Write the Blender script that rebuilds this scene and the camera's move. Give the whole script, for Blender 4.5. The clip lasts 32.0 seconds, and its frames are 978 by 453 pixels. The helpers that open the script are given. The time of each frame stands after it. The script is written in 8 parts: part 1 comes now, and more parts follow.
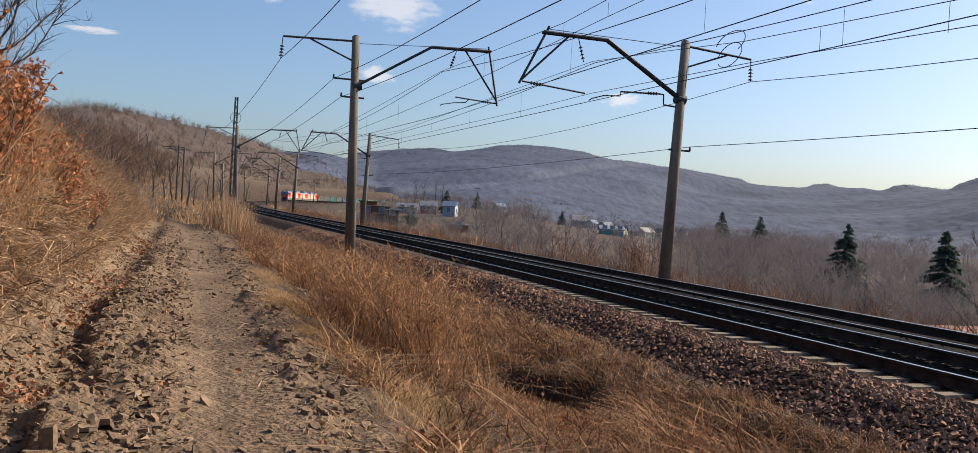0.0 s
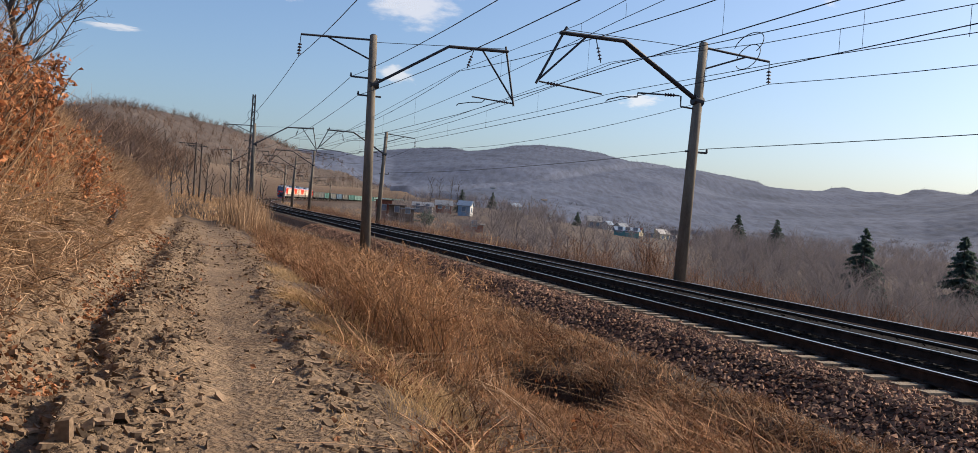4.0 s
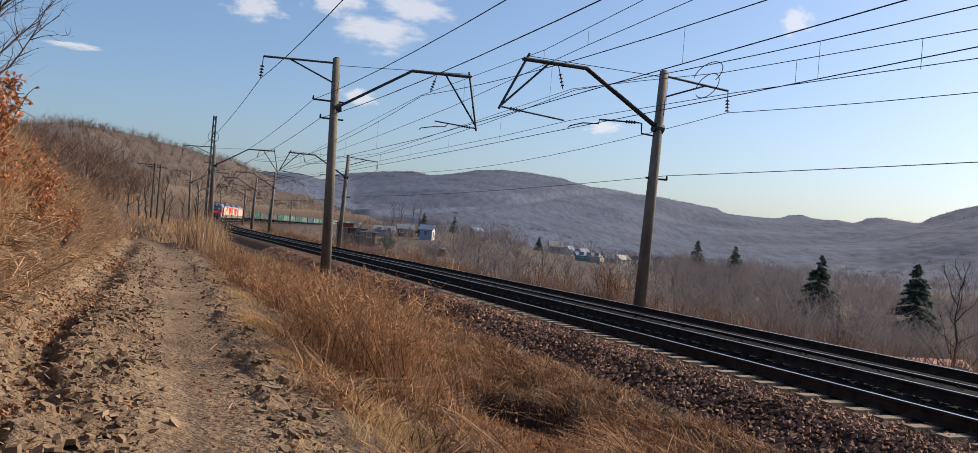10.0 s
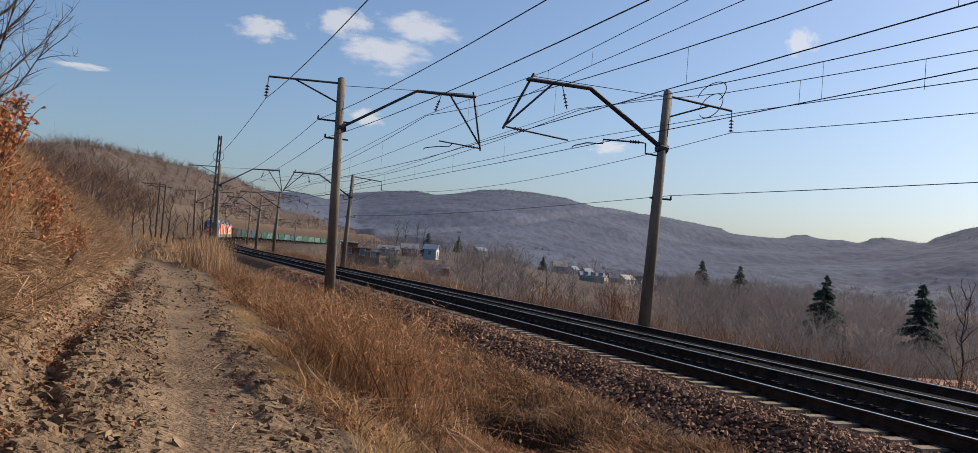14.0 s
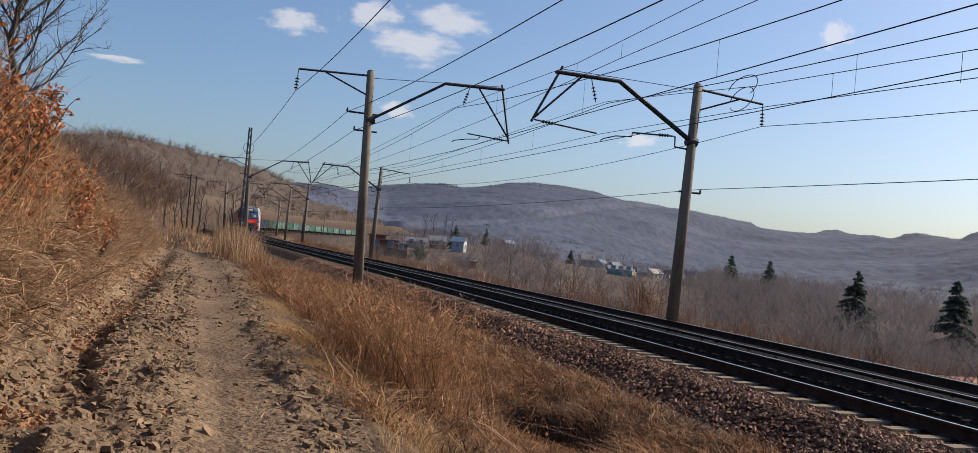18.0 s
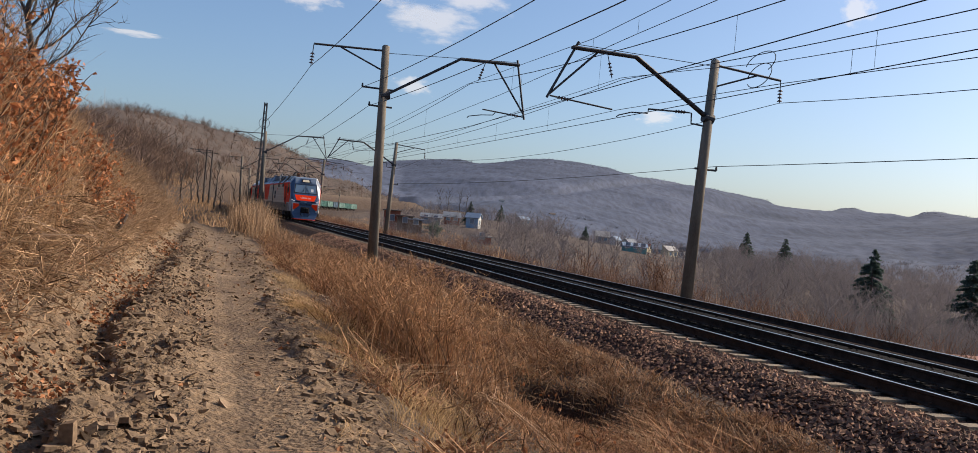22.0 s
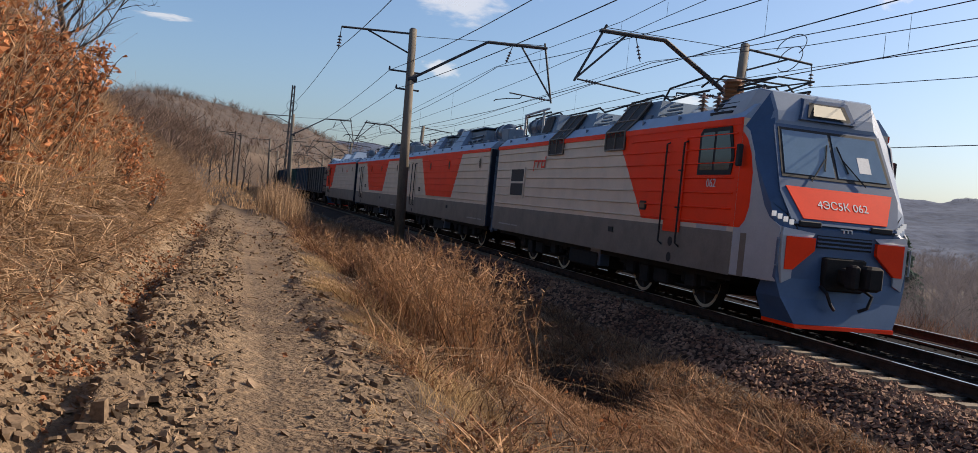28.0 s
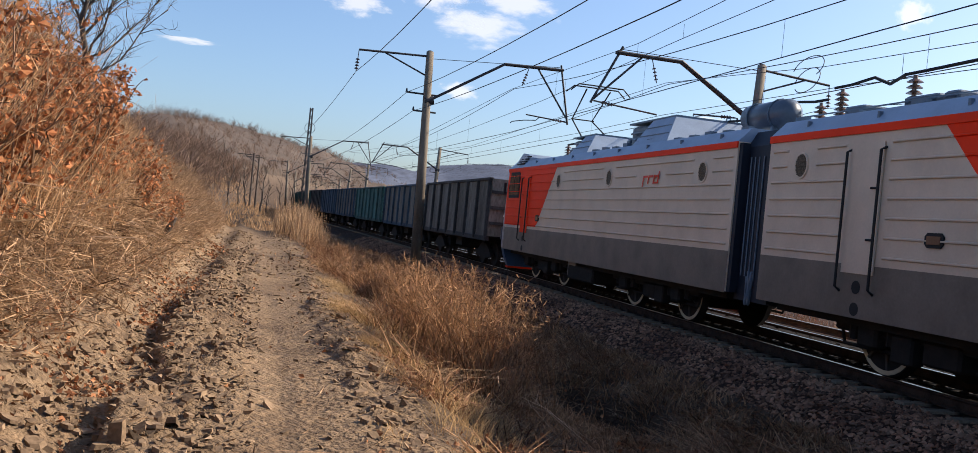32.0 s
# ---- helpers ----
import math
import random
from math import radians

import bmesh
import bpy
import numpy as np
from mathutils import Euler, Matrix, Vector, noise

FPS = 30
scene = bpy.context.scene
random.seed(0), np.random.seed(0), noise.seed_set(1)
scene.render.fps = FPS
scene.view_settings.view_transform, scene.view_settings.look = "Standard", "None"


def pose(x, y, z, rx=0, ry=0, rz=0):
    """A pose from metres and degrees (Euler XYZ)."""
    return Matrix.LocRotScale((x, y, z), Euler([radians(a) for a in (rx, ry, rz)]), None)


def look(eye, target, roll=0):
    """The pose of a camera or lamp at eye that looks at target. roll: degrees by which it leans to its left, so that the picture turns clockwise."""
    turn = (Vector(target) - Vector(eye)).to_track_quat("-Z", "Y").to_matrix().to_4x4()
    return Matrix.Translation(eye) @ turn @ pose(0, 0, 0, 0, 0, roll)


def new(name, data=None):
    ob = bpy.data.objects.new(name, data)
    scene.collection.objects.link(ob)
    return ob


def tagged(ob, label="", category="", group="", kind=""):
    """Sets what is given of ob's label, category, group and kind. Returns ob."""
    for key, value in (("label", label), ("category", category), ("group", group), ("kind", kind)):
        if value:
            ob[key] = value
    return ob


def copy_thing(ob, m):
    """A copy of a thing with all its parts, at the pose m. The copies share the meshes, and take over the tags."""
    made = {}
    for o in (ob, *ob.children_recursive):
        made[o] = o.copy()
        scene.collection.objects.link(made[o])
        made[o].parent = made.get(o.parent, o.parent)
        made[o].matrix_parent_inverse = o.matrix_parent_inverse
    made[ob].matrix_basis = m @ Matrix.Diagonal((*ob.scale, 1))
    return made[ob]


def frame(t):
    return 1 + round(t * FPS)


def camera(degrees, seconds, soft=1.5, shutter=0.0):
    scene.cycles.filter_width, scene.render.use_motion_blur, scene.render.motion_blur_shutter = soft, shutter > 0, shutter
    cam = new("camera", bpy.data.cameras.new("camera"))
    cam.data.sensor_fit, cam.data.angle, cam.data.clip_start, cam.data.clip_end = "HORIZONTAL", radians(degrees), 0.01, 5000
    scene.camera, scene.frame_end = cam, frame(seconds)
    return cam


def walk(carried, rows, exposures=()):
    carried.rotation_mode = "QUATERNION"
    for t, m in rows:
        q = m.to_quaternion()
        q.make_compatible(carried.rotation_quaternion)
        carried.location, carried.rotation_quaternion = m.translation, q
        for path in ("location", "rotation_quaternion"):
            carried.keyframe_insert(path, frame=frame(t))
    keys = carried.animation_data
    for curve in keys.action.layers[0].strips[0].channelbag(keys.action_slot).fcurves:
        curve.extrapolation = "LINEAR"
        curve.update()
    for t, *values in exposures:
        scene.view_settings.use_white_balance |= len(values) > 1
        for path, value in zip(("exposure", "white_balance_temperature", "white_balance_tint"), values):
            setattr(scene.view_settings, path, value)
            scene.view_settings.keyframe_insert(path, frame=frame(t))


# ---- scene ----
cam = camera(57.0, 32.0, soft=0.5)
EYE = (0.0, 0.0, 1.728)
# seconds, yaw, pitch, roll of the hand that holds the camera
TURNS = [
    (0, 1.79, -1.03, -3.29), (0.5, 1.88, -0.89, -3.46), (1, 2.06, -0.70, -3.41), (1.5, 2.18, -0.05, -3.60), (2, 2.40,
    -0.64, -3.67), (2.5, 2.61, -0.63, -3.79), (3, 2.79, -0.76, -3.85), (3.5, 2.78, -1.03, -3.90), (5.5, 2.81, -1.16,
    -4.07), (6, 2.60, -1.09, -4.09), (6.5, 1.51, -1.39, -4.03), (7, 1.47, -1.43, -4.18), (7.5, 0.92, -1.19, -3.84), (8,
    0.55, -0.97, -3.79), (8.5, -0.01, -0.71, -4.06), (9, 0.13, 0.73, -4.20), (9.5, 0.14, 0.69, -4.27), (10, 0.33, 0.63,
    -4.43), (10.5, 0.42, 0.64, -4.53), (11, -0.41, 0.59, -4.66), (11.5, -0.68, 0.79, -4.59), (12, -0.53, 1.78, -4.51),
    (12.5, -0.33, 2.62, -4.63), (13, 0.00, 2.50, -4.70), (13.5, 0.37, 2.20, -4.65), (14, 0.59, 1.86, -4.49), (14.5,
    0.76, 1.88, -4.56), (15, 1.05, 1.73, -4.59), (15.5, 1.86, 1.63, -4.63), (17.5, 2.26, 1.27, -4.82), (18, 2.35, 1.26,
    -4.91), (18.5, 2.47, 1.21, -4.96), (19, 2.60, 1.08, -5.04), (19.5, 2.69, 0.91, -5.13), (20, 2.50, 0.38, -5.12),
    (20.5, 2.66, 0.38, -5.09), (21, 2.84, 0.28, -5.18), (21.5, 3.05, -0.28, -5.12), (22, 3.28, -0.34, -5.23), (22.5,
    3.37, -0.39, -5.18), (23, 3.55, -0.45, -5.30), (23.5, 3.77, -0.50, -5.27), (24, 3.78, -0.44, -5.36), (24.5, 3.87,
    -0.50, -5.39), (26.5, 4.58, -0.53, -5.57), (27, 4.80, -0.69, -5.66), (27.5, 4.90, -1.12, -5.58), (28, 4.95, -1.53,
    -5.59), (28.5, 4.91, -1.97, -5.76), (29, 5.23, -2.21, -5.57), (29.5, 5.73, -2.11, -5.47), (30, 5.80, -1.76, -5.49),
    (30.5, 5.93, -1.41, -5.46), (31, 5.91, -0.45, -5.46), (31.5, 5.93, -0.32, -5.54), (32, 6.01, -0.27, -5.57),
]
walk(cam, [(t, pose(*EYE, 90 + p, r, y)) for t, y, p, r in TURNS], exposures=[(0, 0.45, 6800, 12), (6, 0.45, 6800, 12), (9, 0.4, 6800, 12), (12, 0.34, 6800, 12), (13, 0.22, 6800, 12), (15, 0.22, 6800, 12), (19, 0.29, 6800, 12), (23, 0.38, 6800, 12), (28, 0.4, 6800, 12), (29, 0.93, 6800, 12), (30, 0.93, 6800, 12), (31, 0.88, 6800, 12), (32, 0.78, 6800, 12)])

# ---- light ----
SUN_DIR = Vector((0.9, 0.43, 0.0)).normalized()
SUN_ELEV = radians(33.2)
world = bpy.data.worlds.new("sky_world")
scene.world = world
world.use_nodes = True
wn = world.node_tree.nodes
sky = wn.new("ShaderNodeTexSky")
sky.sky_type = "NISHITA"
sky.sun_disc = False
sky.sun_elevation = SUN_ELEV
sky.sun_rotation = math.atan2(SUN_DIR.x, SUN_DIR.y)
sky.air_density, sky.dust_density, sky.ozone_density = 1.0, 1.8, 6.0
wn["Background"].inputs["Strength"].default_value = 0.117
world.node_tree.links.new(sky.outputs[0], wn["Background"].inputs[0])
sun = new("sun", bpy.data.lights.new("sun", "SUN"))
sun.data.energy, sun.data.angle, sun.data.color = 5.0, radians(0.5), (1.0, 0.88, 0.72)
sun.matrix_world = look((0, 0, 0), -Vector((SUN_DIR.x * math.cos(SUN_ELEV), SUN_DIR.y * math.cos(SUN_ELEV), math.sin(SUN_ELEV))))

# ---- materials ----
def node_mat(name, stops, scale=3.0, detail=6.0, rough=0.9, metal=0.0, bump=0.0, bump_scale=None, fine=0.0, fine_scale=60.0,
             stretch=(1, 1, 1), spread=0.0, spec=0.3, bump_dist=0.02, world_space=True):
    """A surface with colour patches (stops), fine grain, bump and, with spread, a value that varies from piece to piece."""
    m = bpy.data.materials.new(name)
    m.use_nodes = True
    n, lk = m.node_tree.nodes, m.node_tree.links
    b = n["Principled BSDF"]
    b.inputs["Roughness"].default_value, b.inputs["Metallic"].default_value = rough, metal
    b.inputs["Specular IOR Level"].default_value = spec
    if world_space:
        src = n.new("ShaderNodeNewGeometry").outputs["Position"]
    else:
        src = n.new("ShaderNodeTexCoord").outputs["Object"]
    mp = n.new("ShaderNodeMapping")
    mp.inputs["Scale"].default_value = stretch
    lk.new(src, mp.inputs["Vector"])
    tx = n.new("ShaderNodeTexNoise")
    tx.inputs["Scale"].default_value, tx.inputs["Detail"].default_value, tx.inputs["Roughness"].default_value = scale, detail, 0.62
    lk.new(mp.outputs[0], tx.inputs["Vector"])
    rp = n.new("ShaderNodeValToRGB")
    while len(rp.color_ramp.elements) < len(stops):
        rp.color_ramp.elements.new(0.5)
    for e, (at, c) in zip(rp.color_ramp.elements, stops):
        e.position, e.color = at, (*c, 1)
    lk.new(tx.outputs["Fac"], rp.inputs["Fac"])
    col = rp.outputs["Color"]
    if fine or spread:
        hs = n.new("ShaderNodeHueSaturation")
        lk.new(col, hs.inputs["Color"])
        acc = None
        if fine:
            t2 = n.new("ShaderNodeTexNoise")
            t2.inputs["Scale"].default_value, t2.inputs["Detail"].default_value = fine_scale, 3.0
            lk.new(mp.outputs[0], t2.inputs["Vector"])
            mr = n.new("ShaderNodeMapRange")
            mr.inputs["From Min"].default_value, mr.inputs["From Max"].default_value = 0.3, 0.7
            mr.inputs["To Min"].default_value, mr.inputs["To Max"].default_value = 1 - fine, 1 + fine
            lk.new(t2.outputs["Fac"], mr.inputs["Value"])
            acc = mr.outputs[0]
        if spread:
            g = n.new("ShaderNodeNewGeometry")
            mr = n.new("ShaderNodeMapRange")
            mr.inputs["To Min"].default_value, mr.inputs["To Max"].default_value = 1 - spread, 1 + spread
            lk.new(g.outputs["Random Per Island"], mr.inputs["Value"])
            if acc is None:
                acc = mr.outputs[0]
            else:
                mu = n.new("ShaderNodeMath")
                mu.operation = "MULTIPLY"
                lk.new(acc, mu.inputs[0]), lk.new(mr.outputs[0], mu.inputs[1])
                acc = mu.outputs[0]
        lk.new(acc, hs.inputs["Value"])
        col = hs.outputs["Color"]
    lk.new(col, b.inputs["Base Color"])
    if bump:
        t3 = n.new("ShaderNodeTexNoise")
        t3.inputs["Scale"].default_value, t3.inputs["Detail"].default_value = bump_scale or scale * 8, 6.0
        lk.new(mp.outputs[0], t3.inputs["Vector"])
        bp = n.new("ShaderNodeBump")
        bp.inputs["Strength"].default_value, bp.inputs["Distance"].default_value = bump, bump_dist
        lk.new(t3.outputs["Fac"], bp.inputs["Height"])
        lk.new(bp.outputs[0], b.inputs["Normal"])
    return m


def paint(name, c, rough=0.45, metal=0.0, dirt=0.12, spec=0.4, scale=1.3):
    d = tuple(v * (1 - dirt * 2.2) for v in c)
    l = tuple(min(1, v * (1 + dirt)) for v in c)
    return node_mat(name, [(0.3, d), (0.55, c), (0.75, l)], scale=scale, rough=rough, metal=metal, fine=dirt * 0.5, fine_scale=25,
                    spec=spec, bump=0.03, bump_scale=30, world_space=False)




def ground_mat():
    m = node_mat("ground", [(0.3, (0.122, 0.077, 0.045)), (0.5, (0.184, 0.122, 0.072)), (0.7, (0.24, 0.165, 0.1))], scale=0.8, fine=0.34, fine_scale=11,
                 bump=1.0, bump_scale=17, bump_dist=0.075)
    n, lk = m.node_tree.nodes, m.node_tree.links
    b = n["Principled BSDF"]
    road = b.inputs["Base Color"].links[0].from_socket
    pos = n.new("ShaderNodeNewGeometry").outputs["Position"]

    def patches(stops, scale):
        t = n.new("ShaderNodeTexNoise")
        t.inputs["Scale"].default_value, t.inputs["Detail"].default_value, t.inputs["Roughness"].default_value = scale, 8, 0.7
        lk.new(pos, t.inputs["Vector"])
        r = n.new("ShaderNodeValToRGB")
        while len(r.color_ramp.elements) < len(stops):
            r.color_ramp.elements.new(0.5)
        for e, (at, c) in zip(r.color_ramp.elements, stops):
            e.position, e.color = at, (*c, 1)
        lk.new(t.outputs["Fac"], r.inputs["Fac"])
        return r.outputs["Color"]
    grass = patches([(0.3, (0.022, 0.014, 0.009)), (0.48, (0.05, 0.03, 0.018)), (0.6, (0.082, 0.051, 0.03)), (0.75, (0.135, 0.09, 0.053))], 1.6)
    wood = patches([(0.3, (0.07, 0.05, 0.039)), (0.5, (0.085, 0.061, 0.046)), (0.7, (0.125, 0.092, 0.07))], 0.5)
    at = n.new("ShaderNodeAttribute")
    at.attribute_name = "soil"
    sp = n.new("ShaderNodeSeparateColor")
    lk.new(at.outputs["Color"], sp.inputs[0])
    mx = n.new("ShaderNodeMix")
    mx.data_type = "RGBA"
    lk.new(sp.outputs[1], mx.inputs["Factor"]), lk.new(road, mx.inputs[6]), lk.new(grass, mx.inputs[7])
    my = n.new("ShaderNodeMix")
    my.data_type = "RGBA"
    lk.new(sp.outputs[2], my.inputs["Factor"]), lk.new(mx.outputs[2], my.inputs[6]), lk.new(wood, my.inputs[7])
    lk.new(my.outputs[2], b.inputs["Base Color"])
    return m


M_GROUND = ground_mat()
M_BALLAST = node_mat("ballast", [(0.3, (0.02, 0.011, 0.007)), (0.55, (0.048, 0.026, 0.017)), (0.72, (0.09, 0.05, 0.032))], scale=9, fine=0.3, fine_scale=30,
                     bump=1.0, bump_scale=16, bump_dist=0.05, spec=0.1)
M_NEARBLACK = node_mat("near_black_ballast", [(0.3, (0.003, 0.0025, 0.0025)), (0.55, (0.009, 0.007, 0.006)), (0.75, (0.03, 0.022, 0.017))], scale=12, fine=0.4, fine_scale=35, bump=1.0, bump_scale=18, bump_dist=0.05, spec=0.06)
M_STONE = node_mat("ballast_stone", [(0.35, (0.118, 0.06, 0.037)), (0.6, (0.275, 0.156, 0.096))], scale=0.8, fine=0.2, fine_scale=40, spread=0.65)
M_RAIL = node_mat("rail_steel_brown", [(0.35, (0.025, 0.017, 0.013)), (0.65, (0.06, 0.04, 0.03))], scale=4, fine=0.2, rough=0.85, spec=0.1)
M_RAILTOP = node_mat("rail_running_face", [(0.4, (0.5, 0.5, 0.52)), (0.6, (0.62, 0.62, 0.64))], scale=3, rough=0.28, metal=1.0)
M_SLEEPER = node_mat("sleeper_concrete", [(0.3, (0.125, 0.096, 0.067)), (0.6, (0.22, 0.175, 0.125))], scale=5, fine=0.2, fine_scale=50, bump=0.2, bump_scale=40)
# near black along the middle, concrete colour at both ends
_n, _l = M_SLEEPER.node_tree.nodes, M_SLEEPER.node_tree.links
_b = _n["Principled BSDF"]
_x = _n.new("ShaderNodeSeparateXYZ")
_l.new(_n.new("ShaderNodeTexCoord").outputs["Object"], _x.inputs[0])
_a = _n.new("ShaderNodeMath")
_a.operation = "ABSOLUTE"
_l.new(_x.outputs[0], _a.inputs[0])
_r = _n.new("ShaderNodeMapRange")
_r.inputs["From Min"].default_value, _r.inputs["From Max"].default_value = 0.88, 1.0
_l.new(_a.outputs[0], _r.inputs["Value"])
_m = _n.new("ShaderNodeMix")
_m.data_type = "RGBA"
_m.inputs[6].default_value = (0.02, 0.016, 0.013, 1)
_l.new(_r.outputs[0], _m.inputs["Factor"]), _l.new(_b.inputs["Base Color"].links[0].from_socket, _m.inputs[7])
_l.new(_m.outputs[2], _b.inputs["Base Color"])
M_POLE = node_mat("pole_concrete", [(0.3, (0.112, 0.093, 0.072)), (0.55, (0.195, 0.165, 0.129)), (0.75, (0.26, 0.225, 0.18))], scale=2.2, stretch=(1, 1, 0.25),
                  fine=0.15, fine_scale=40, bump=0.15, bump_scale=30)
M_STEEL = node_mat("dark_painted_steel", [(0.35, (0.018, 0.02, 0.024)), (0.65, (0.05, 0.05, 0.055))], scale=6, rough=0.6, spec=0.4)
M_WIRE = node_mat("wire", [(0.3, (0.02, 0.023, 0.027)), (0.7, (0.042, 0.046, 0.05))], scale=2, rough=0.6)
M_INSUL = node_mat("insulator_brown", [(0.3, (0.05, 0.025, 0.018)), (0.7, (0.1, 0.05, 0.035))], scale=3, rough=0.25, spec=0.6)


# ---- mesh building ----
class Mesh:
    """Collects vertices and faces, and becomes one mesh object."""

    def __init__(self):
        self.v, self.f, self.m = [], [], []

    def add(self, verts, faces, mi=0):
        o = len(self.v)
        self.v.extend(verts)
        self.f.extend([tuple(i + o for i in f) for f in faces])
        self.m.extend([mi] * len(faces))
        return self

    def box(self, x0, x1, y0, y1, z0, z1, mi=0, m=None, bev=0.0):
        if bev:
            b = bev
            ring = [(x0 + b, y0), (x1 - b, y0), (x1, y0 + b), (x1, y1 - b), (x1 - b, y1), (x0 + b, y1), (x0, y1 - b), (x0, y0 + b)]
            inner = [(x0 + 2 * b, y0 + b), (x1 - 2 * b, y0 + b), (x1 - b, y0 + 2 * b), (x1 - b, y1 - 2 * b), (x1 - 2 * b, y1 - b), (x0 + 2 * b, y1 - b),
                     (x0 + b, y1 - 2 * b), (x0 + b, y0 + 2 * b)]
            vs = [(x, y, z0) for x, y in inner] + [(x, y, z0 + b) for x, y in ring] + [(x, y, z1 - b) for x, y in ring] + [(x, y, z1) for x, y in inner]
            fs = [tuple(range(7, -1, -1)), tuple(range(24, 32))]
            for k in range(3):
                fs += [(k * 8 + i, k * 8 + (i + 1) % 8, k * 8 + 8 + (i + 1) % 8, k * 8 + 8 + i) for i in range(8)]
        else:
            vs = [(x, y, z) for z in (z0, z1) for x, y in ((x0, y0), (x1, y0), (x1, y1), (x0, y1))]
            fs = [(3, 2, 1, 0), (4, 5, 6, 7), (0, 1, 5, 4), (1, 2, 6, 5), (2, 3, 7, 6), (3, 0, 4, 7)]
        if m is not None:
            vs = [tuple(m @ Vector(p)) for p in vs]
        return self.add(vs, fs, mi)

    def tube(self, pts, r, n=6, mi=0, cap=True):
        """A round bar along points; r is one radius or one for each point."""
        pts = [Vector(p) for p in pts]
        rs = r if isinstance(r, (list, tuple)) else [r] * len(pts)
        vs, up = [], None
        for i, p in enumerate(pts):
            d = (pts[min(i + 1, len(pts) - 1)] - pts[max(i - 1, 0)]).normalized()
            if up is None:
                up = d.orthogonal().normalized()
            up = (up - d * up.dot(d)).normalized()
            sd = d.cross(up)
            vs += [tuple(p + (up * math.cos(a) + sd * math.sin(a)) * rs[i]) for a in (2 * math.pi * k / n for k in range(n))]
        fs = [(i * n + k, i * n + (k + 1) % n, (i + 1) * n + (k + 1) % n, (i + 1) * n + k) for i in range(len(pts) - 1) for k in range(n)]
        if cap:
            fs += [tuple(range(n - 1, -1, -1)), tuple(range((len(pts) - 1) * n, len(pts) * n))]
        return self.add(vs, fs, mi)

    def prism(self, poly, a, b, axis="y", mi=0):
        """A polygon of two coordinates pushed from a to b along an axis."""
        def at(p, q):
            return {"x": (q, p[0], p[1]), "y": (p[0], q, p[1]), "z": (p[0], p[1], q)}[axis]
        n = len(poly)
        vs = [at(p, a) for p in poly] + [at(p, b) for p in poly]
        fs = [tuple(range(n)), tuple(range(2 * n - 1, n - 1, -1))] + [(i, (i + 1) % n, n + (i + 1) % n, n + i) for i in range(n)]
        return self.add(vs, fs, mi)

    def loft(self, rings, mi=0, cap=True, close=True):
        n = len(rings[0])
        vs = [tuple(p) for r in rings for p in r]
        k = n if close else n - 1
        fs = [(i * n + j, i * n + (j + 1) % n, (i + 1) * n + (j + 1) % n, (i + 1) * n + j) for i in range(len(rings) - 1) for j in range(k)]
        if cap:
            fs += [tuple(range(n - 1, -1, -1)), tuple(range((len(rings) - 1) * n, len(rings) * n))]
        return self.add(vs, fs, mi)

    def data(self, name, mats, smooth=False, fix=True):
        me = bpy.data.meshes.new(name)
        me.from_pydata(self.v, [], self.f)
        for mt in mats if isinstance(mats, (list, tuple)) else [mats]:
            me.materials.append(mt)
        if any(self.m):
            me.polygons.foreach_set("material_index", self.m)
        if fix and len(self.f) < 20000:
            bm = bmesh.new()
            bm.from_mesh(me)
            bmesh.ops.recalc_face_normals(bm, faces=bm.faces)
            bm.to_mesh(me)
            bm.free()
        if smooth:
            me.shade_smooth()
        me.update()
        return me

    def thing(self, name, mats, label="", category="", group="", kind="", smooth=False, at=None):
        ob = new(name, self.data(name, mats, smooth))
        if at is not None:
            ob.matrix_world = at
        return tagged(ob, label, category, group, kind)

    def part(self, name, mats, parent, label="", smooth=False, kind=""):
        ob = new(name, self.data(name, mats, smooth))
        ob.parent = parent
        return tagged(ob, label, kind=kind)


def empty(name, label="", category="", group="", at=None):
    ob = new(name)
    ob.empty_display_size = 0.2
    if at is not None:
        ob.matrix_world = at
    return tagged(ob, label, category, group)


# ---- the line of the railway ----
KNOT_S = [-60, 0, 30, 60, 90, 120, 150, 180, 210, 250, 300, 400, 800]
KNOT_K = [-0.0014, -0.00038, 0.00063, 0.00089, -0.00024, -0.00074, -0.00098, -0.00137, -0.00141, -0.00113, -0.00109, -0.00112, -0.00112]
S0, S1 = -90, 740
_s = np.arange(0, S1 + 1.0)
_psi = np.concatenate([[0.35438], 0.35438 + np.cumsum(np.interp(_s[1:], KNOT_S, KNOT_K))])
_x = 9.3986 + np.concatenate([[0], np.cumsum(-np.sin(_psi[1:]))])
_y = 3.4823 + np.concatenate([[0], np.cumsum(np.cos(_psi[1:]))])
_sb = np.arange(S0, 0.0)
LINE_S = np.concatenate([_sb, _s]) - 1.0
LINE_P = np.concatenate([np.full(len(_sb), _psi[0]), _psi])
LINE_X = np.concatenate([_x[0] - np.sin(_psi[0]) * _sb, _x])
LINE_Y = np.concatenate([_y[0] + np.cos(_psi[0]) * _sb, _y])


def rail_z(s):
    return np.clip(0.0022 * (s - 60), 0, 0.6)


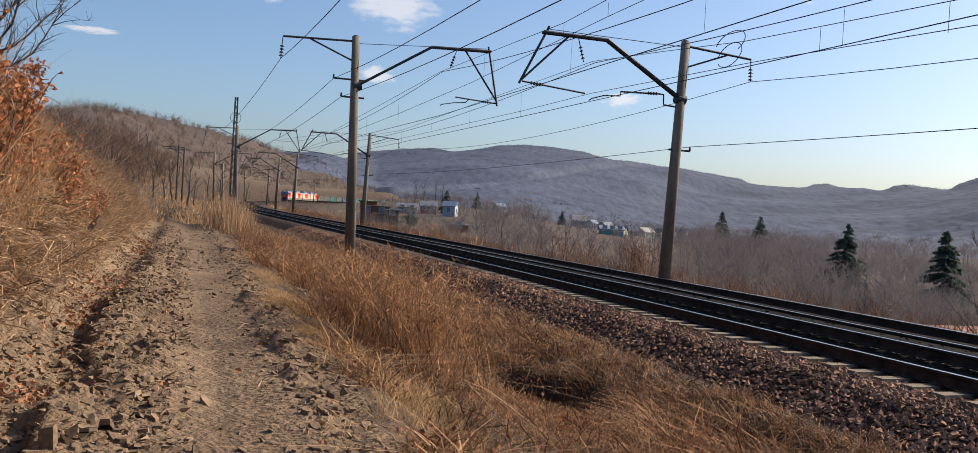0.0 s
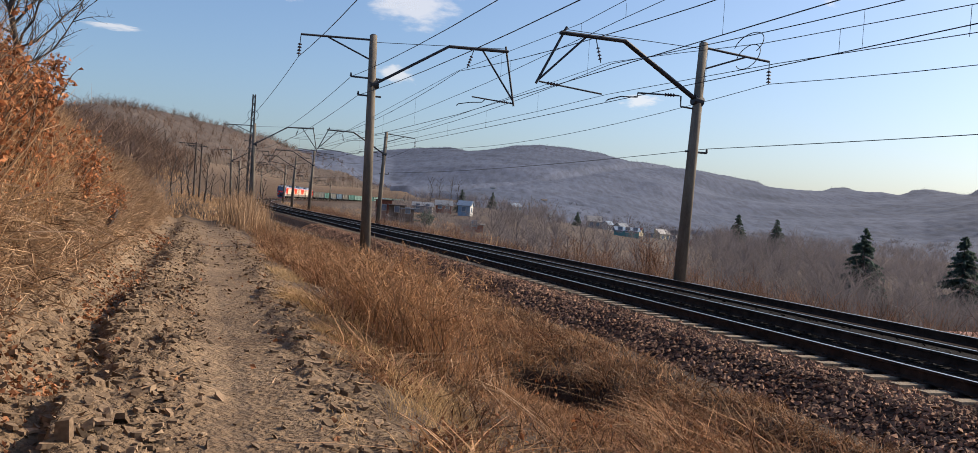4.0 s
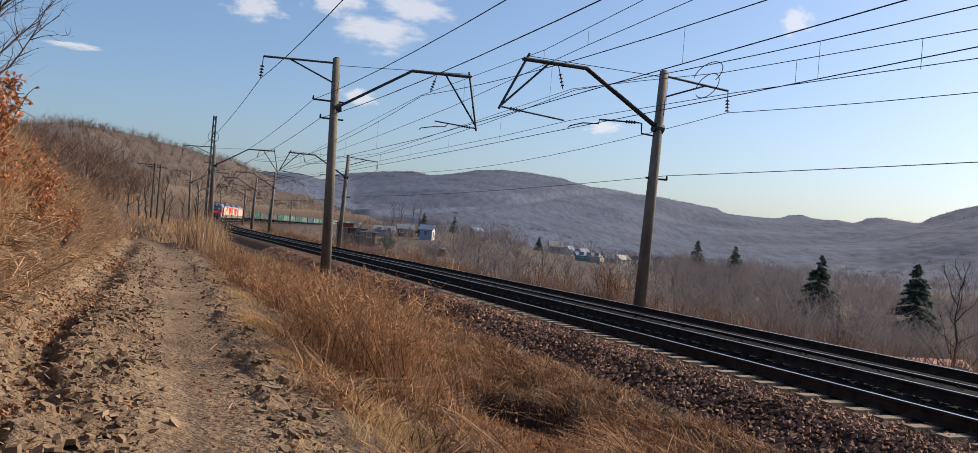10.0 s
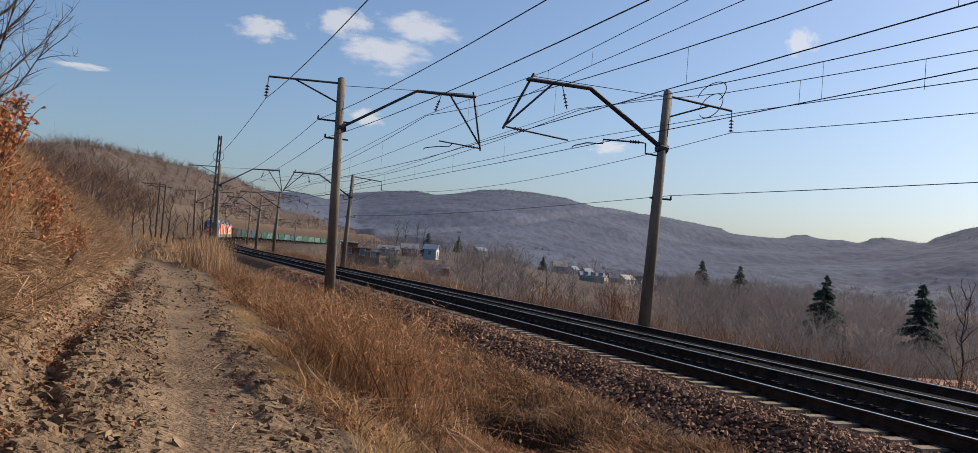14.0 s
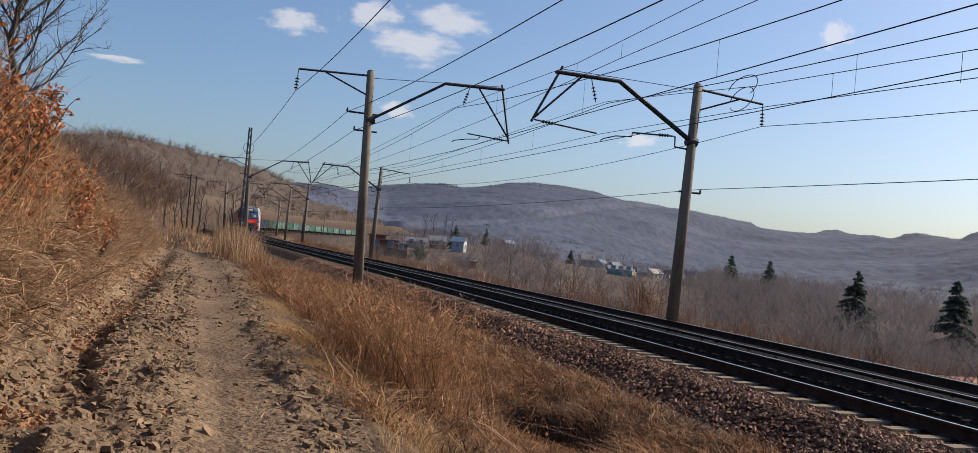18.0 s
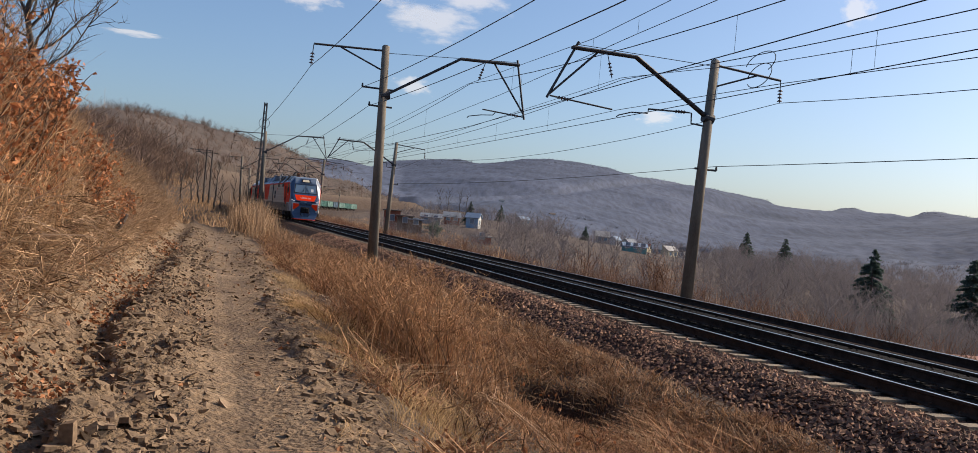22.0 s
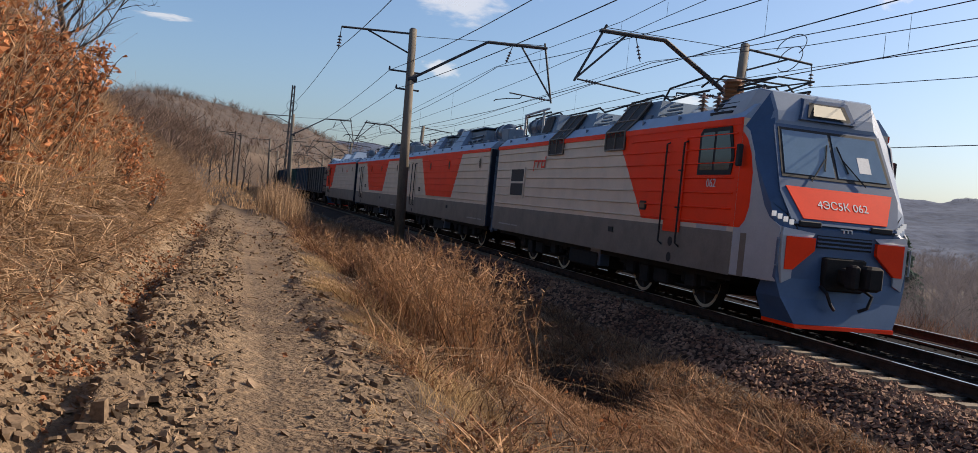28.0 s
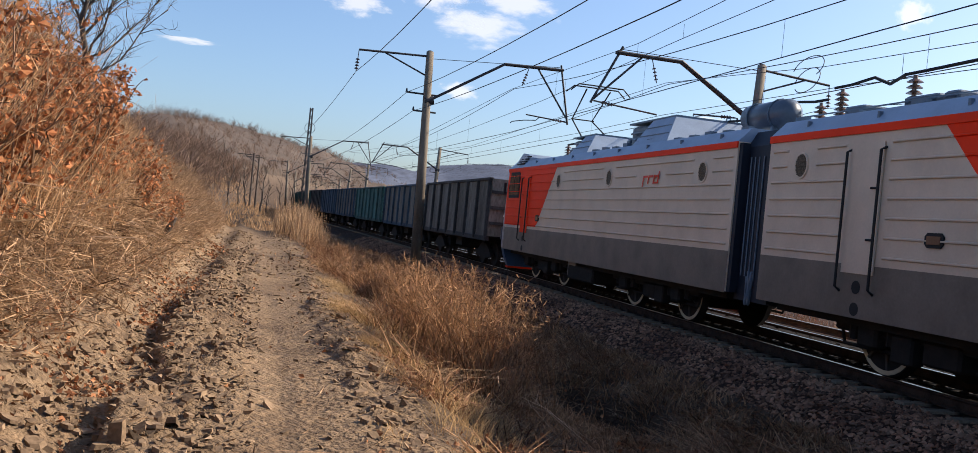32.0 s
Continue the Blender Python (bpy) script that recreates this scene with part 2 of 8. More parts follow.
def line(s, l=0.0, z=0.0):
    """World point at s along the near track, l to its right, z over its rails."""
    x, y, p = np.interp(s, LINE_S, LINE_X), np.interp(s, LINE_S, LINE_Y), np.interp(s, LINE_S, LINE_P)
    return Vector((x + l * math.cos(p), y + l * math.sin(p), z + float(rail_z(s))))


def heading(s):
    return float(np.interp(s, LINE_S, LINE_P))


def place(s, l=0.0, z=0.0, turn=0.0):
    """Pose whose y runs along the track away from the start, x to the right of it."""
    return Matrix.Translation(line(s, l, z)) @ Matrix.Rotation(heading(s) + turn, 4, "Z")


def along(X, Y):
    """For arrays of places: s and l of each."""
    X, Y = np.asarray(X, float).ravel(), np.asarray(Y, float).ravel()
    S, L = np.empty_like(X), np.empty_like(X)
    for a in range(0, len(X), 4000):
        dx = X[a:a + 4000, None] - LINE_X[None, ::3]
        dy = Y[a:a + 4000, None] - LINE_Y[None, ::3]
        i = np.argmin(dx * dx + dy * dy, 1) * 3
        p = LINE_P[i]
        ex, ey = X[a:a + 4000] - LINE_X[i], Y[a:a + 4000] - LINE_Y[i]
        du = -ex * np.sin(p) + ey * np.cos(p)
        S[a:a + 4000] = LINE_S[i] + du
        q = np.interp(LINE_S[i] + du, LINE_S, LINE_P)
        cx, cy = np.interp(LINE_S[i] + du, LINE_S, LINE_X), np.interp(LINE_S[i] + du, LINE_S, LINE_Y)
        L[a:a + 4000] = (X[a:a + 4000] - cx) * np.cos(q) + (Y[a:a + 4000] - cy) * np.sin(q)
    return S, L


# ---- the ground ----
def sstep(a, b, x):
    t = np.clip((x - a) / (b - a), 0, 1)
    return t * t * (3 - 2 * t)


def vnoise(X, Y, scale, seed=0.0):
    """Smooth value noise for arrays, about -1 to 1."""
    x, y = np.asarray(X) / scale + seed * 17.3, np.asarray(Y) / scale - seed * 9.1
    ix, iy = np.floor(x), np.floor(y)
    fx, fy = x - ix, y - iy
    fx, fy = fx * fx * (3 - 2 * fx), fy * fy * (3 - 2 * fy)

    def h(a, b):
        v = np.sin(a * 127.1 + b * 311.7 + seed * 74.7) * 43758.5453
        return (v - np.floor(v)) * 2 - 1
    return (h(ix, iy) * (1 - fx) + h(ix + 1, iy) * fx) * (1 - fy) + (h(ix, iy + 1) * (1 - fx) + h(ix + 1, iy + 1) * fx) * fy


# ridges: bearing to the left of the first look (degrees), tangent of the rise, distance
RIDGE_NEAR = [(-90, 0, 600), (8, 0.012, 850), (11, 0.03, 800), (12.4, 0.0427, 763), (13.9, 0.0474, 721), (15.5, 0.0551, 691), (16.6, 0.0639, 655), (18.8, 0.0673, 599), (20.3, 0.0703,
    574), (21.4, 0.0721, 557), (22.8, 0.0738, 533), (24.8, 0.0738, 512), (26.5, 0.0731, 496), (28.7, 0.0679, 480), (30.2, 0.0628, 469), (35, 0.066, 440), (60, 0.07, 420), (150, 0.07,
    420)]
RIDGE_FAR = [(-150, 0.06, 1500), (-60, 0.08, 1100), (-29, 0.0976, 1200), (-26.9, 0.0856, 1274), (-25.6, 0.072, 1380), (-25.1, 0.0631, 1420), (-24.1, 0.0646, 1492), (-23.1, 0.0687,
    1500), (-22.2, 0.0625, 1630), (-21.5, 0.0387, 1700), (-19.8, 0.0485, 1900), (-18.7, 0.0593, 1900), (-17.9, 0.0569, 1900), (-17, 0.0419, 1900), (-15.9, 0.0382, 1897), (-14.8, 0.0492,
    1862), (-13.7, 0.0624, 1818), (-11.4, 0.0614, 1752), (-9.1, 0.0674, 1704), (-6.8, 0.0643, 1700), (-5.8, 0.0616, 1696), (-4.0, 0.0767, 1663), (-2.0, 0.0841, 1630), (-0.1, 0.0862,
    1600), (1.5, 0.0822, 1600), (3.5, 0.0717, 1600), (4.3, 0.0707, 1600), (5.5, 0.0744, 1600), (6.6, 0.0724, 1600), (9.0, 0.0658, 1600), (10.5, 0.0553, 1600), (12.0, 0.0158, 1600), (20,
    0.04, 1600), (150, 0.05, 1600)]
ACROSS_L = [-400, -60, -30, -20, -16, -14.2, -13.2, -12.4, -11.9, -11.5, -11.0, -10.0, -9.0, -8.3, -7.2, -6.0, -4.8, -4.0, -3.2, 0, 4, 6.4, 7.6, 10, 14, 20, 40, 80, 160, 400]
ACROSS_Z = [9.0, 6.0, 4.6, 3.9, 3.2, 2.7, 2.1, 1.25, 0.6, 0.22, 0.1, 0.1, 0.07, 0.0, -0.35, -0.7, -0.85, -0.8, -0.6, -0.5, -0.5, -0.4, -0.5, -1.5, -3.0, -4.5, -7.0, -9.0, -9.5, -9.5]


HOLE = (11.3, -4.95)


def ground_z(X, Y):
    """Height of the ground at places (arrays)."""
    X, Y = np.asarray(X, float), np.asarray(Y, float)
    shape = X.shape
    X, Y = X.ravel(), Y.ravel()
    S, L = along(X, Y)
    r = np.hypot(X, Y)
    az = np.degrees(np.arctan2(-X, Y))
    base = np.interp(L, ACROSS_L, ACROSS_Z) + rail_z(S)
    low = np.interp(S, [0, 60, 150, 300], [1.0, 0.9, 0.42, 0.15])
    low = low + (1 - low) * sstep(70, 150, L)
    base = np.where(L > 7.6, -0.5 + (base - rail_z(S) + 0.5) * low + rail_z(S), base)
    # past the reeds the ground drops into a grassy gully
    base -= 2.1 * sstep(50, 72, S) * sstep(130, 98, S) * sstep(-6.8, -12, L) * sstep(-24, -15, L)
    # bank on the hill side fades to a cut slope farther on
    base += 2.0 * sstep(90, 160, S) * sstep(-8, -20, L)
    nb = [b for b, _, _ in RIDGE_NEAR]
    h1 = np.interp(az, nb, [t for _, t, _ in RIDGE_NEAR]) * np.interp(az, nb, [d for _, _, d in RIDGE_NEAR])
    d1 = np.interp(az, nb, [d for _, _, d in RIDGE_NEAR])
    base += np.maximum(h1 - 15, 0) * sstep(70, 1, np.maximum(d1 - r, 0) / d1 * 70) * sstep(-12, -60, L)
    fb = [b for b, _, _ in RIDGE_FAR]
    d2 = np.interp(az, fb, [d for _, _, d in RIDGE_FAR])
    h2 = np.interp(az, fb, [t for _, t, _ in RIDGE_FAR]) * d2
    # the slopes follow the broad shape of the ridge, knolls rise on its crest alone
    grid = np.arange(-180.0, 180.1, 0.5)
    bell = np.exp(-(np.arange(-40, 41) / 14.0) ** 2)
    wide_d = np.interp(grid, fb, [d for _, _, d in RIDGE_FAR])
    wide_h = np.convolve(np.pad(np.interp(grid, fb, [t for _, t, _ in RIDGE_FAR]) * wide_d, 40, mode="edge"), bell / bell.sum(), "valid")
    wide_d = np.convolve(np.pad(wide_d, 40, mode="edge"), bell / bell.sum(), "valid")
    hs, ds = np.interp(az, grid, wide_h), np.interp(az, grid, wide_d)
    drop = np.interp(az, [-8, -2], [0.95, 0.87])
    base += ((hs * drop - 15) * sstep(0.2, 1.0, r / ds) ** 1.3 + (h2 - hs) * drop * sstep(0.76, 1.0, r / d2)) * np.maximum(sstep(-60, 0, L), sstep(750, 1000, r))
    # spurs and ravines on the far slopes
    base += (vnoise(X, Y, 290, 8) * 9 + vnoise(X, Y, 120, 9) * 4) * sstep(0.28, 0.6, r / d2) * sstep(1.0, 0.75, r / d2) * sstep(10, 60, L)
    # small relief
    lump = vnoise(X, Y, 7, 1) * 0.12 + vnoise(X, Y, 2.2, 2) * 0.06
    wild = sstep(-11.2, -12.5, L) + sstep(-8.6, -7.6, L) * sstep(-3.2, -4.2, L) + sstep(9, 14, L)
    base += lump * np.clip(wild, 0, 1) * 1.3
    road = sstep(-12.2, -11.2, L) * sstep(-8.2, -8.8, L)
    rut = np.exp(-((L + 9.6) / 0.42) ** 2) * 0.075 + np.exp(-((L + 11.22) / 0.28) ** 2) * 0.1
    lip = -10.93 + 0.16 * vnoise(X, Y, 1.7, 54) + 0.1 * vnoise(X, Y, 0.5, 55)
    rut = rut - 0.13 * sstep(-0.04, 0.03, L - lip) * sstep(-10.2, -10.75, L) * (0.9 + 0.7 * vnoise(X, Y, 1.2, 56))
    clod = vnoise(X, Y, 0.42, 3) * 0.075 + vnoise(X, Y, 0.17, 4) * 0.045 + vnoise(X, Y, 1.1, 5) * 0.1
    clod = clod + vnoise(X, Y, 0.085, 14) * 0.02
    rough = sstep(-9.85, -10.3, L) * (0.75 + 0.4 * vnoise(X, Y, 1.6, 57)) + 0.1 + sstep(-9.15, -8.9, L) * 0.6
    base += road * (clod * rough - rut)
    # crumbling edge of the verge beside the wheel lane
    edge = -9.02 + 0.13 * vnoise(X, Y, 1.4, 51) + 0.09 * vnoise(X, Y, 0.4, 52)
    base += 0.085 * (0.6 + 0.7 * vnoise(X, Y, 0.9, 60)) * sstep(-0.035, 0.025, L - edge) * sstep(-7.6, -8.7, L) * sstep(60, 40, S)
    # hollows torn out of the bank's face
    base -= 0.9 * np.clip(vnoise(S, L, 1.0, 53) - 0.1, 0, 1) * sstep(-11.8, -12.2, L) * sstep(-13.6, -12.7, L) * sstep(60, 40, S)
    # a hole grubbed out of the ditch side
    base -= 1.25 * np.exp(-(((S - HOLE[0]) / 1.5) ** 2 + ((L - HOLE[1]) / 0.7) ** 2) ** 2)
    far = sstep(60, 300, r)
    base += far * (vnoise(X, Y, 60, 6) * (0.3 + 1.7 * sstep(900, 500, r)) + vnoise(X, Y, 140, 7) * 2.5) * sstep(10, 40, np.abs(L))
    return base.reshape(shape)


def build_ground():
    az = np.concatenate([np.arange(-180, -42, 6.0), np.arange(-42, 42.01, 0.35), np.arange(48, 180, 6.0)])
    rr = [0.6, 1.2, 1.8, 2.3]
    while rr[-1] < 2600:
        rr.append(rr[-1] * (1.0085 if rr[-1] < 22 else 1.0125 if rr[-1] < 60 else 1.016 if rr[-1] < 700 else 1.03))
    rr += [3200, 4200, 4900]
    A, Rr = np.meshgrid(np.radians(az), np.array(rr))
    X, Y = -np.sin(A) * Rr, np.cos(A) * Rr
    Z = ground_z(X, Y)
    nr, na = X.shape
    verts = np.stack([X.ravel(), Y.ravel(), Z.ravel()], 1).tolist()
    verts.append((0, 0, float(ground_z(np.zeros(1), np.zeros(1))[0])))
    i, j = np.meshgrid(np.arange(nr - 1), np.arange(na), indexing="ij")
    k = (j + 1) % na
    faces = np.stack([i * na + j, (i + 1) * na + j, (i + 1) * na + k, i * na + k], -1).reshape(-1, 4).tolist()
    faces += [(len(verts) - 1, a, (a + 1) % na) for a in range(na)]
    me = bpy.data.meshes.new("ground")
    me.from_pydata(verts, [], faces)
    me.shade_smooth()
    me.materials.append(M_GROUND)
    # kinds of soil: red earth of the road, green dead grass, blue woodland floor
    S, L = along(X, Y)
    r = Rr.ravel()
    road = sstep(-12.2, -11.6, L) * sstep(-8.1, -8.6, L) * sstep(54, 44, S)
    wood = np.maximum(sstep(90, 190, r) * sstep(14, 30, np.abs(L)), sstep(600, 680, r))
    cols = np.zeros((len(verts), 4), np.float32)
    cols[:-1, 0], cols[:-1, 1], cols[:-1, 2], cols[:, 3] = road, np.clip(1 - road - wood, 0, 1), wood, 1
    cols[-1, 0] = 1
    at = me.attributes.new("soil", "FLOAT_COLOR", "POINT")
    at.data.foreach_set("color", cols.ravel())
    return tagged(new("ground", me), "dry brown earth with dead grass, leaf litter and wooded hills", "ground", kind="structure")


ground = build_ground()
TRACK2, TRACK2_Z = 3.94, -0.19


def sweep(m, poly, s_from, s_to, l, z, step=2.0, mi=0, lean=0.0):
    """Push a cross section (x right, z up) along the track."""
    rings, s = [], s_from
    while s <= s_to + 1e-6:
        o, h = line(s, l, z), heading(s)
        rings.append([(o.x + px * math.cos(h), o.y + px * math.sin(h), o.z + pz + px * lean) for px, pz in poly])
        s += step if s < 140 else step * 3
    m.loft(rings, mi)


def build_tracks():
    bed = Mesh()
    sweep(bed, [(-3.6, -1.0), (-3.0, -0.72), (-1.95, -0.235), (-1.2, -0.2), (2.7, -0.23), (TRACK2 + 1.2, -0.36), (TRACK2 + 1.9, -0.42), (TRACK2 + 2.7, -0.75), (TRACK2 + 2.9, -1.4), (-3.6, -1.4)],
          -70, 730, 0, 0, step=4.0)
    bed.thing("ballast_bed", M_BALLAST, "brown crushed stone ballast bed under two railway tracks", "ballast bed", kind="structure")
    inner = Mesh()
    sweep(inner, [(-0.7, -0.26), (-0.7, -0.19), (2.3, -0.205), (TRACK2 + 0.9, -0.345), (TRACK2 + 0.9, -0.42)], -70, 730, 0, 0, step=4.0)
    inner.part("inner_ballast", M_NEARBLACK, bpy.data.objects["ballast_bed"], "near-black ballast between the rails")
    rail = [(-0.066, -0.18), (-0.066, -0.165), (-0.012, -0.14), (-0.012, -0.05), (-0.036, -0.035), (-0.036, -0.006), (-0.026, 0.0),
            (0.026, 0.0), (0.036, -0.006), (0.036, -0.035), (0.012, -0.05), (0.012, -0.14), (0.066, -0.165), (0.066, -0.18)]
    for l, z, g in ((0, 0, "near"), (TRACK2, TRACK2_Z, "far")):
        for side in (-0.76, 0.76):
            top = 0.015 + side * 0.02
            r = Mesh()
            sweep(r, rail, -70, 730, l + side, z + top)
            ob = r.thing("rail", [M_RAIL, M_RAILTOP], "rust-brown steel rail with a polished running face", "rail", "rails of the two tracks", "structure")
            strip = Mesh()
            sweep(strip, [(-0.024, 0.0), (-0.024, 0.003), (0.024, 0.003), (0.024, 0.0)], -70, 730, l + side, z + top)
            strip.part("running_face", M_RAILTOP, ob, "bright worn running face")


build_tracks()


# ---- overhead line ----
# masts of each track: place along the line, how far they stand off their usual row
NEAR_POLES = [(-20, 0.0), (37.7, 0.0), (96, -0.3), (160, 0.0), (222, 0.0), (285, 0.0), (345, 0.0), (405, 0.0)]
FAR_POLES = [(-24, 0.0), (29, 0.0), (86, 0.5), (136, 0.5), (160, 0.0), (215, 0.0), (270, 0.0), (330, 0.0), (390, 0.0)]
# side view of both kinds: l over the near track, z over its rails
NEAR_MAST = dict(foot=-3.22, top=(-3.47, 8.83), arm=((-3.3, 6.75), (-0.09, 8.76), (2.65, 8.86)), drop=((2.54, 9.08), (3.1, 6.45)), brace=((1.41, 8.86), (3.05, 6.68)),
                 hanger=((1.07, 8.8), (0.8, 7.92)), feeder=((-3.45, 8.63), (-6.52, 8.5)), feeder_end=(-6.57, 7.56), strut=((-3.45, 7.74), (-5.39, 8.52)),
                 register=((3.06, 6.56), (1.11, 6.68)), rod=((1.71, 6.6), (1.6, 6.48), (1.05, 6.42), (0.5, 6.3), (0.42, 6.22)), stay=((-3.4, 8.54), (2.5, 8.97)), pins=((-4.33, 7.0), (-3.97, 6.25)))
FAR_MAST = dict(foot=7.13, top=(7.44, 8.49), arm=((7.32, 6.33), (4.19, 8.17), (1.66, 8.17)), drop=((1.89, 8.4), (0.86, 6.28)), brace=((2.65, 8.12), (0.95, 6.42)),
                hanger=((3.04, 8.15), (3.3, 7.28)), feeder=((7.47, 8.33), (10.35, 8.13)), feeder_end=(10.38, 7.27), strut=((7.5, 7.52), (9.34, 8.2)),
                register=((0.97, 6.36), (3.42, 6.16)), rod=((4.86, 6.36), (4.85, 6.2), (4.2, 6.16), (3.7, 6.0), (3.6, 5.92)), stay=((7.3, 8.28), (1.8, 8.3)), pins=((7.9, 4.42),))


def mast(s, dl, d):
    """A leaning round concrete mast with a bent arm over its track and a feeder bracket on the other side."""
    o = line(s, d["foot"] + dl, 0)
    gz = float(ground_z(np.array([o.x]), np.array([o.y]))[0]) - 0.3
    at = Matrix.Translation((o.x, o.y, gz)) @ Matrix.Rotation(heading(s), 4, "Z")
    e = empty("catenary_mast", "round tapered grey concrete mast carrying the overhead line", "mast", "masts along the railway", at)
    base = float(rail_z(s)) - gz
    side = 1 if d["arm"][2][0] > d["foot"] else -1

    def q(p, y=0.0):
        return (p[0] - d["foot"], y, p[1] + base)
    Mesh().tube([(0, 0, 0), q(d["top"])], [0.235, 0.16], 18).part("pole", M_POLE, e, smooth=True)
    cap = Vector(q(d["top"]))
    Mesh().tube([cap, cap + Vector((0, 0, 0.05))], [0.15, 0.09], 14).part("pole_cap", M_STEEL, e)
    b = Mesh()
    for dy in (-0.07, 0.07):
        b.tube([q(p, dy) for p in d["arm"]], 0.062, 6)
    for k in range(4):
        p = Vector(q(d["arm"][0])).lerp(Vector(q(d["arm"][1])), 0.2 + 0.25 * k)
        b.box(p.x - 0.05, p.x + 0.05, -0.1, 0.1, p.z - 0.04, p.z + 0.04)
    b.part("arm", M_STEEL, e, "dark bent steel arm of two channels")
    a0 = q(d["arm"][0])
    Mesh().tube([(a0[0] - side * 0.22, 0, a0[2] - 0.06), (a0[0] + side * 0.16, 0, a0[2] + 0.02)], 0.2, 12).part("clamp", M_STEEL, e)
    Mesh().tube([q(p) for p in d["drop"]], 0.045, 6).part("drop_strut", M_STEEL, e)
    Mesh().tube([q(p) for p in d["brace"]], 0.04, 6).part("brace", M_STEEL, e)
    Mesh().tube([q(p) for p in d["stay"]], 0.013, 5).part("stay_wire", M_WIRE, e)
    reg = Mesh()
    r0, r1 = Vector(q(d["register"][0])), Vector(q(d["register"][1]))
    reg.tube([r0, r1], 0.03, 6)
    reg.tube([q(p) for p in d["rod"]], 0.022, 6)
    if side < 0:
        # second arm on a stub of the mast, with its own insulator
        reg.tube([q((7.35, 6.0)), q((6.66, 6.04)), q((6.64, 6.42)), q((6.5, 6.43)), q((4.86, 6.36))], 0.034, 6)
    else:
        reg.tube([r1.lerp(r0, 0.3), q(d["rod"][0])], 0.022, 6)
    reg.part("registration_arm", M_STEEL, e)

    def discs(p, u, n, r=0.085, gap=0.12):
        m = Mesh()
        p, u = Vector(p), (Vector(u) - Vector(p)).normalized()
        m.tube([p, p + u * gap * n], 0.02, 6)
        for k in range(n):
            c = p + u * gap * (k + 0.25)
            m.tube([c, c + u * 0.05], [r * 0.6, r], 9)
        m.part("insulator", M_INSUL, e, "brown ribbed insulator")
    discs(r0.lerp(r1, 0.12), r1, 4, 0.07, 0.11)
    if side < 0:
        discs(q((6.4, 6.43)), q((4.86, 6.36)), 4, 0.07, 0.11)
    h0, h1 = Vector(q(d["hanger"][0])), Vector(q(d["hanger"][1]))
    Mesh().tube([h0, h1], 0.018, 5).part("hanger", M_STEEL, e)
    discs(h0.lerp(h1, 0.35), h1, 4, 0.08, 0.13)
    br = Mesh()
    br.tube([q(p) for p in d["feeder"]], 0.045, 6)
    br.tube([q(p) for p in d["strut"]], 0.035, 6)
    br.part("feeder_bracket", M_STEEL, e)
    f0, f1 = Vector(q(d["feeder"][1])), Vector(q(d["feeder_end"]))
    Mesh().tube([f0, f1], 0.018, 5).part("hanger", M_STEEL, e)
    discs(f0.lerp(f1, 0.38), f1, 4, 0.1, 0.13)
    for p in d["pins"]:
        m = Mesh()
        x0, x1, z = q(d["top"])[0] * (p[1] / d["top"][1]), q(p)[0], q(p)[2] - 0.02
        m.tube([(x0 + (0.42 if x1 < x0 else -0.3), 0, z), (x1, 0, z)], 0.04, 6)
        m.tube([(x1, 0, z), (x1, 0, z + 0.16)], [0.05, 0.03], 8)
        m.part("wire_bracket", M_STEEL, e)
    return e


for _s0, _d0 in NEAR_POLES:
    mast(_s0, _d0, NEAR_MAST)
for _s0, _d0 in FAR_POLES:
    mast(_s0, _d0, FAR_MAST)


def wire(points, r, sag=0.6, name="overhead_wire", label="thin dark overhead wire", n=14):
    """One wire through support points, hanging between them."""
    pts = []
    for a, b in zip(points[:-1], points[1:]):
        for k in range(n):
            t = k / n
            p = a.lerp(b, t)
            p.z -= sag * 4 * t * (1 - t)
            pts.append(p)
    pts.append(points[-1])
    m = Mesh()
    m.tube(pts, r, 5)
    return m.thing(name, M_WIRE, label, "wire", "overhead wires")


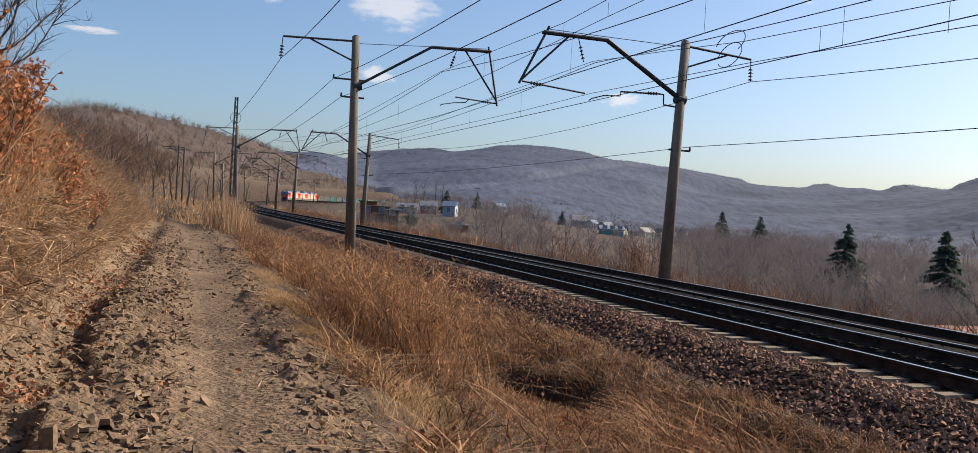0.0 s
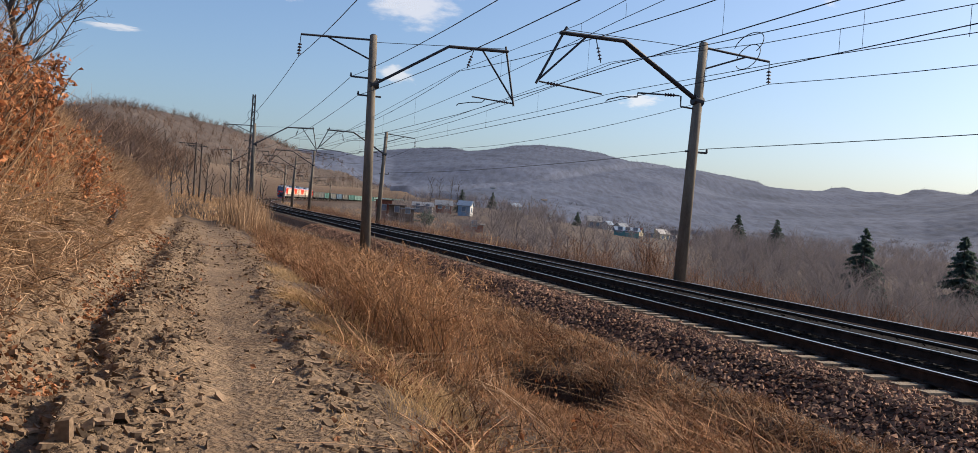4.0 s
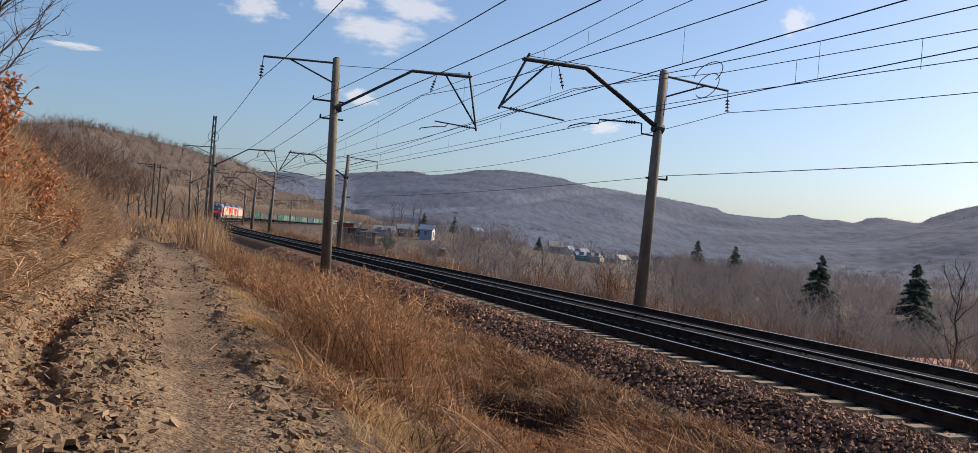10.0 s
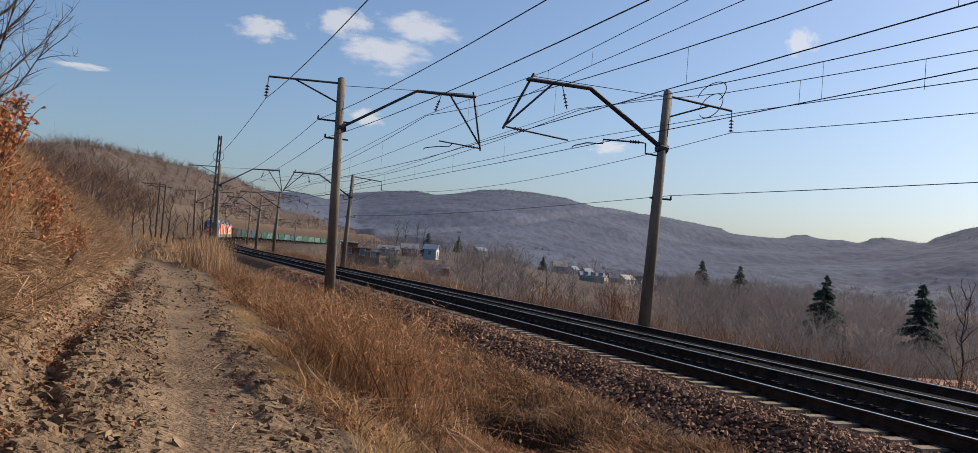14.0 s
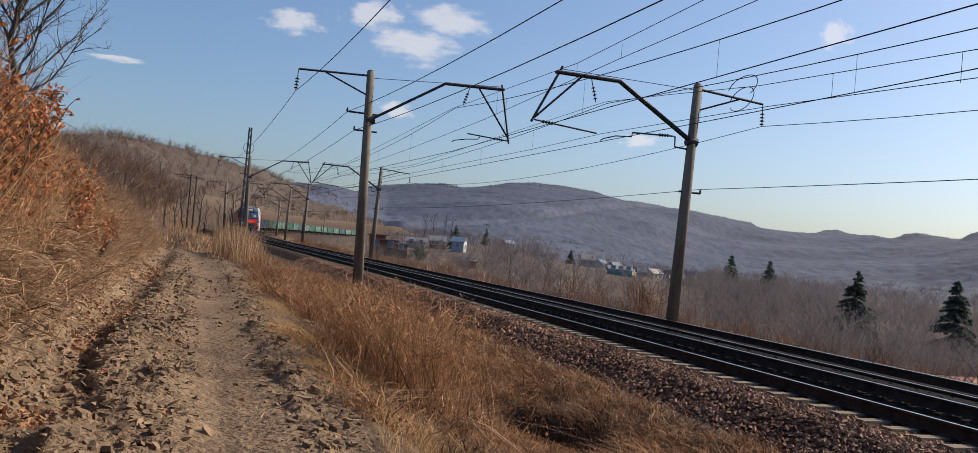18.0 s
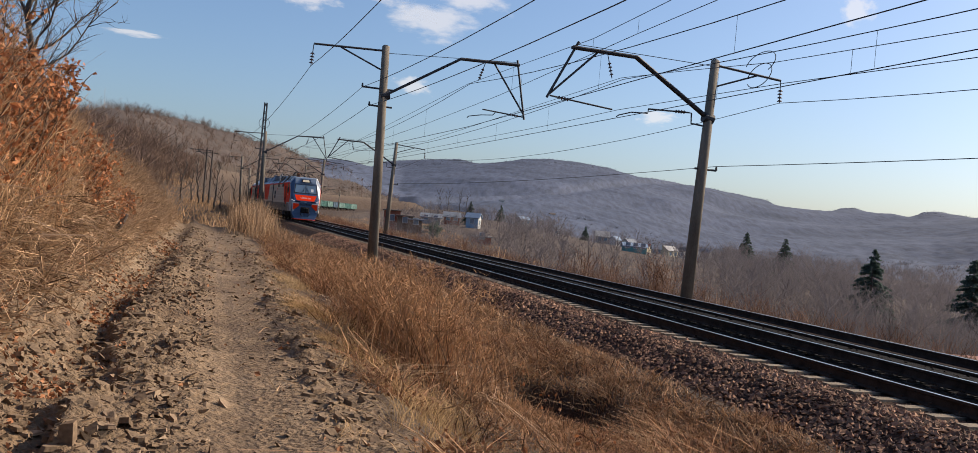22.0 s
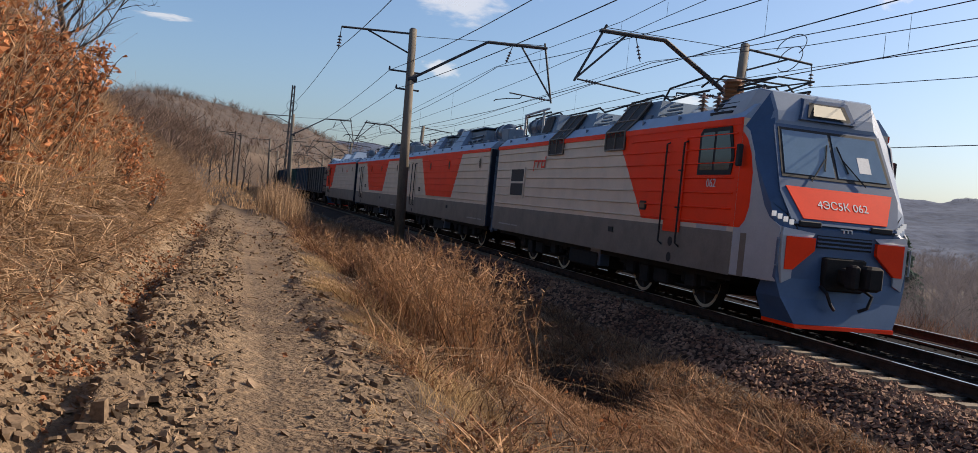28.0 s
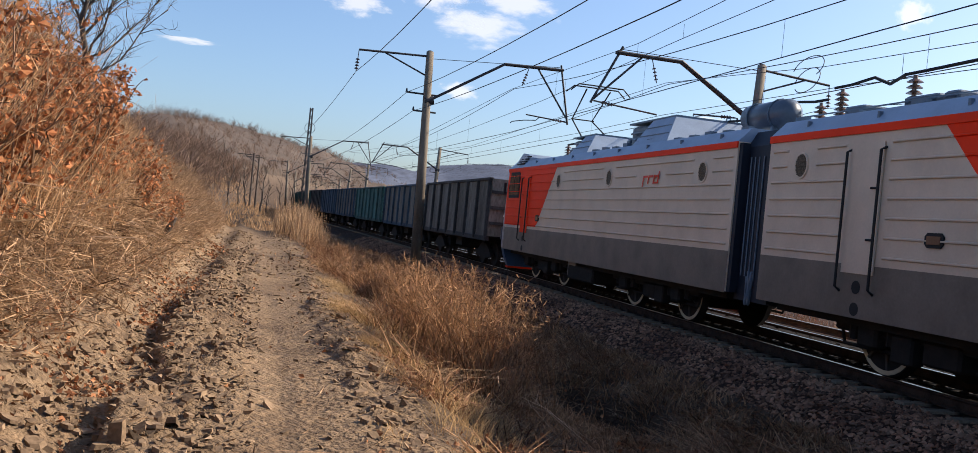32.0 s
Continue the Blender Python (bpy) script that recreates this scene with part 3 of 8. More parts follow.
def build_wires():
    for poles, d, l_wire, z_mess, z_cont, dip, slack in ((NEAR_POLES, NEAR_MAST, 0.35, 7.74, 5.8, 1.2, 0.0), (FAR_POLES, FAR_MAST, 3.65, 7.3, 5.92, 0.75, 0.06)):
        def run(l, z, shift=0.0):
            return [line(s, l + dl + (shift if i % 2 else -shift), z) for i, (s, dl) in enumerate(poles)]
        cont, carr = run(l_wire, z_cont, 0.1), run(l_wire, z_mess, 0.1)
        contact = wire(cont, 0.013, slack, "contact_wire", "dark copper contact wire over the track")
        messenger = wire(carr, 0.013, dip, "messenger_wire", "dark messenger wire that carries the contact wire")
        for (a0, b0), (a1, b1) in zip(zip(cont[:-1], carr[:-1]), zip(cont[1:], carr[1:])):
            for k in range(1, 8):
                t = k / 8
                p, q = a0.lerp(a1, t), b0.lerp(b1, t)
                p.z -= slack * 4 * t * (1 - t)
                q.z -= dip * 4 * t * (1 - t)
                Mesh().tube([p, q], 0.005, 4).part("dropper", M_WIRE, messenger)
        wire(run(*d["feeder_end"]), 0.013, 0.93, "feeder_wire", "thick dark feeder wire on the bracket ends")
        for (l, z), sag in zip(d["pins"], (0.88, 0.76) if l_wire < 1 else (0.25,)):
            wire(run(l, z + 0.14 if l_wire > 1 else z - 0.04), 0.012, sag)
    # the second catenary of each track, leaving it for its anchor
    for l, rows in ((0.35, ((96, 7.7), (66, 6.75), (37.7, 7.72), (24, 7.45), (15.5, 7.75), (-20, 9.4))), (0.35, ((96, 5.85), (60, 6.3), (45, 6.5), (33, 6.71), (21, 7.08), (13.2, 7.22), (-20, 7.7))),
                    (3.65, ((86, 7.3), (58, 6.7), (29, 7.34), (24, 6.95), (19.5, 6.56), (11, 6.17), (-24, 5.6))), (3.65, ((86, 6.0), (36, 6.14), (29, 6.18), (19, 5.95), (11, 5.63), (-24, 5.2)))):
        wire([line(s, l, z) for s, z in rows], 0.01, 0.0, "anchor_wire", "dark wire of the overlapping second catenary", 3)
    for s, l, z0, z1 in ((21, 0.35, 7.1, 7.46), (24, 0.35, 6.98, 7.45), (31.5, 0.35, 6.74, 7.58), (12.75, 3.65, 5.64, 6.24), (16.5, 3.65, 5.83, 6.42)):
        Mesh().tube([line(s, l, z0), line(s, l, z1)], 0.006, 4).thing("dropper_wire", M_WIRE, "short dropper between two overhead wires", "wire", "overhead wires")
    # jumper loops beside the far mast
    c = line(20.2, 3.65, 6.6)
    h = heading(20)
    for r, dz, w in ((0.42, 0.02, 0.62), (0.34, -0.3, 0.9)):
        pts = [c + Vector((math.cos(h) * 0.1 * math.sin(t), math.sin(h) * 0.1 * math.sin(t), dz)) + Vector((-math.sin(h), math.cos(h), 0)) * r * math.cos(t) * 1.6 + Vector((0, 0, 0.34 * math.sin(t))) for t in (2 * math.pi * k / 22 * w for k in range(23))]
        Mesh().tube(pts, 0.012, 5).thing("jumper_loop", M_WIRE, "loose dark jumper cable looped between two wires", "wire", "jumper loops")


build_wires()


# ---- the train ----
M_BEIGE = paint("body_beige_grey", (0.66, 0.515, 0.385), dirt=0.06)
M_DKBAND = paint("body_dark_grey", (0.185, 0.148, 0.115), rough=0.55, dirt=0.14)
M_ORANGE = paint("body_orange_red", (0.97, 0.042, 0.003), rough=0.5, dirt=0.04, spec=0.15)
M_CABROOF = paint("cab_roof_slate", (0.2, 0.255, 0.33), rough=0.4, dirt=0.08)
M_ROOF = paint("roof_blue_grey", (0.25, 0.325, 0.43), rough=0.4, dirt=0.08)
M_HUMP = paint("roof_box_slate", (0.12, 0.17, 0.225), rough=0.45, dirt=0.12)
M_NAVY = paint("front_slate_blue", (0.05, 0.095, 0.175), rough=0.35, dirt=0.08)
M_GREYNOSE = paint("front_light_grey", (0.4, 0.395, 0.39), rough=0.4, dirt=0.06)
M_GANGWAY = paint("gangway_dark_blue", (0.008, 0.014, 0.027), rough=0.6)
M_BLACK = paint("matt_black", (0.012, 0.012, 0.013), rough=0.7, dirt=0.2)
M_UNDER = node_mat("underframe_grime", [(0.3, (0.006, 0.006, 0.006)), (0.6, (0.018, 0.015, 0.013))], scale=3, rough=0.85, fine=0.3, world_space=False)
M_RIM = paint("wheel_rim_cream", (0.5, 0.44, 0.3), rough=0.5)
# blue base colour stands for the sky reflected in the glass
M_GLASS = paint("glass_sky_blue", (0.13, 0.2, 0.27), rough=0.04, dirt=0.05, spec=1.0)
M_DARKGLASS = paint("side_glass_black", (0.012, 0.014, 0.016), rough=0.06, dirt=0.05, spec=0.5)
M_GRILLE = node_mat("dark_grille", [(0.4, (0.02, 0.018, 0.016)), (0.6, (0.06, 0.05, 0.045))], scale=40, rough=0.7, world_space=False)
M_MESH = node_mat("porthole_mesh", [(0.4, (0.06, 0.045, 0.03)), (0.6, (0.17, 0.13, 0.085))], scale=45, rough=0.7, world_space=False)
M_WHITE = paint("white_marking", (0.7, 0.7, 0.68), rough=0.5)
M_FADED = paint("faded_stencil", (0.36, 0.33, 0.3), rough=0.6)
M_LOGO = paint("red_logo", (0.85, 0.05, 0.01), rough=0.5)
M_CERAM = paint("white_ceramic", (0.6, 0.58, 0.55), rough=0.25, spec=0.6)
M_COPPER = paint("brown_coil", (0.2, 0.085, 0.035), rough=0.45)
M_PORCELAIN = paint("brown_porcelain", (0.17, 0.1, 0.075), rough=0.3, spec=0.6)
M_TANK = paint("tank_grey", (0.085, 0.115, 0.155), rough=0.3)
M_LAMPGLOW = bpy.data.materials.new("headlight_glow")
M_LAMPGLOW.use_nodes = True
_b = M_LAMPGLOW.node_tree.nodes["Principled BSDF"]
_b.inputs["Base Color"].default_value = (0.5, 0.44, 0.32, 1)
_b.inputs["Emission Color"].default_value = (1.0, 0.86, 0.6, 1)
_b.inputs["Emission Strength"].default_value = 0.12
M_LEDGLOW = bpy.data.materials.new("led_glow")
M_LEDGLOW.use_nodes = True
_b = M_LEDGLOW.node_tree.nodes["Principled BSDF"]
_b.inputs["Base Color"].default_value = (0.6, 0.6, 0.6, 1)
_b.inputs["Emission Color"].default_value = (1.0, 0.98, 0.95, 1)
_b.inputs["Emission Strength"].default_value = 0.25


def lettering(text, size, parent, m, mat, name="lettering"):
    cu = bpy.data.curves.new(name, "FONT")
    cu.body, cu.size, cu.align_x, cu.align_y, cu.extrude = text, size, "CENTER", "CENTER", 0.003
    tmp = bpy.data.objects.new(name, cu)
    scene.collection.objects.link(tmp)
    me = bpy.data.meshes.new_from_object(tmp.evaluated_get(bpy.context.evaluated_depsgraph_get()))
    bpy.data.objects.remove(tmp)
    me.materials.clear()
    me.materials.append(mat)
    ob = new(name, me)
    ob.parent, ob.matrix_basis = parent, m
    return ob


def side_quad(m, pts, off, side, thick=0.004):
    """A thin panel on the body's side: points (y, z), off metres proud of it."""
    x = side * 1.53
    m.prism([(y, z) for y, z in pts], x + side * off, x + side * (off + thick), "x")


def rib_strip(m, y0, y1, z, side):
    x = side * 1.53
    m.add([(x, y0, z - 0.022), (x + side * 0.034, y0 + 0.03, z - 0.008), (x + side * 0.034, y0 + 0.03, z + 0.008), (x, y0, z + 0.022),
           (x, y1, z - 0.022), (x + side * 0.034, y1 - 0.03, z - 0.008), (x + side * 0.034, y1 - 0.03, z + 0.008), (x, y1, z + 0.022)],
          [(0, 1, 5, 4), (1, 2, 6, 5), (2, 3, 7, 6), (0, 3, 2, 1), (4, 5, 6, 7)])


RIB_Z = [1.76, 2.04, 2.32, 2.6, 2.88, 3.15, 3.41]


def insulator_stack(x, y, z, e, h=0.42, name="insulator", mat=None):
    m = Mesh()
    m.tube([(x, y, z), (x, y, z + h)], 0.035, 8)
    n = max(4, int(h / 0.085))
    for k in range(n):
        zz = z + 0.04 + k * (h - 0.06) / n
        m.tube([(x, y, zz), (x, y, zz + 0.045)], [0.125, 0.06], 10)
    return m.part(name, mat or M_PORCELAIN, e, "brown ribbed insulator")


def hump(y0, y1, z1, e, w=1.27, cover=0.55):
    """A raised roof housing: a closed cover flush with the roof's edge, and behind it a lower recess with pipes. cover: the closed share of its length."""
    s, slope = 0.5, 0.42
    ym = y0 + (y1 - y0) * cover

    def ring(y, z, k=0.0):
        t = (z - 3.95) / (z1 - 3.95)
        return [(-w + slope * t + k, y, z), (w - slope * t - k, y, z)]
    m = Mesh()
    (a, b), (c, d) = ring(y0, 3.95), ring(y0 + s, z1)
    (f, g), (h, i) = ring(ym + 0.25, 3.95), ring(ym, z1)
    m.add([a, b, d, c, f, g, i, h], [(0, 1, 2, 3), (5, 4, 7, 6), (1, 5, 6, 2), (4, 0, 3, 7), (3, 2, 6, 7), (4, 5, 1, 0)])
    box = m.part("roof_box", M_ROOF, e, "slate blue roof housing with sloping sides")
    for side in (-1, 1):
        for k in (0.36, 0.68):
            zz = 3.95 + k * (z1 - 3.95)
            x = side * (w - slope * k + 0.004)
            Mesh().box(x - 0.012, x + 0.012, y0 + s * k + 0.06, ym + 0.25 * (1 - k) - 0.05, zz - 0.013, zz + 0.013).part("seam", M_HUMP, box)
    r = Mesh()
    r.box(-w + 0.5, w - 0.5, ym - 0.05, y1, 3.95, z1 - 0.06, bev=0.03)
    rec = r.part("recess_box", M_HUMP, e, "recessed grey roof box")
    for side in (-1, 1):
        for k in range(3):
            zz = 4.06 + k * 0.15
            x = side * (w - 0.42 + 0.05 * (2 - k))
            Mesh().tube([(x, ym + 0.2, zz), (x, y1 - 0.15, zz + 0.02)], 0.045 - 0.008 * k, 7).part("roof_pipe", M_TANK, rec)
        for k in range(3):
            y = ym + 0.35 + k * (y1 - ym - 0.6) / 2.5
            Mesh().box(side * (w - 0.36) - 0.09, side * (w - 0.36) + 0.09, y, y + 0.2, 3.96, 4.2, bev=0.02).part("roof_fitting", M_TANK, rec)
    Mesh().box(-w + 0.42, w - 0.42, y0 + s, y1 + 0.04, z1 + 0.002, z1 + 0.045).part("roof_box_lid", M_HUMP, box)
    Mesh().tube([(0.6, y0 + s + 0.1, z1 + 0.03), (0.6, y0 + s + 0.1, z1 + 0.14), (0.6, y0 + s + 0.28, z1 + 0.14), (0.6, y0 + s + 0.28, z1 + 0.03)], 0.015, 5).part("lifting_loop", M_HUMP, box)
    return box


M_SPOKE = paint("wheel_spoke_grey", (0.05, 0.045, 0.04), rough=0.7)


def bogie(yc, e):
    m = Mesh()
    for sd in (-1, 1):
        m.box(sd * 1.0 - 0.1, sd * 1.0 + 0.1, yc - 2.35, yc + 2.35, 0.6, 0.88, bev=0.03)
        m.tube([(sd * 1.0, yc - 2.3, 0.66), (sd * 1.0, yc - 2.2, 0.4), (sd * 1.0, yc - 0.5, 0.4)], 0.03, 5)
        m.tube([(sd * 1.0, yc + 2.3, 0.66), (sd * 1.0, yc + 2.2, 0.4), (sd * 1.0, yc + 0.5, 0.4)], 0.03, 5)
        m.box(sd * 1.1 - 0.12, sd * 1.1 + 0.12, yc - 0.9, yc - 0.45, 0.3, 0.7, bev=0.03)
        for a in (-1.45, 1.45):
            m.box(sd * 1.08 - 0.13, sd * 1.08 + 0.13, yc + a - 0.22, yc + a + 0.22, 0.42, 0.8, bev=0.04)
            m.tube([(sd * 1.05, yc + a + 0.42, 0.5), (sd * 1.05, yc + a + 0.42, 0.95)], 0.11, 8)
            m.tube([(sd * 1.05, yc + a - 0.42, 0.5), (sd * 1.05, yc + a - 0.42, 0.95)], 0.11, 8)
        m.box(sd * 0.95 - 0.2, sd * 0.95 + 0.2, yc - 0.35, yc + 0.35, 0.35, 0.7, bev=0.04)
    m.box(-0.7, 0.7, yc - 1.0, yc + 1.0, 0.3, 0.8)
    b = m.part("bogie", M_UNDER, e)
    for a in (-1.45, 1.45):
        w = Mesh()
        w.tube([(-0.9, 0, 0), (0.9, 0, 0)], 0.09, 8)
        for sd in (-1, 1):
            ring = [(0.0, 0.69, 0.66), (0.0, 0.69, 0.65), (0.0, 0.83, 0.62), (0.0, 0.83, 0.1)]
            rings = []
            for _, x, r in ring:
                rings.append([(sd * x, r * math.cos(t), r * math.sin(t)) for t in (2 * math.pi * k / 24 for k in range(24))])
            w.loft(rings)
        ws = w.part("wheelset", M_UNDER, e, "black spoked wheels on their axle", smooth=False)
        ws.matrix_basis = Matrix.Translation((0, yc + a, 0.635))
        spoke = Mesh().tube([(0, 0.14, 0), (0, 0.53, 0)], [0.045, 0.03], 5).data("spoke", M_SPOKE)
        for q in range(14):
            o = new("spoke", spoke)
            o.parent = ws
            o.matrix_basis = Matrix.Translation((0.84 if q % 2 else -0.84, 0, 0)) @ Matrix.Rotation(2 * math.pi * q / 14, 4, "X")
        for sd in (-1, 1):
            rim = Mesh()
            rim.loft([[(sd * x, r * math.cos(t), r * math.sin(t)) for t in (2 * math.pi * k / 28 for k in range(28))] for x, r in ((0.825, 0.60), (0.838, 0.60), (0.838, 0.535), (0.825, 0.535))], cap=False)
            rim.part("wheel_rim", M_RIM, ws, "cream painted wheel rim")


def loco_shell(e, y0, y1, ribs_skip, orange):
    """Body, bands, ribs and roof between y0 and y1. orange: polygon (y, z) on the sides; ribs_skip: gaps round portholes."""
    prof = [(-1.53, 0.87), (1.53, 0.87), (1.53, 3.69), (1.26, 3.96), (-1.26, 3.96), (-1.53, 3.69)]
    Mesh().prism([(-1.53, 0.87), (1.53, 0.87), (1.53, 3.69), (-1.53, 3.69)], y0, y1).part("body", M_BEIGE, e, "beige-grey ribbed side walls")
    m = Mesh()
    m.prism([(-1.54, 3.692), (1.54, 3.692), (1.27, 3.97), (-1.27, 3.97)], y0, y1)
    roof = m.part("roof", M_ROOF, e, "light blue-grey sheet roof")
    y = y0 + 0.9
    while y < y1 - 0.3:
        for sd in (-1, 1):
            Mesh().box(sd * 1.4 - 0.03, sd * 1.4 + 0.03, y - 0.025, y + 0.025, 3.8, 3.9).part("lifting_eye", M_HUMP, roof)
        y += 1.75
    for sd in (-1, 1):
        b = Mesh()
        side_quad(b, [(y0, 0.85), (y1, 0.85), (y1, 1.63), (y0, 1.63)], 0.0, sd)
        b.part("lower_band", M_DKBAND, e, "dark grey lower band with dust")
        st = Mesh()
        side_quad(st, [(y0, 3.57), (y1, 3.57), (y1, 3.69), (y0, 3.69)], 0.0, sd, 0.03)
        st.part("stripe", M_ORANGE, e, "orange-red stripe under the roof")
        og = Mesh()
        side_quad(og, orange, 0.0, sd, 0.005)
        og.part("side_panel", M_ORANGE, e, "orange-red panel painted across the ribs")
        rib, orib = Mesh(), Mesh()
        oy = sorted(orange)
        for z in RIB_Z:
            xs = []
            n = len(orange)
            for i in range(n):
                (ya, za), (yb, zb) = orange[i], orange[(i + 1) % n]
                if (za - z) * (zb - z) < 0:
                    xs.append(ya + (yb - ya) * (z - za) / (zb - za))
            xs = sorted(xs) or [99, 99]
            cuts = [(y0 + 0.12, y1 - 0.12)]
            for c, h, zl, zh in ribs_skip:
                if zl < z < zh:
                    nc = []
                    for a, b2 in cuts:
                        if c - h > a and c + h < b2:
                            nc += [(a, c - h), (c + h, b2)]
                        else:
                            nc.append((a, b2))
                    cuts = nc
            for a, b2 in cuts:
                for p, q, t in ((a, min(b2, xs[0]), rib), (max(a, xs[0]), min(b2, xs[-1]), orib), (max(a, xs[-1]), b2, rib)):
                    if q - p > 0.1:
                        rib_strip(t, p, q, z, sd)
        rib.part("rib", M_BEIGE, e)
        if orib.v:
            orib.part("rib", M_ORANGE, e)
    u = Mesh()
    u.box(-1.3, 1.3, y0 + 0.3, y1 - 0.3, 0.72, 0.9)
    u.box(-1.35, 1.35, -1.0, 1.0, 0.35, 0.75, bev=0.04)
    u.part("underframe", M_UNDER, e)
    bogie(4.15, e)
    bogie(-4.15, e)
    for sd in (-1, 1):
        bx = Mesh()
        bx.box(sd * 1.18 - 0.14, sd * 1.18 + 0.14, 0.45, 1.1, 0.42, 0.87, bev=0.02)
        bx.part("equipment_box", M_TANK, e, "grey equipment box")
    mk = Mesh()
    for a, b2 in ((y1 - 2.5, y1 - 2.1), (y1 - 2.05, y1 - 1.4), (y1 - 1.35, y1 - 1.1), (y1 - 1.0, y1 - 0.4)):
        side_quad(mk, [(a, 1.06), (b2, 1.06), (b2, 1.1), (a, 1.1)], 0.006, 1)
    if y1 < 8:
        mk.v = [(x, y - 12.6, z) for x, y, z in mk.v]
    mk.part("stencil_bars", M_FADED, e, "faded white stencil bars")
    sk = Mesh()
    side_quad(sk, [(2.0, 1.32), (2.25, 1.32), (2.25, 1.44), (2.0, 1.44)], 0.004, 1, 0.02)
    sk.part("socket", M_BLACK, e)


def porthole(y, z, e, rx=0.17, rz=0.2, mat=None):
    for sd in (1, -1):
        m = Mesh()
        m.loft([[(sd * x, y + rx * k * math.cos(t), z + rz * k * math.sin(t)) for t in (2 * math.pi * i / 20 for i in range(20))] for x, k in ((1.53, 1.12), (1.555, 1.1), (1.555, 0.95), (1.54, 0.93))], cap=False)
        rim = m.part("porthole", mat or M_BEIGE, e)
        g = Mesh()
        g.add([(sd * 1.542, y + rx * math.cos(t), z + rz * math.sin(t)) for t in (2 * math.pi * i / 20 for i in range(20))], [tuple(range(20))])
        for k in range(-2, 3):
            g.box(sd * 1.55 - 0.006, sd * 1.55 + 0.006, y - rx * 0.9 * math.cos(k * 0.4), y + rx * 0.9 * math.cos(k * 0.4), z + k * rz * 0.36 - 0.008, z + k * rz * 0.36 + 0.008)
        g.part("grille", M_MESH, rim)


def side_door(y, e, mat, w=0.72):
    for sd in (1, -1):
        d = Mesh()
        side_quad(d, [(y - w / 2, 1.5), (y + w / 2, 1.5), (y + w / 2, 3.42), (y - w / 2, 3.42)], 0.005, sd, 0.022)
        door = d.part("side_door", mat, e)
        for k in (-1, 1):
            h = Mesh()
            x = sd * 1.62
            yy = y + k * (w / 2 + 0.02)
            h.tube([(sd * 1.53, yy, 3.34), (x, yy, 3.3), (x, yy, 1.28), (sd * 1.53, yy, 1.22)], 0.022, 6)
            h.part("handrail", M_BLACK, door)
        lk = Mesh()
        for zz in (2.0, 2.75):
            lk.tube([(sd * 1.56, y + w / 2 - 0.04, zz), (sd * 1.6, y + w / 2 - 0.16, zz)], 0.018, 6)
        lk.part("door_lever", M_BLACK, door)
        for zz in (0.98, 1.3):
            Mesh().tube([(sd * 1.53, y, zz), (sd * 1.538, y, zz)], 0.1, 12).part("step_hole", M_BLACK, e)


def marker_lamp(y, z, e):
    for sd in (1, -1):
        m = Mesh()
        side_quad(m, [(y - 0.17, z - 0.05), (y - 0.12, z - 0.1), (y + 0.12, z - 0.1), (y + 0.17, z - 0.05), (y + 0.17, z + 0.05), (y + 0.12, z + 0.1), (y - 0.12, z + 0.1), (y - 0.17, z + 0.05)], 0.004, sd, 0.025)
        f = m.part("marker_lamp", M_BLACK, e)
        g = Mesh()
        side_quad(g, [(y - 0.12, z - 0.055), (y + 0.12, z - 0.055), (y + 0.12, z + 0.055), (y - 0.12, z + 0.055)], 0.03, sd, 0.01)
        g.part("marker_lens", M_COPPER, f)


def logo_bars(y, z, e, mat=None, k=1.0, sd=1):
    """A slanted sign of three strokes, as plain shapes."""
    m = Mesh()
    for a in (0, 0.36, 0.72):
        y0 = y - 0.5 * k + a * k
        side_quad(m, [(y0, z - 0.22 * k if a == 0 else z - 0.12 * k), (y0 + 0.07 * k, z - 0.22 * k if a == 0 else z - 0.12 * k), (y0 + 0.14 * k, z + 0.12 * k), (y0 + 0.07 * k, z + 0.12 * k)], 0.022, sd)
        side_quad(m, [(y0 + 0.07 * k, z + 0.06 * k), (y0 + 0.36 * k, z + 0.06 * k), (y0 + 0.38 * k, z + 0.12 * k), (y0 + 0.08 * k, z + 0.12 * k)], 0.022, sd)
    side_quad(m, [(y + 0.5 * k, z - 0.12 * k), (y + 0.57 * k, z - 0.12 * k), (y + 0.66 * k, z + 0.22 * k), (y + 0.59 * k, z + 0.22 * k)], 0.022, sd)
    side_quad(m, [(y + 0.3 * k, z - 0.12 * k), (y + 0.57 * k, z - 0.12 * k), (y + 0.58 * k, z - 0.07 * k), (y + 0.3 * k, z - 0.07 * k)], 0.022, sd)
    if sd < 0:
        m.v = [(x, 2 * y - yy, zz) for x, yy, zz in m.v]
    m.part("sign", mat or M_LOGO, e, "red slanted sign of plain strokes")


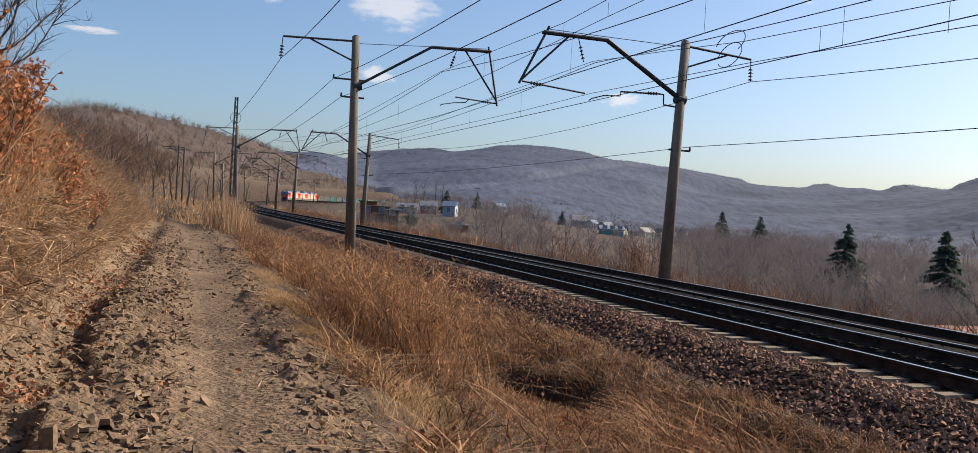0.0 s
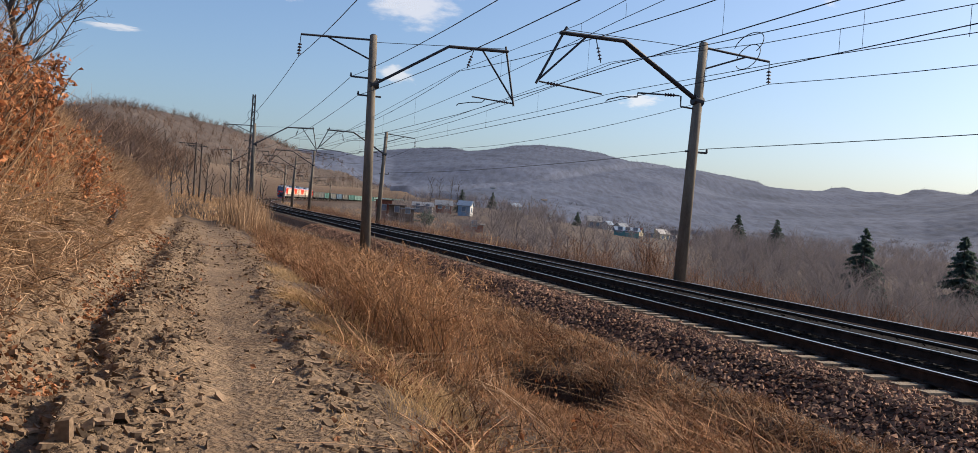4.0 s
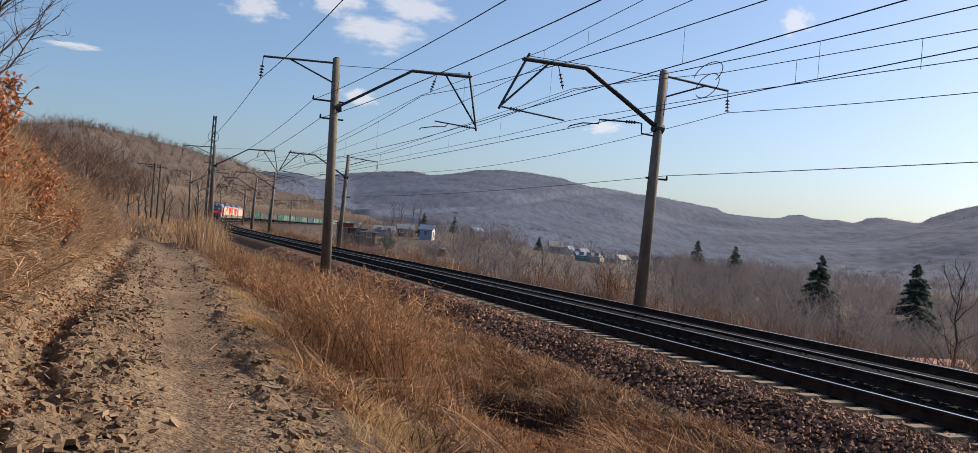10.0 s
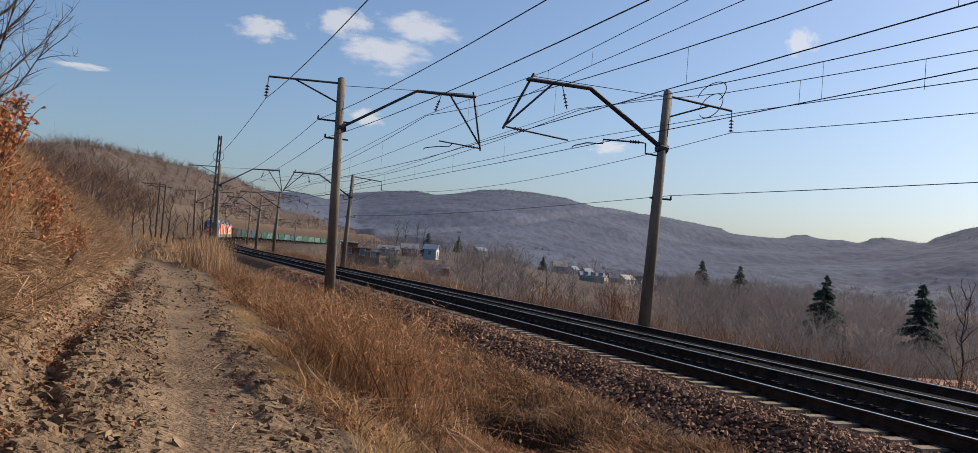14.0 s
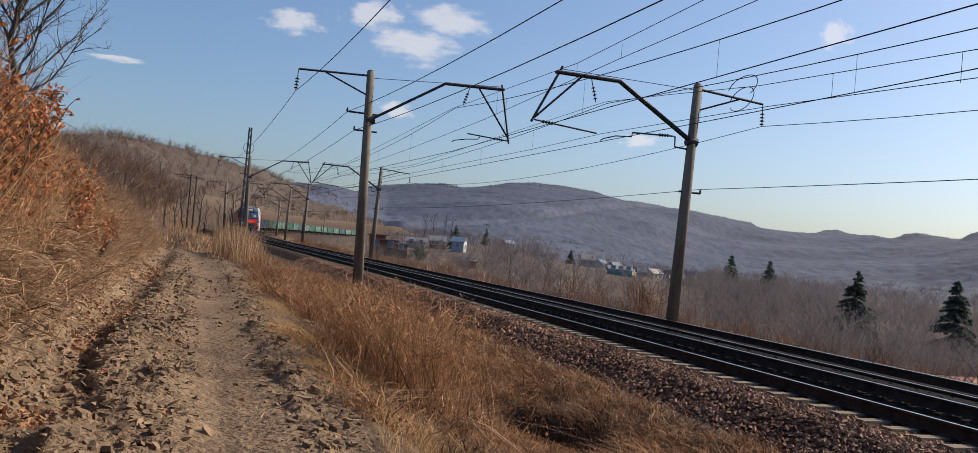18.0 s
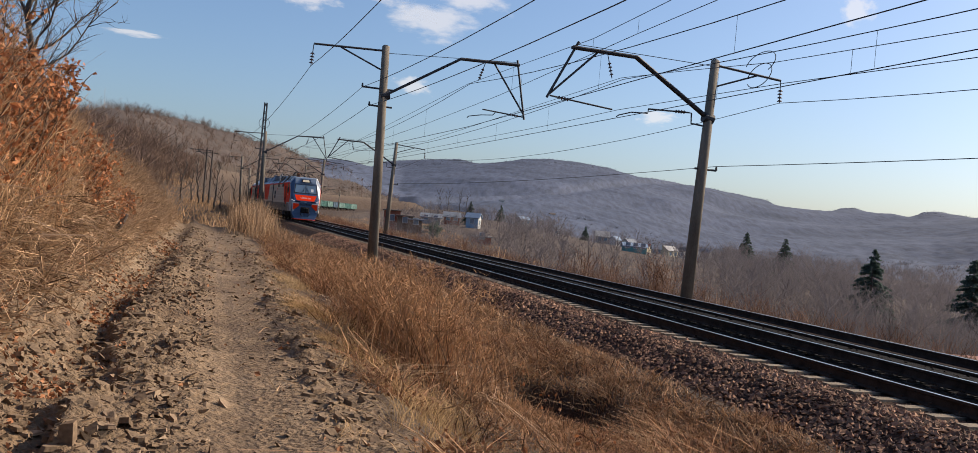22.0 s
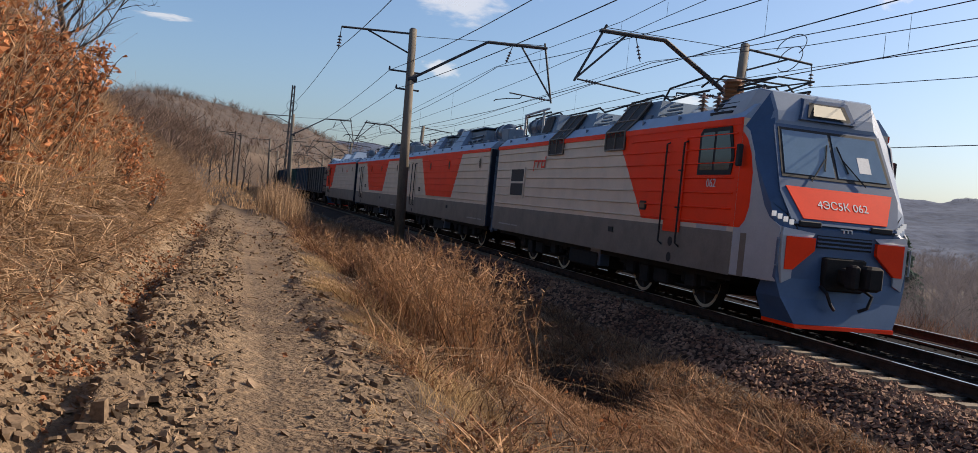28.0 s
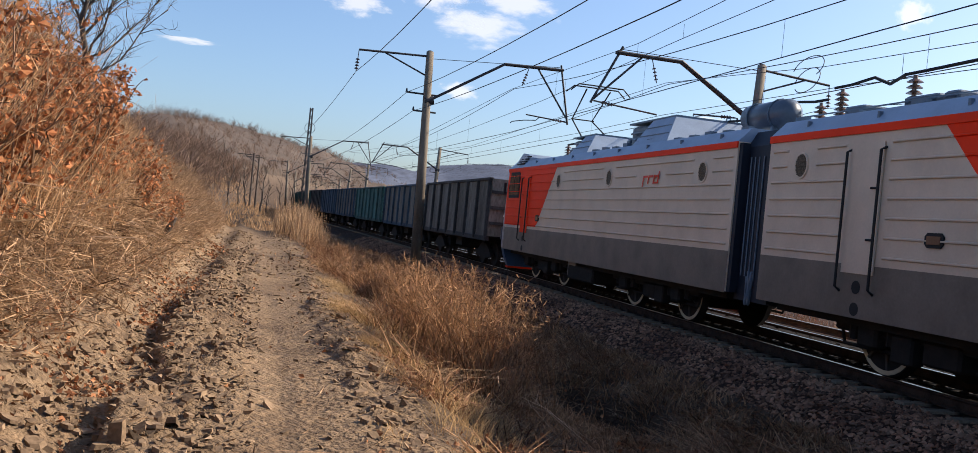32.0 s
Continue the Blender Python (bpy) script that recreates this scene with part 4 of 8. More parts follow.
def gangway(y, e, d):
    m = Mesh()
    m.prism([(-1.33, 0.75), (1.33, 0.75), (1.33, 3.6), (1.15, 3.9), (-1.15, 3.9), (-1.33, 3.6)], y, y + d * 0.62)
    g = m.part("gangway", M_GANGWAY, e, "dark blue end wall and gangway bellows")
    for sd in (-1, 1):
        f = Mesh()
        f.prism([(sd * 1.34, 0.87), (sd * 1.5, 0.87), (sd * 1.5, 3.66), (sd * 1.34, 3.66)], y, y + d * 0.12)
        f.part("corner_post", M_GANGWAY, g)
        r = Mesh()
        for k in range(3):
            r.tube([(sd * 1.345, y + d * (0.2 + 0.14 * k), 1.2), (sd * 1.345, y + d * (0.2 + 0.14 * k), 3.4)], 0.015, 5)
        r.tube([(sd * 1.36, y + d * 0.5, 1.3), (sd * 1.38, y + d * 0.62, 0.7), (sd * 1.36, y + d * 0.66, 1.2)], 0.03, 6)
        r.part("hose", M_HUMP, g)


def roof_gear(e, stacks, seed):
    """Insulators that carry a kinked high-voltage bar along the roof, and small fittings. stacks: y and foot height of each insulator."""
    rnd = random.Random(seed)
    pts = []
    for i, (y, z) in enumerate(stacks):
        x = 0.55 if i % 2 else 0.4
        Mesh().box(x - 0.16, x + 0.16, y - 0.16, y + 0.16, 3.95, z, bev=0.02).part("insulator_foot", M_HUMP, e)
        insulator_stack(x, y, z, e, 0.5)
        pts += [(x, y - 0.22, z + 0.54), (x, y + 0.22, z + 0.54)]
        if i + 1 < len(stacks):
            q = (y + stacks[i + 1][0]) / 2
            pts += [(x - 0.1, q - 0.3, z + 0.62), (x - 0.1, q + 0.1, z + 0.46)]
    Mesh().tube(pts, 0.028, 6).part("bus_bar", M_BLACK, e, "kinked dark high-voltage bar")
    y0, y1 = stacks[0][0], stacks[-1][0]
    for sd in (-1, 1):
        for k in range(12):
            y = y0 + k * (y1 - y0) / 11
            Mesh().box(sd * 1.13 - 0.06, sd * 1.13 + 0.06, y - 0.12, y + 0.16, 3.96, 4.02 + rnd.random() * 0.08).part("roof_fitting", M_HUMP, e)
    Mesh().tube([(1.05, y0, 4.08), (1.05, y1, 4.08)], 0.014, 5).part("roof_grab_rail", M_HUMP, e)


def breaker(y, e):
    """A round grey breaker drum across two cream insulator columns."""
    Mesh().box(0.2, 0.95, y - 0.35, y + 0.7, 3.95, 4.2, bev=0.03).part("breaker_base", M_HUMP, e)
    for d in (0.0, 0.45):
        insulator_stack(0.62, y + d, 4.2, e, 0.42, mat=M_CERAM)
    m = Mesh()
    rings = [[(0.62 + r * math.cos(t), y + dy, 4.74 + r * math.sin(t)) for t in (2 * math.pi * k / 14 for k in range(14))] for dy, r in ((-0.42, 0.06), (-0.38, 0.15), (-0.1, 0.17), (0.12, 0.16), (0.18, 0.08))]
    m.loft(rings)
    m.part("breaker_drum", M_TANK, e, "round grey breaker drum", smooth=True)
    Mesh().tube([(0.62, y + 0.45, 4.62), (0.62, y + 0.45, 4.8)], [0.16, 0.1], 12).part("column_cap", M_CERAM, e)
    Mesh().tube([(0.62, y - 0.4, 4.74), (0.6, y - 0.9, 4.72), (0.55, y - 2.2, 4.5), (0.55, y - 2.4, 4.35)], 0.025, 6).part("roof_pipe", M_BLACK, e)


def tank(yc, ln, r, z, e, x=0.3):
    m = Mesh()
    k = 16
    rings = []
    for dy, q in ((-ln / 2 - 0.16, 0.1), (-ln / 2 - 0.12, 0.6), (-ln / 2, 1.0), (ln / 2, 1.0), (ln / 2 + 0.12, 0.6), (ln / 2 + 0.16, 0.1)):
        rings.append([(x + r * q * math.cos(t), yc + dy, z + r * q * math.sin(t)) for t in (2 * math.pi * i / k for i in range(k))])
    m.loft(rings)
    t = m.part("air_tank", M_TANK, e, "round grey air tank", smooth=True)
    for a in (-0.3, 0.3):
        s = Mesh()
        s.tube([(x + (r + 0.015) * math.cos(q), yc + a * ln, z + (r + 0.015) * math.sin(q)) for q in (2 * math.pi * i / 16 for i in range(17))], 0.018, 5)
        s.box(x - 0.2, x + 0.2, yc + a * ln - 0.04, yc + a * ln + 0.04, 3.96, z - r + 0.05)
        s.part("tank_strap", M_HUMP, t)


def pantograph(yc, e, raised):
    m = Mesh()
    h = 6.33 if raised else 4.78
    for x in (-0.5, 0.5):
        m.tube([(x, yc - 0.9, 4.5), (x, yc + 0.9, 4.5)], 0.03, 6)
        if raised:
            m.tube([(x, yc - 0.6, 4.52), (x * 0.7, yc + 1.2, 5.4), (x * 0.8, yc - 0.1, h - 0.1)], 0.025, 6)
        else:
            m.tube([(x, yc - 0.7, 4.52), (x * 0.8, yc + 1.1, 4.66), (x * 0.8, yc - 0.5, h - 0.08)], 0.025, 6)
    m.tube([(-0.4, yc + 1.15, 5.4 if raised else 4.66), (0.4, yc + 1.15, 5.4 if raised else 4.66)], 0.02, 6)
    p = m.part("pantograph", M_BLACK, e, "raised pantograph" if raised else "folded pantograph")
    b = Mesh()
    c = yc - (0.1 if raised else 0.5)
    for dy in (-0.22, 0.22):
        b.tube([(-1.0, c + dy, h - 0.22), (-0.75, c + dy, h), (0.75, c + dy, h), (1.0, c + dy, h - 0.22)], 0.022, 6)
    b.part("bow", M_BLACK, p)
    for x in (-0.5, 0.5):
        for dy in (-0.85, 0.85):
            insulator_stack(x, yc + dy, 4.1, e, 0.4)


def cab(e):
    """Driving end: nose, glass, lamps, coupler and plough."""
    rings = []
    for y, wb, wt, zt, zm, zb in ((7.0, 1.531, 1.24, 4.0, 3.7, 0.87), (7.35, 1.531, 1.2, 4.2, 3.7, 0.87), (8.1, 1.531, 1.16, 4.27, 3.62, 0.87), (8.36, 1.52, 1.06, 4.2, 3.5, 0.87), (8.52, 1.49, 1.02, 3.86, 3.3, 0.87),
                                 (8.62, 1.47, 1.08, 3.58, 3.1, 0.87), (9.18, 1.36, 1.12, 2.42, 2.2, 0.87), (9.36, 1.31, 1.1, 1.92, 1.75, 0.87), (9.44, 1.28, 1.1, 1.82, 1.7, 0.9)):
        rings.append([(-wb, y, zb), (wb, y, zb), (wb, y, zm), (wt, y, zt), (-wt, y, zt), (-wb, y, zm)])
    Mesh().loft(rings[:4]).part("nose", M_GREYNOSE, e, "light grey moulded cab shell")
    Mesh().loft(rings[3:]).part("nose", M_NAVY, e, "slate blue moulded nose")
    for sd in (-1, 1):
        ry, rw = [r[0][1] for r in rings], [r[1][0] for r in rings]

        def skin(ys, lo, hi, off):
            k = Mesh()
            k.loft([[(sd * (np.interp(y, ry, rw) - 0.02), y, a), (sd * (np.interp(y, ry, rw) + off), y, a), (sd * (np.interp(y, ry, rw) + off), y, c), (sd * (np.interp(y, ry, rw) - 0.02), y, c)] for y, a, c in zip(ys, lo, hi)])
            return k
        skin([8.3, 8.5, 8.62, 8.7], [1.72, 1.72, 1.85, 2.1], [3.5, 3.3, 3.05, 2.7], 0.012).part("side_panel", M_ORANGE, e, "orange-red cab side")
        skin([8.3, 8.7], [0.86, 0.86], [1.63, 1.63], 0.01).part("lower_band", M_DKBAND, e)
        sp = skin([8.36, 8.5, 8.65, 8.85, 9.05, 9.2, 9.44], [0.87] * 7, [3.55, 3.45, 3.1, 2.6, 2.15, 1.95, 1.8], 0.006)
        sp.part("side_pillar", M_GREYNOSE, e, "light grey pillar beside the front mask")
        bc = Mesh()
        bc.loft([[(sd * 1.36, 9.0, 0.86), (sd * 1.2, 9.5, 0.86), (sd * 1.02, 9.5, 0.95), (sd * 1.1, 9.0, 0.86)], [(sd * 1.37, 9.0, 1.2), (sd * 1.25, 9.5, 1.2), (sd * 1.02, 9.5, 1.2), (sd * 1.1, 9.0, 1.2)],
                 [(sd * 1.37, 9.0, 1.7), (sd * 1.26, 9.49, 1.68), (sd * 0.66, 9.49, 1.68), (sd * 1.1, 9.0, 1.7)], [(sd * 1.36, 9.0, 1.9), (sd * 1.22, 9.46, 1.8), (sd * 0.6, 9.46, 1.74), (sd * 1.1, 9.0, 1.85)]])
        bc.part("bumper_corner", M_GREYNOSE, e, "light grey moulded bumper corner")
    roofcap = Mesh()
    rr = []
    for y, wb, wt, zt, zm in ((6.9, 1.3, 1.22, 4.08, 3.96), (7.35, 1.32, 1.19, 4.22, 3.9), (8.1, 1.3, 1.14, 4.29, 3.85), (8.38, 1.2, 1.04, 4.22, 3.8), (8.54, 1.12, 1.0, 3.88, 3.7), (8.6, 1.08, 1.0, 3.7, 3.62)):
        rr.append([(-wb, y, zm), (wb, y, zm), (wt, y, zt), (-wt, y, zt)])
    roofcap.loft(rr).part("roof_cap", M_CABROOF, e, "slate grey cab roof")
    a, b = Vector((0, 9.18, 2.42)), Vector((0, 8.62, 3.58))
    up = (b - a).normalized()
    nrm = Vector((0, -up.z, up.y)) * -1
    nrm = Vector((0, up.z, -up.y))

    def on(x, v, off):
        p = a + up * v + nrm * off
        return (x, p.y, p.z)

    def slab(name, pts, o0, o1, mat, parent, label=""):
        m = Mesh()
        n = len(pts)
        m.add([on(x, v, o0) for x, v in pts] + [on(x, v, o1) for x, v in pts],
              [tuple(range(n)), tuple(range(2 * n - 1, n - 1, -1))] + [(i, (i + 1) % n, n + (i + 1) % n, n + i) for i in range(n)])
        return m.part(name, mat, parent, label)
    mask = slab("front_mask", [(-1.05, -0.6), (1.05, -0.6), (1.2, 0.0), (1.1, 1.3), (-1.1, 1.3), (-1.2, 0.0)], -0.02, 0.012, M_NAVY, e, "slate blue front mask")
    fr = slab("windscreen_frame", [(-1.12, 0.28), (1.12, 0.28), (1.03, 1.27), (-1.03, 1.27)], 0.012, 0.022, M_BLACK, mask)
    for sd in (-1, 1):
        slab("windscreen", [(sd * 0.035, 0.35), (sd * 1.05, 0.35), (sd * 0.97, 1.21), (sd * 0.035, 1.21)], 0.022, 0.03, M_GLASS, mask, "windscreen with the reflected sky's blue in its glass colour")
        w = Mesh()
        w.tube([on(sd * 0.55, 0.22, 0.05), on(sd * 0.18, 0.7, 0.05)], 0.012, 5)
        w.tube([on(sd * 0.24, 0.45, 0.05), on(sd * 0.1, 0.98, 0.05)], 0.014, 5)
        w.part("wiper", M_BLACK, mask)
    slab("paper_sheet", [(-0.75, 0.5), (-0.5, 0.5), (-0.5, 0.82), (-0.75, 0.82)], 0.031, 0.033, M_WHITE, mask, "white sheet behind the windscreen")
    band = slab("nose_band", [(-0.84, -0.5), (0.84, -0.5), (1.08, 0.1), (-1.08, 0.1)], 0.012, 0.03, M_ORANGE, mask, "orange-red band with white lettering")
    mt = Matrix.Translation(Vector(on(0, -0.22, 0.032))) @ Matrix(((-1, 0, 0, 0), (0, up.y, nrm.y, 0), (0, up.z, nrm.z, 0), (0, 0, 0, 1)))
    lettering("4ЭС5К 062", 0.21, mask, mt, M_WHITE)
    # lamp housing on the roof
    h = Mesh()
    h.loft([[(-0.62, 8.3, 3.72), (0.62, 8.3, 3.72), (0.5, 8.2, 4.22), (-0.5, 8.2, 4.22)], [(-0.58, 8.66, 3.75), (0.58, 8.66, 3.75), (0.45, 8.5, 4.14), (-0.45, 8.5, 4.14)]])
    hd = h.part("headlight_housing", M_NAVY, e)
    g = Mesh()
    g.add([(-0.45, 8.665, 3.8), (0.45, 8.665, 3.8), (0.37, 8.535, 4.08), (-0.37, 8.535, 4.08)], [(0, 1, 2, 3)])
    g.part("headlight_glass", M_BLACK, hd)
    g = Mesh()
    g.add([(-0.34, 8.672, 3.83), (0.34, 8.672, 3.83), (0.28, 8.55, 4.05), (-0.28, 8.55, 4.05)], [(0, 1, 2, 3)])
    g.part("headlight", M_LAMPGLOW, hd, "glowing warm headlight")
    for sd in (-1, 1):
        # slanted lower lamps
        q = Mesh()
        q.add([(sd * 1.315, 9.2, 2.2), (sd * 1.37, 9.05, 2.28), (sd * 1.355, 9.2, 1.95), (sd * 0.95, 9.46, 1.78), (sd * 1.0, 9.44, 1.94)], [(0, 1, 2, 3, 4)])
        lh = q.part("lamp_housing", M_BLACK, e)
        for k in range(4):
            d = Mesh()
            t = k / 3
            c = Vector((sd * (1.32 - 0.25 * t), 9.27 + 0.16 * t, 2.02 - 0.12 * t))
            d.box(-0.028, 0.028, -0.028, 0.028, -0.045, 0.045, m=Matrix.Translation(c))
            d.part("led_lamp", M_LEDGLOW, lh)
        # orange cheeks
        ch = Mesh()
        pts = [(0.62, 1.66), (1.18, 1.66), (1.18, 1.1), (1.02, 1.1), (0.62, 1.45)]
        ch.prism([(sd * x, z) for x, z in pts], 9.42, 9.515)
        ch.part("nose_cheek", M_ORANGE, e, "orange-red cheek panel")
        fl = Mesh()
        fl.box(sd * 0.72 - 0.22, sd * 0.72 + 0.22, 9.3, 9.47, 1.84, 1.94, bev=0.015)
        fl.part("step_recess", M_BLACK, e)
        hr = Mesh()
        hr.tube([(sd * 1.3, 9.42, 1.6), (sd * 1.32, 9.5, 1.6), (sd * 1.32, 9.5, 1.15), (sd * 1.3, 9.42, 1.15)], 0.018, 6)
        hr.part("handrail", M_HUMP, e)
        hose = Mesh()
        hose.tube([(sd * 0.42, 9.5, 0.85), (sd * 0.45, 9.72, 0.75), (sd * 0.36, 9.74, 0.55), (sd * 0.24, 9.66, 0.48)], 0.03, 7)
        hose.part("brake_hose", M_BLACK, e)
    for k, (x, w) in enumerate(((-0.13, 0.02), (-0.05, 0.02), (0.03, 0.02))):
        lg = Mesh()
        lg.box(x, x + 0.07, 9.44, 9.462, 1.84, 1.86)
        lg.box(x, x + 0.02, 9.44, 9.462, 1.79, 1.86)
        lg.part("sign", M_WHITE, e)
    gr = Mesh()
    gr.box(-0.55, 0.55, 9.4, 9.45, 1.5, 1.72)
    gr.part("grille", M_BLACK, e)
    for k in range(3):
        s = Mesh()
        s.box(-0.55, 0.55, 9.44, 9.47, 1.53 + k * 0.07, 1.56 + k * 0.07)
        s.part("grille_slat", M_NAVY, e)
    pl = Mesh()
    pl.loft([[(-1.3, 9.2, 1.62), (1.3, 9.2, 1.62), (1.3, 9.43, 1.62), (-1.3, 9.43, 1.62)], [(-1.32, 9.1, 0.95), (1.32, 9.1, 0.95), (1.3, 9.46, 0.95), (-1.3, 9.46, 0.95)],
             [(-1.28, 8.9, 0.62), (1.28, 8.9, 0.62), (1.2, 9.52, 0.62), (-1.2, 9.52, 0.62)], [(-1.12, 8.9, 0.22), (1.12, 8.9, 0.22), (0.98, 9.66, 0.2), (-0.98, 9.66, 0.2)]])
    pl.part("plough", M_NAVY, e, "slate blue snow plough")
    st = Mesh()
    st.loft([[(-1.125, 8.9, 0.215), (1.125, 8.9, 0.215), (0.99, 9.68, 0.195), (-0.99, 9.68, 0.195)], [(-1.12, 8.9, 0.15), (1.12, 8.9, 0.15), (0.985, 9.69, 0.13), (-0.985, 9.69, 0.13)]])
    st.part("plough_edge", M_ORANGE, e, "orange-red plough edge")
    cp = Mesh()
    cp.box(-0.42, 0.42, 9.4, 9.56, 0.78, 1.36, bev=0.03)
    cp.box(-0.16, 0.16, 9.5, 9.95, 0.92, 1.2, bev=0.04)
    cp.box(-0.28, 0.05, 9.85, 10.2, 0.86, 1.28, bev=0.05)
    cp.box(0.1, 0.26, 9.85, 10.1, 0.86, 1.28, bev=0.04)
    cp.part("coupler", M_UNDER, e, "black automatic coupler")
    # side windows and number
    for sd in (1, -1):
        fr = Mesh()
        side_quad(fr, [(6.85, 2.66), (8.1, 2.66), (8.17, 3.0), (8.0, 3.55), (6.95, 3.55), (6.85, 3.45)], 0.01, sd, 0.014)
        wf = fr.part("side_window", M_BLACK, e)
        for p in ([(6.94, 2.75), (7.42, 2.75), (7.42, 3.47), (7.0, 3.47), (6.94, 3.4)], [(7.5, 2.75), (8.03, 2.75), (8.09, 3.0), (7.94, 3.47), (7.5, 3.47)]):
            gl = Mesh()
            side_quad(gl, p, 0.024, sd, 0.006)
            gl.part("pane", M_DARKGLASS, wf)
    lettering("062", 0.24, e, Matrix.Translation((1.545, 7.42, 2.5)) @ Matrix(((0, 0, 1, 0), (1, 0, 0, 0), (0, 1, 0, 0), (0, 0, 0, 1))), M_WHITE)
    for sd in (-1, 1):
        for k in range(4):
            z = 3.82 + k * 0.09
            x = sd * (1.42 - k * 0.07)
            Mesh().box(x - 0.03, x + 0.03, 6.95, 7.75, z, z + 0.05).part("louvre", M_BLACK, e)
        Mesh().box(sd * 1.62 - 0.04, sd * 1.62 + 0.04, 8.4, 8.52, 2.8, 3.2, bev=0.015).part("mirror", M_BLACK, e)


def head_section(front):
    e = empty("locomotive_section", "orange, beige and slate blue electric locomotive section with a driving cab" if front else "trailing orange and beige locomotive section with its cab at the rear", "locomotive", "locomotive sections")
    if front:
        skip = [(-5.75, 0.9, 1.9, 3.0), (2.13, 0.75, 3.2, 3.6), (-2.3, 0.5, 3.2, 3.6)]
        orange = [(3.75, 1.72), (7.6, 1.72), (7.6, 3.575), (2.05, 3.575)]
    else:
        skip = [(-7.0, 0.4, 2.9, 3.5), (-2.0, 0.4, 2.9, 3.5), (2.0, 0.4, 2.9, 3.5), (-4.5, 0.8, 2.9, 3.3)]
        orange = [(3.9, 1.72), (7.6, 1.72), (7.6, 3.575), (2.3, 3.575)]
    loco_shell(e, -8.3, 7.6, skip, orange)
    before = set(e.children)
    cab(e)
    for o in set(e.children) - before:
        o.location.y -= 0.75
    side_door(5.22, e, M_ORANGE)
    marker_lamp(3.78, 2.0, e)
    if front:
        for yc, w in ((1.92, 0.57), (-2.28, 0.6)):
            lv = Mesh()
            prof = [(1.535, 3.27), (1.56, 3.27), (1.56, 3.7), (1.29, 4.0), (0.98, 4.45), (0.94, 4.42), (1.22, 3.97), (1.535, 3.66)]
            lv.prism(prof, yc - w, yc + w)
            o = lv.part("intake_louvre", M_GRILLE, e, "dark mesh intake running up over the roof edge")
            for d in (-w, 0.0, w):
                Mesh().tube([(x + 0.012, yc + d, z) for x, z in ((1.56, 3.27), (1.56, 3.7), (1.29, 4.0), (0.98, 4.45))], 0.022 if d else 0.014, 6).part("louvre_frame", M_DKBAND, o)
            for x, z in ((1.572, 3.27), (1.572, 3.7), (1.3, 4.0), (0.99, 4.45)):
                Mesh().tube([(x, yc - w, z), (x, yc + w, z)], 0.022, 6).part("louvre_frame", M_DKBAND, o)
        v = Mesh()
        side_quad(v, [(-6.5, 1.98), (-5.0, 1.98), (-5.0, 2.95), (-6.5, 2.95)], 0.005, 1, 0.03)
        vf = v.part("side_vent", M_BEIGE, e)
        for z0 in (2.05, 2.5):
            g = Mesh()
            side_quad(g, [(-6.4, z0), (-5.1, z0), (-5.1, z0 + 0.38), (-6.4, z0 + 0.38)], 0.036, 1, 0.008)
            g.part("vent_screen", M_GRILLE, vf)
        logo_bars(-3.75, 3.02, e)
        for y0, y1 in ((1.3, 3.3), (-2.9, -0.6)):
            hb = Mesh()
            hb.loft([[(-1.2, y0, 3.95), (1.2, y0, 3.95), (1.2, y1, 3.95), (-1.2, y1, 3.95)], [(-0.9, y0 + 0.05, 4.46), (0.9, y0 + 0.05, 4.46), (0.9, y1 - 0.4, 4.46), (-0.9, y1 - 0.4, 4.46)]])
            hb.part("roof_box", M_HUMP, e, "slate blue roof housing behind the intake")
            for k in range(4):
                Mesh().tube([(0.95, y1 - 0.2 + 0.12 * k, 4.02 + 0.08 * k), (0.95, y1 + 0.7, 4.02 + 0.08 * k)], 0.03, 6).part("roof_pipe", M_TANK, e)
        rd = Mesh()
        rd.loft([[(0.25, -5.1, 3.95), (1.15, -5.1, 3.95), (1.15, -3.7, 3.95), (0.25, -3.7, 3.95)], [(0.3, -5.0, 4.6), (1.0, -5.0, 4.6), (0.95, -3.95, 4.6), (0.3, -3.95, 4.6)]])
        rb = rd.part("roof_radiator", M_HUMP, e, "grey radiator box with a dark grille")
        Mesh().add([(1.138, -5.0, 4.06), (1.138, -4.15, 4.06), (1.016, -4.2, 4.56), (1.016, -4.93, 4.56)], [(0, 1, 2, 3)]).part("radiator_grille", M_GRILLE, rb)
        tank(-6.3, 1.25, 0.27, 4.35, e, 0.75)
        fr = Mesh()
        for y in (-7.25, -5.35):
            fr.tube([(1.0, y, 3.97), (1.0, y, 4.78)], 0.04, 6)
        fr.tube([(1.0, -7.3, 4.78), (1.0, -4.9, 4.84)], 0.04, 6)
        fr.part("tank_frame", M_GREYNOSE, e, "pale rail over the air tank")
        co = Mesh()
        co.tube([(0.5, 5.3, 4.1 + k * 0.045) for k in range(15)], [0.22 if k % 2 else 0.17 for k in range(15)], 12)
        co.part("choke_coil", M_COPPER, e, "brown choke coil")
        pr = Mesh()
        pr.tube([(0.9, -7.4, 4.0), (0.9, -7.4, 4.75), (0.9, -5.0, 4.75)], 0.03, 6)
        pr.part("roof_pipe", M_BLACK, e)
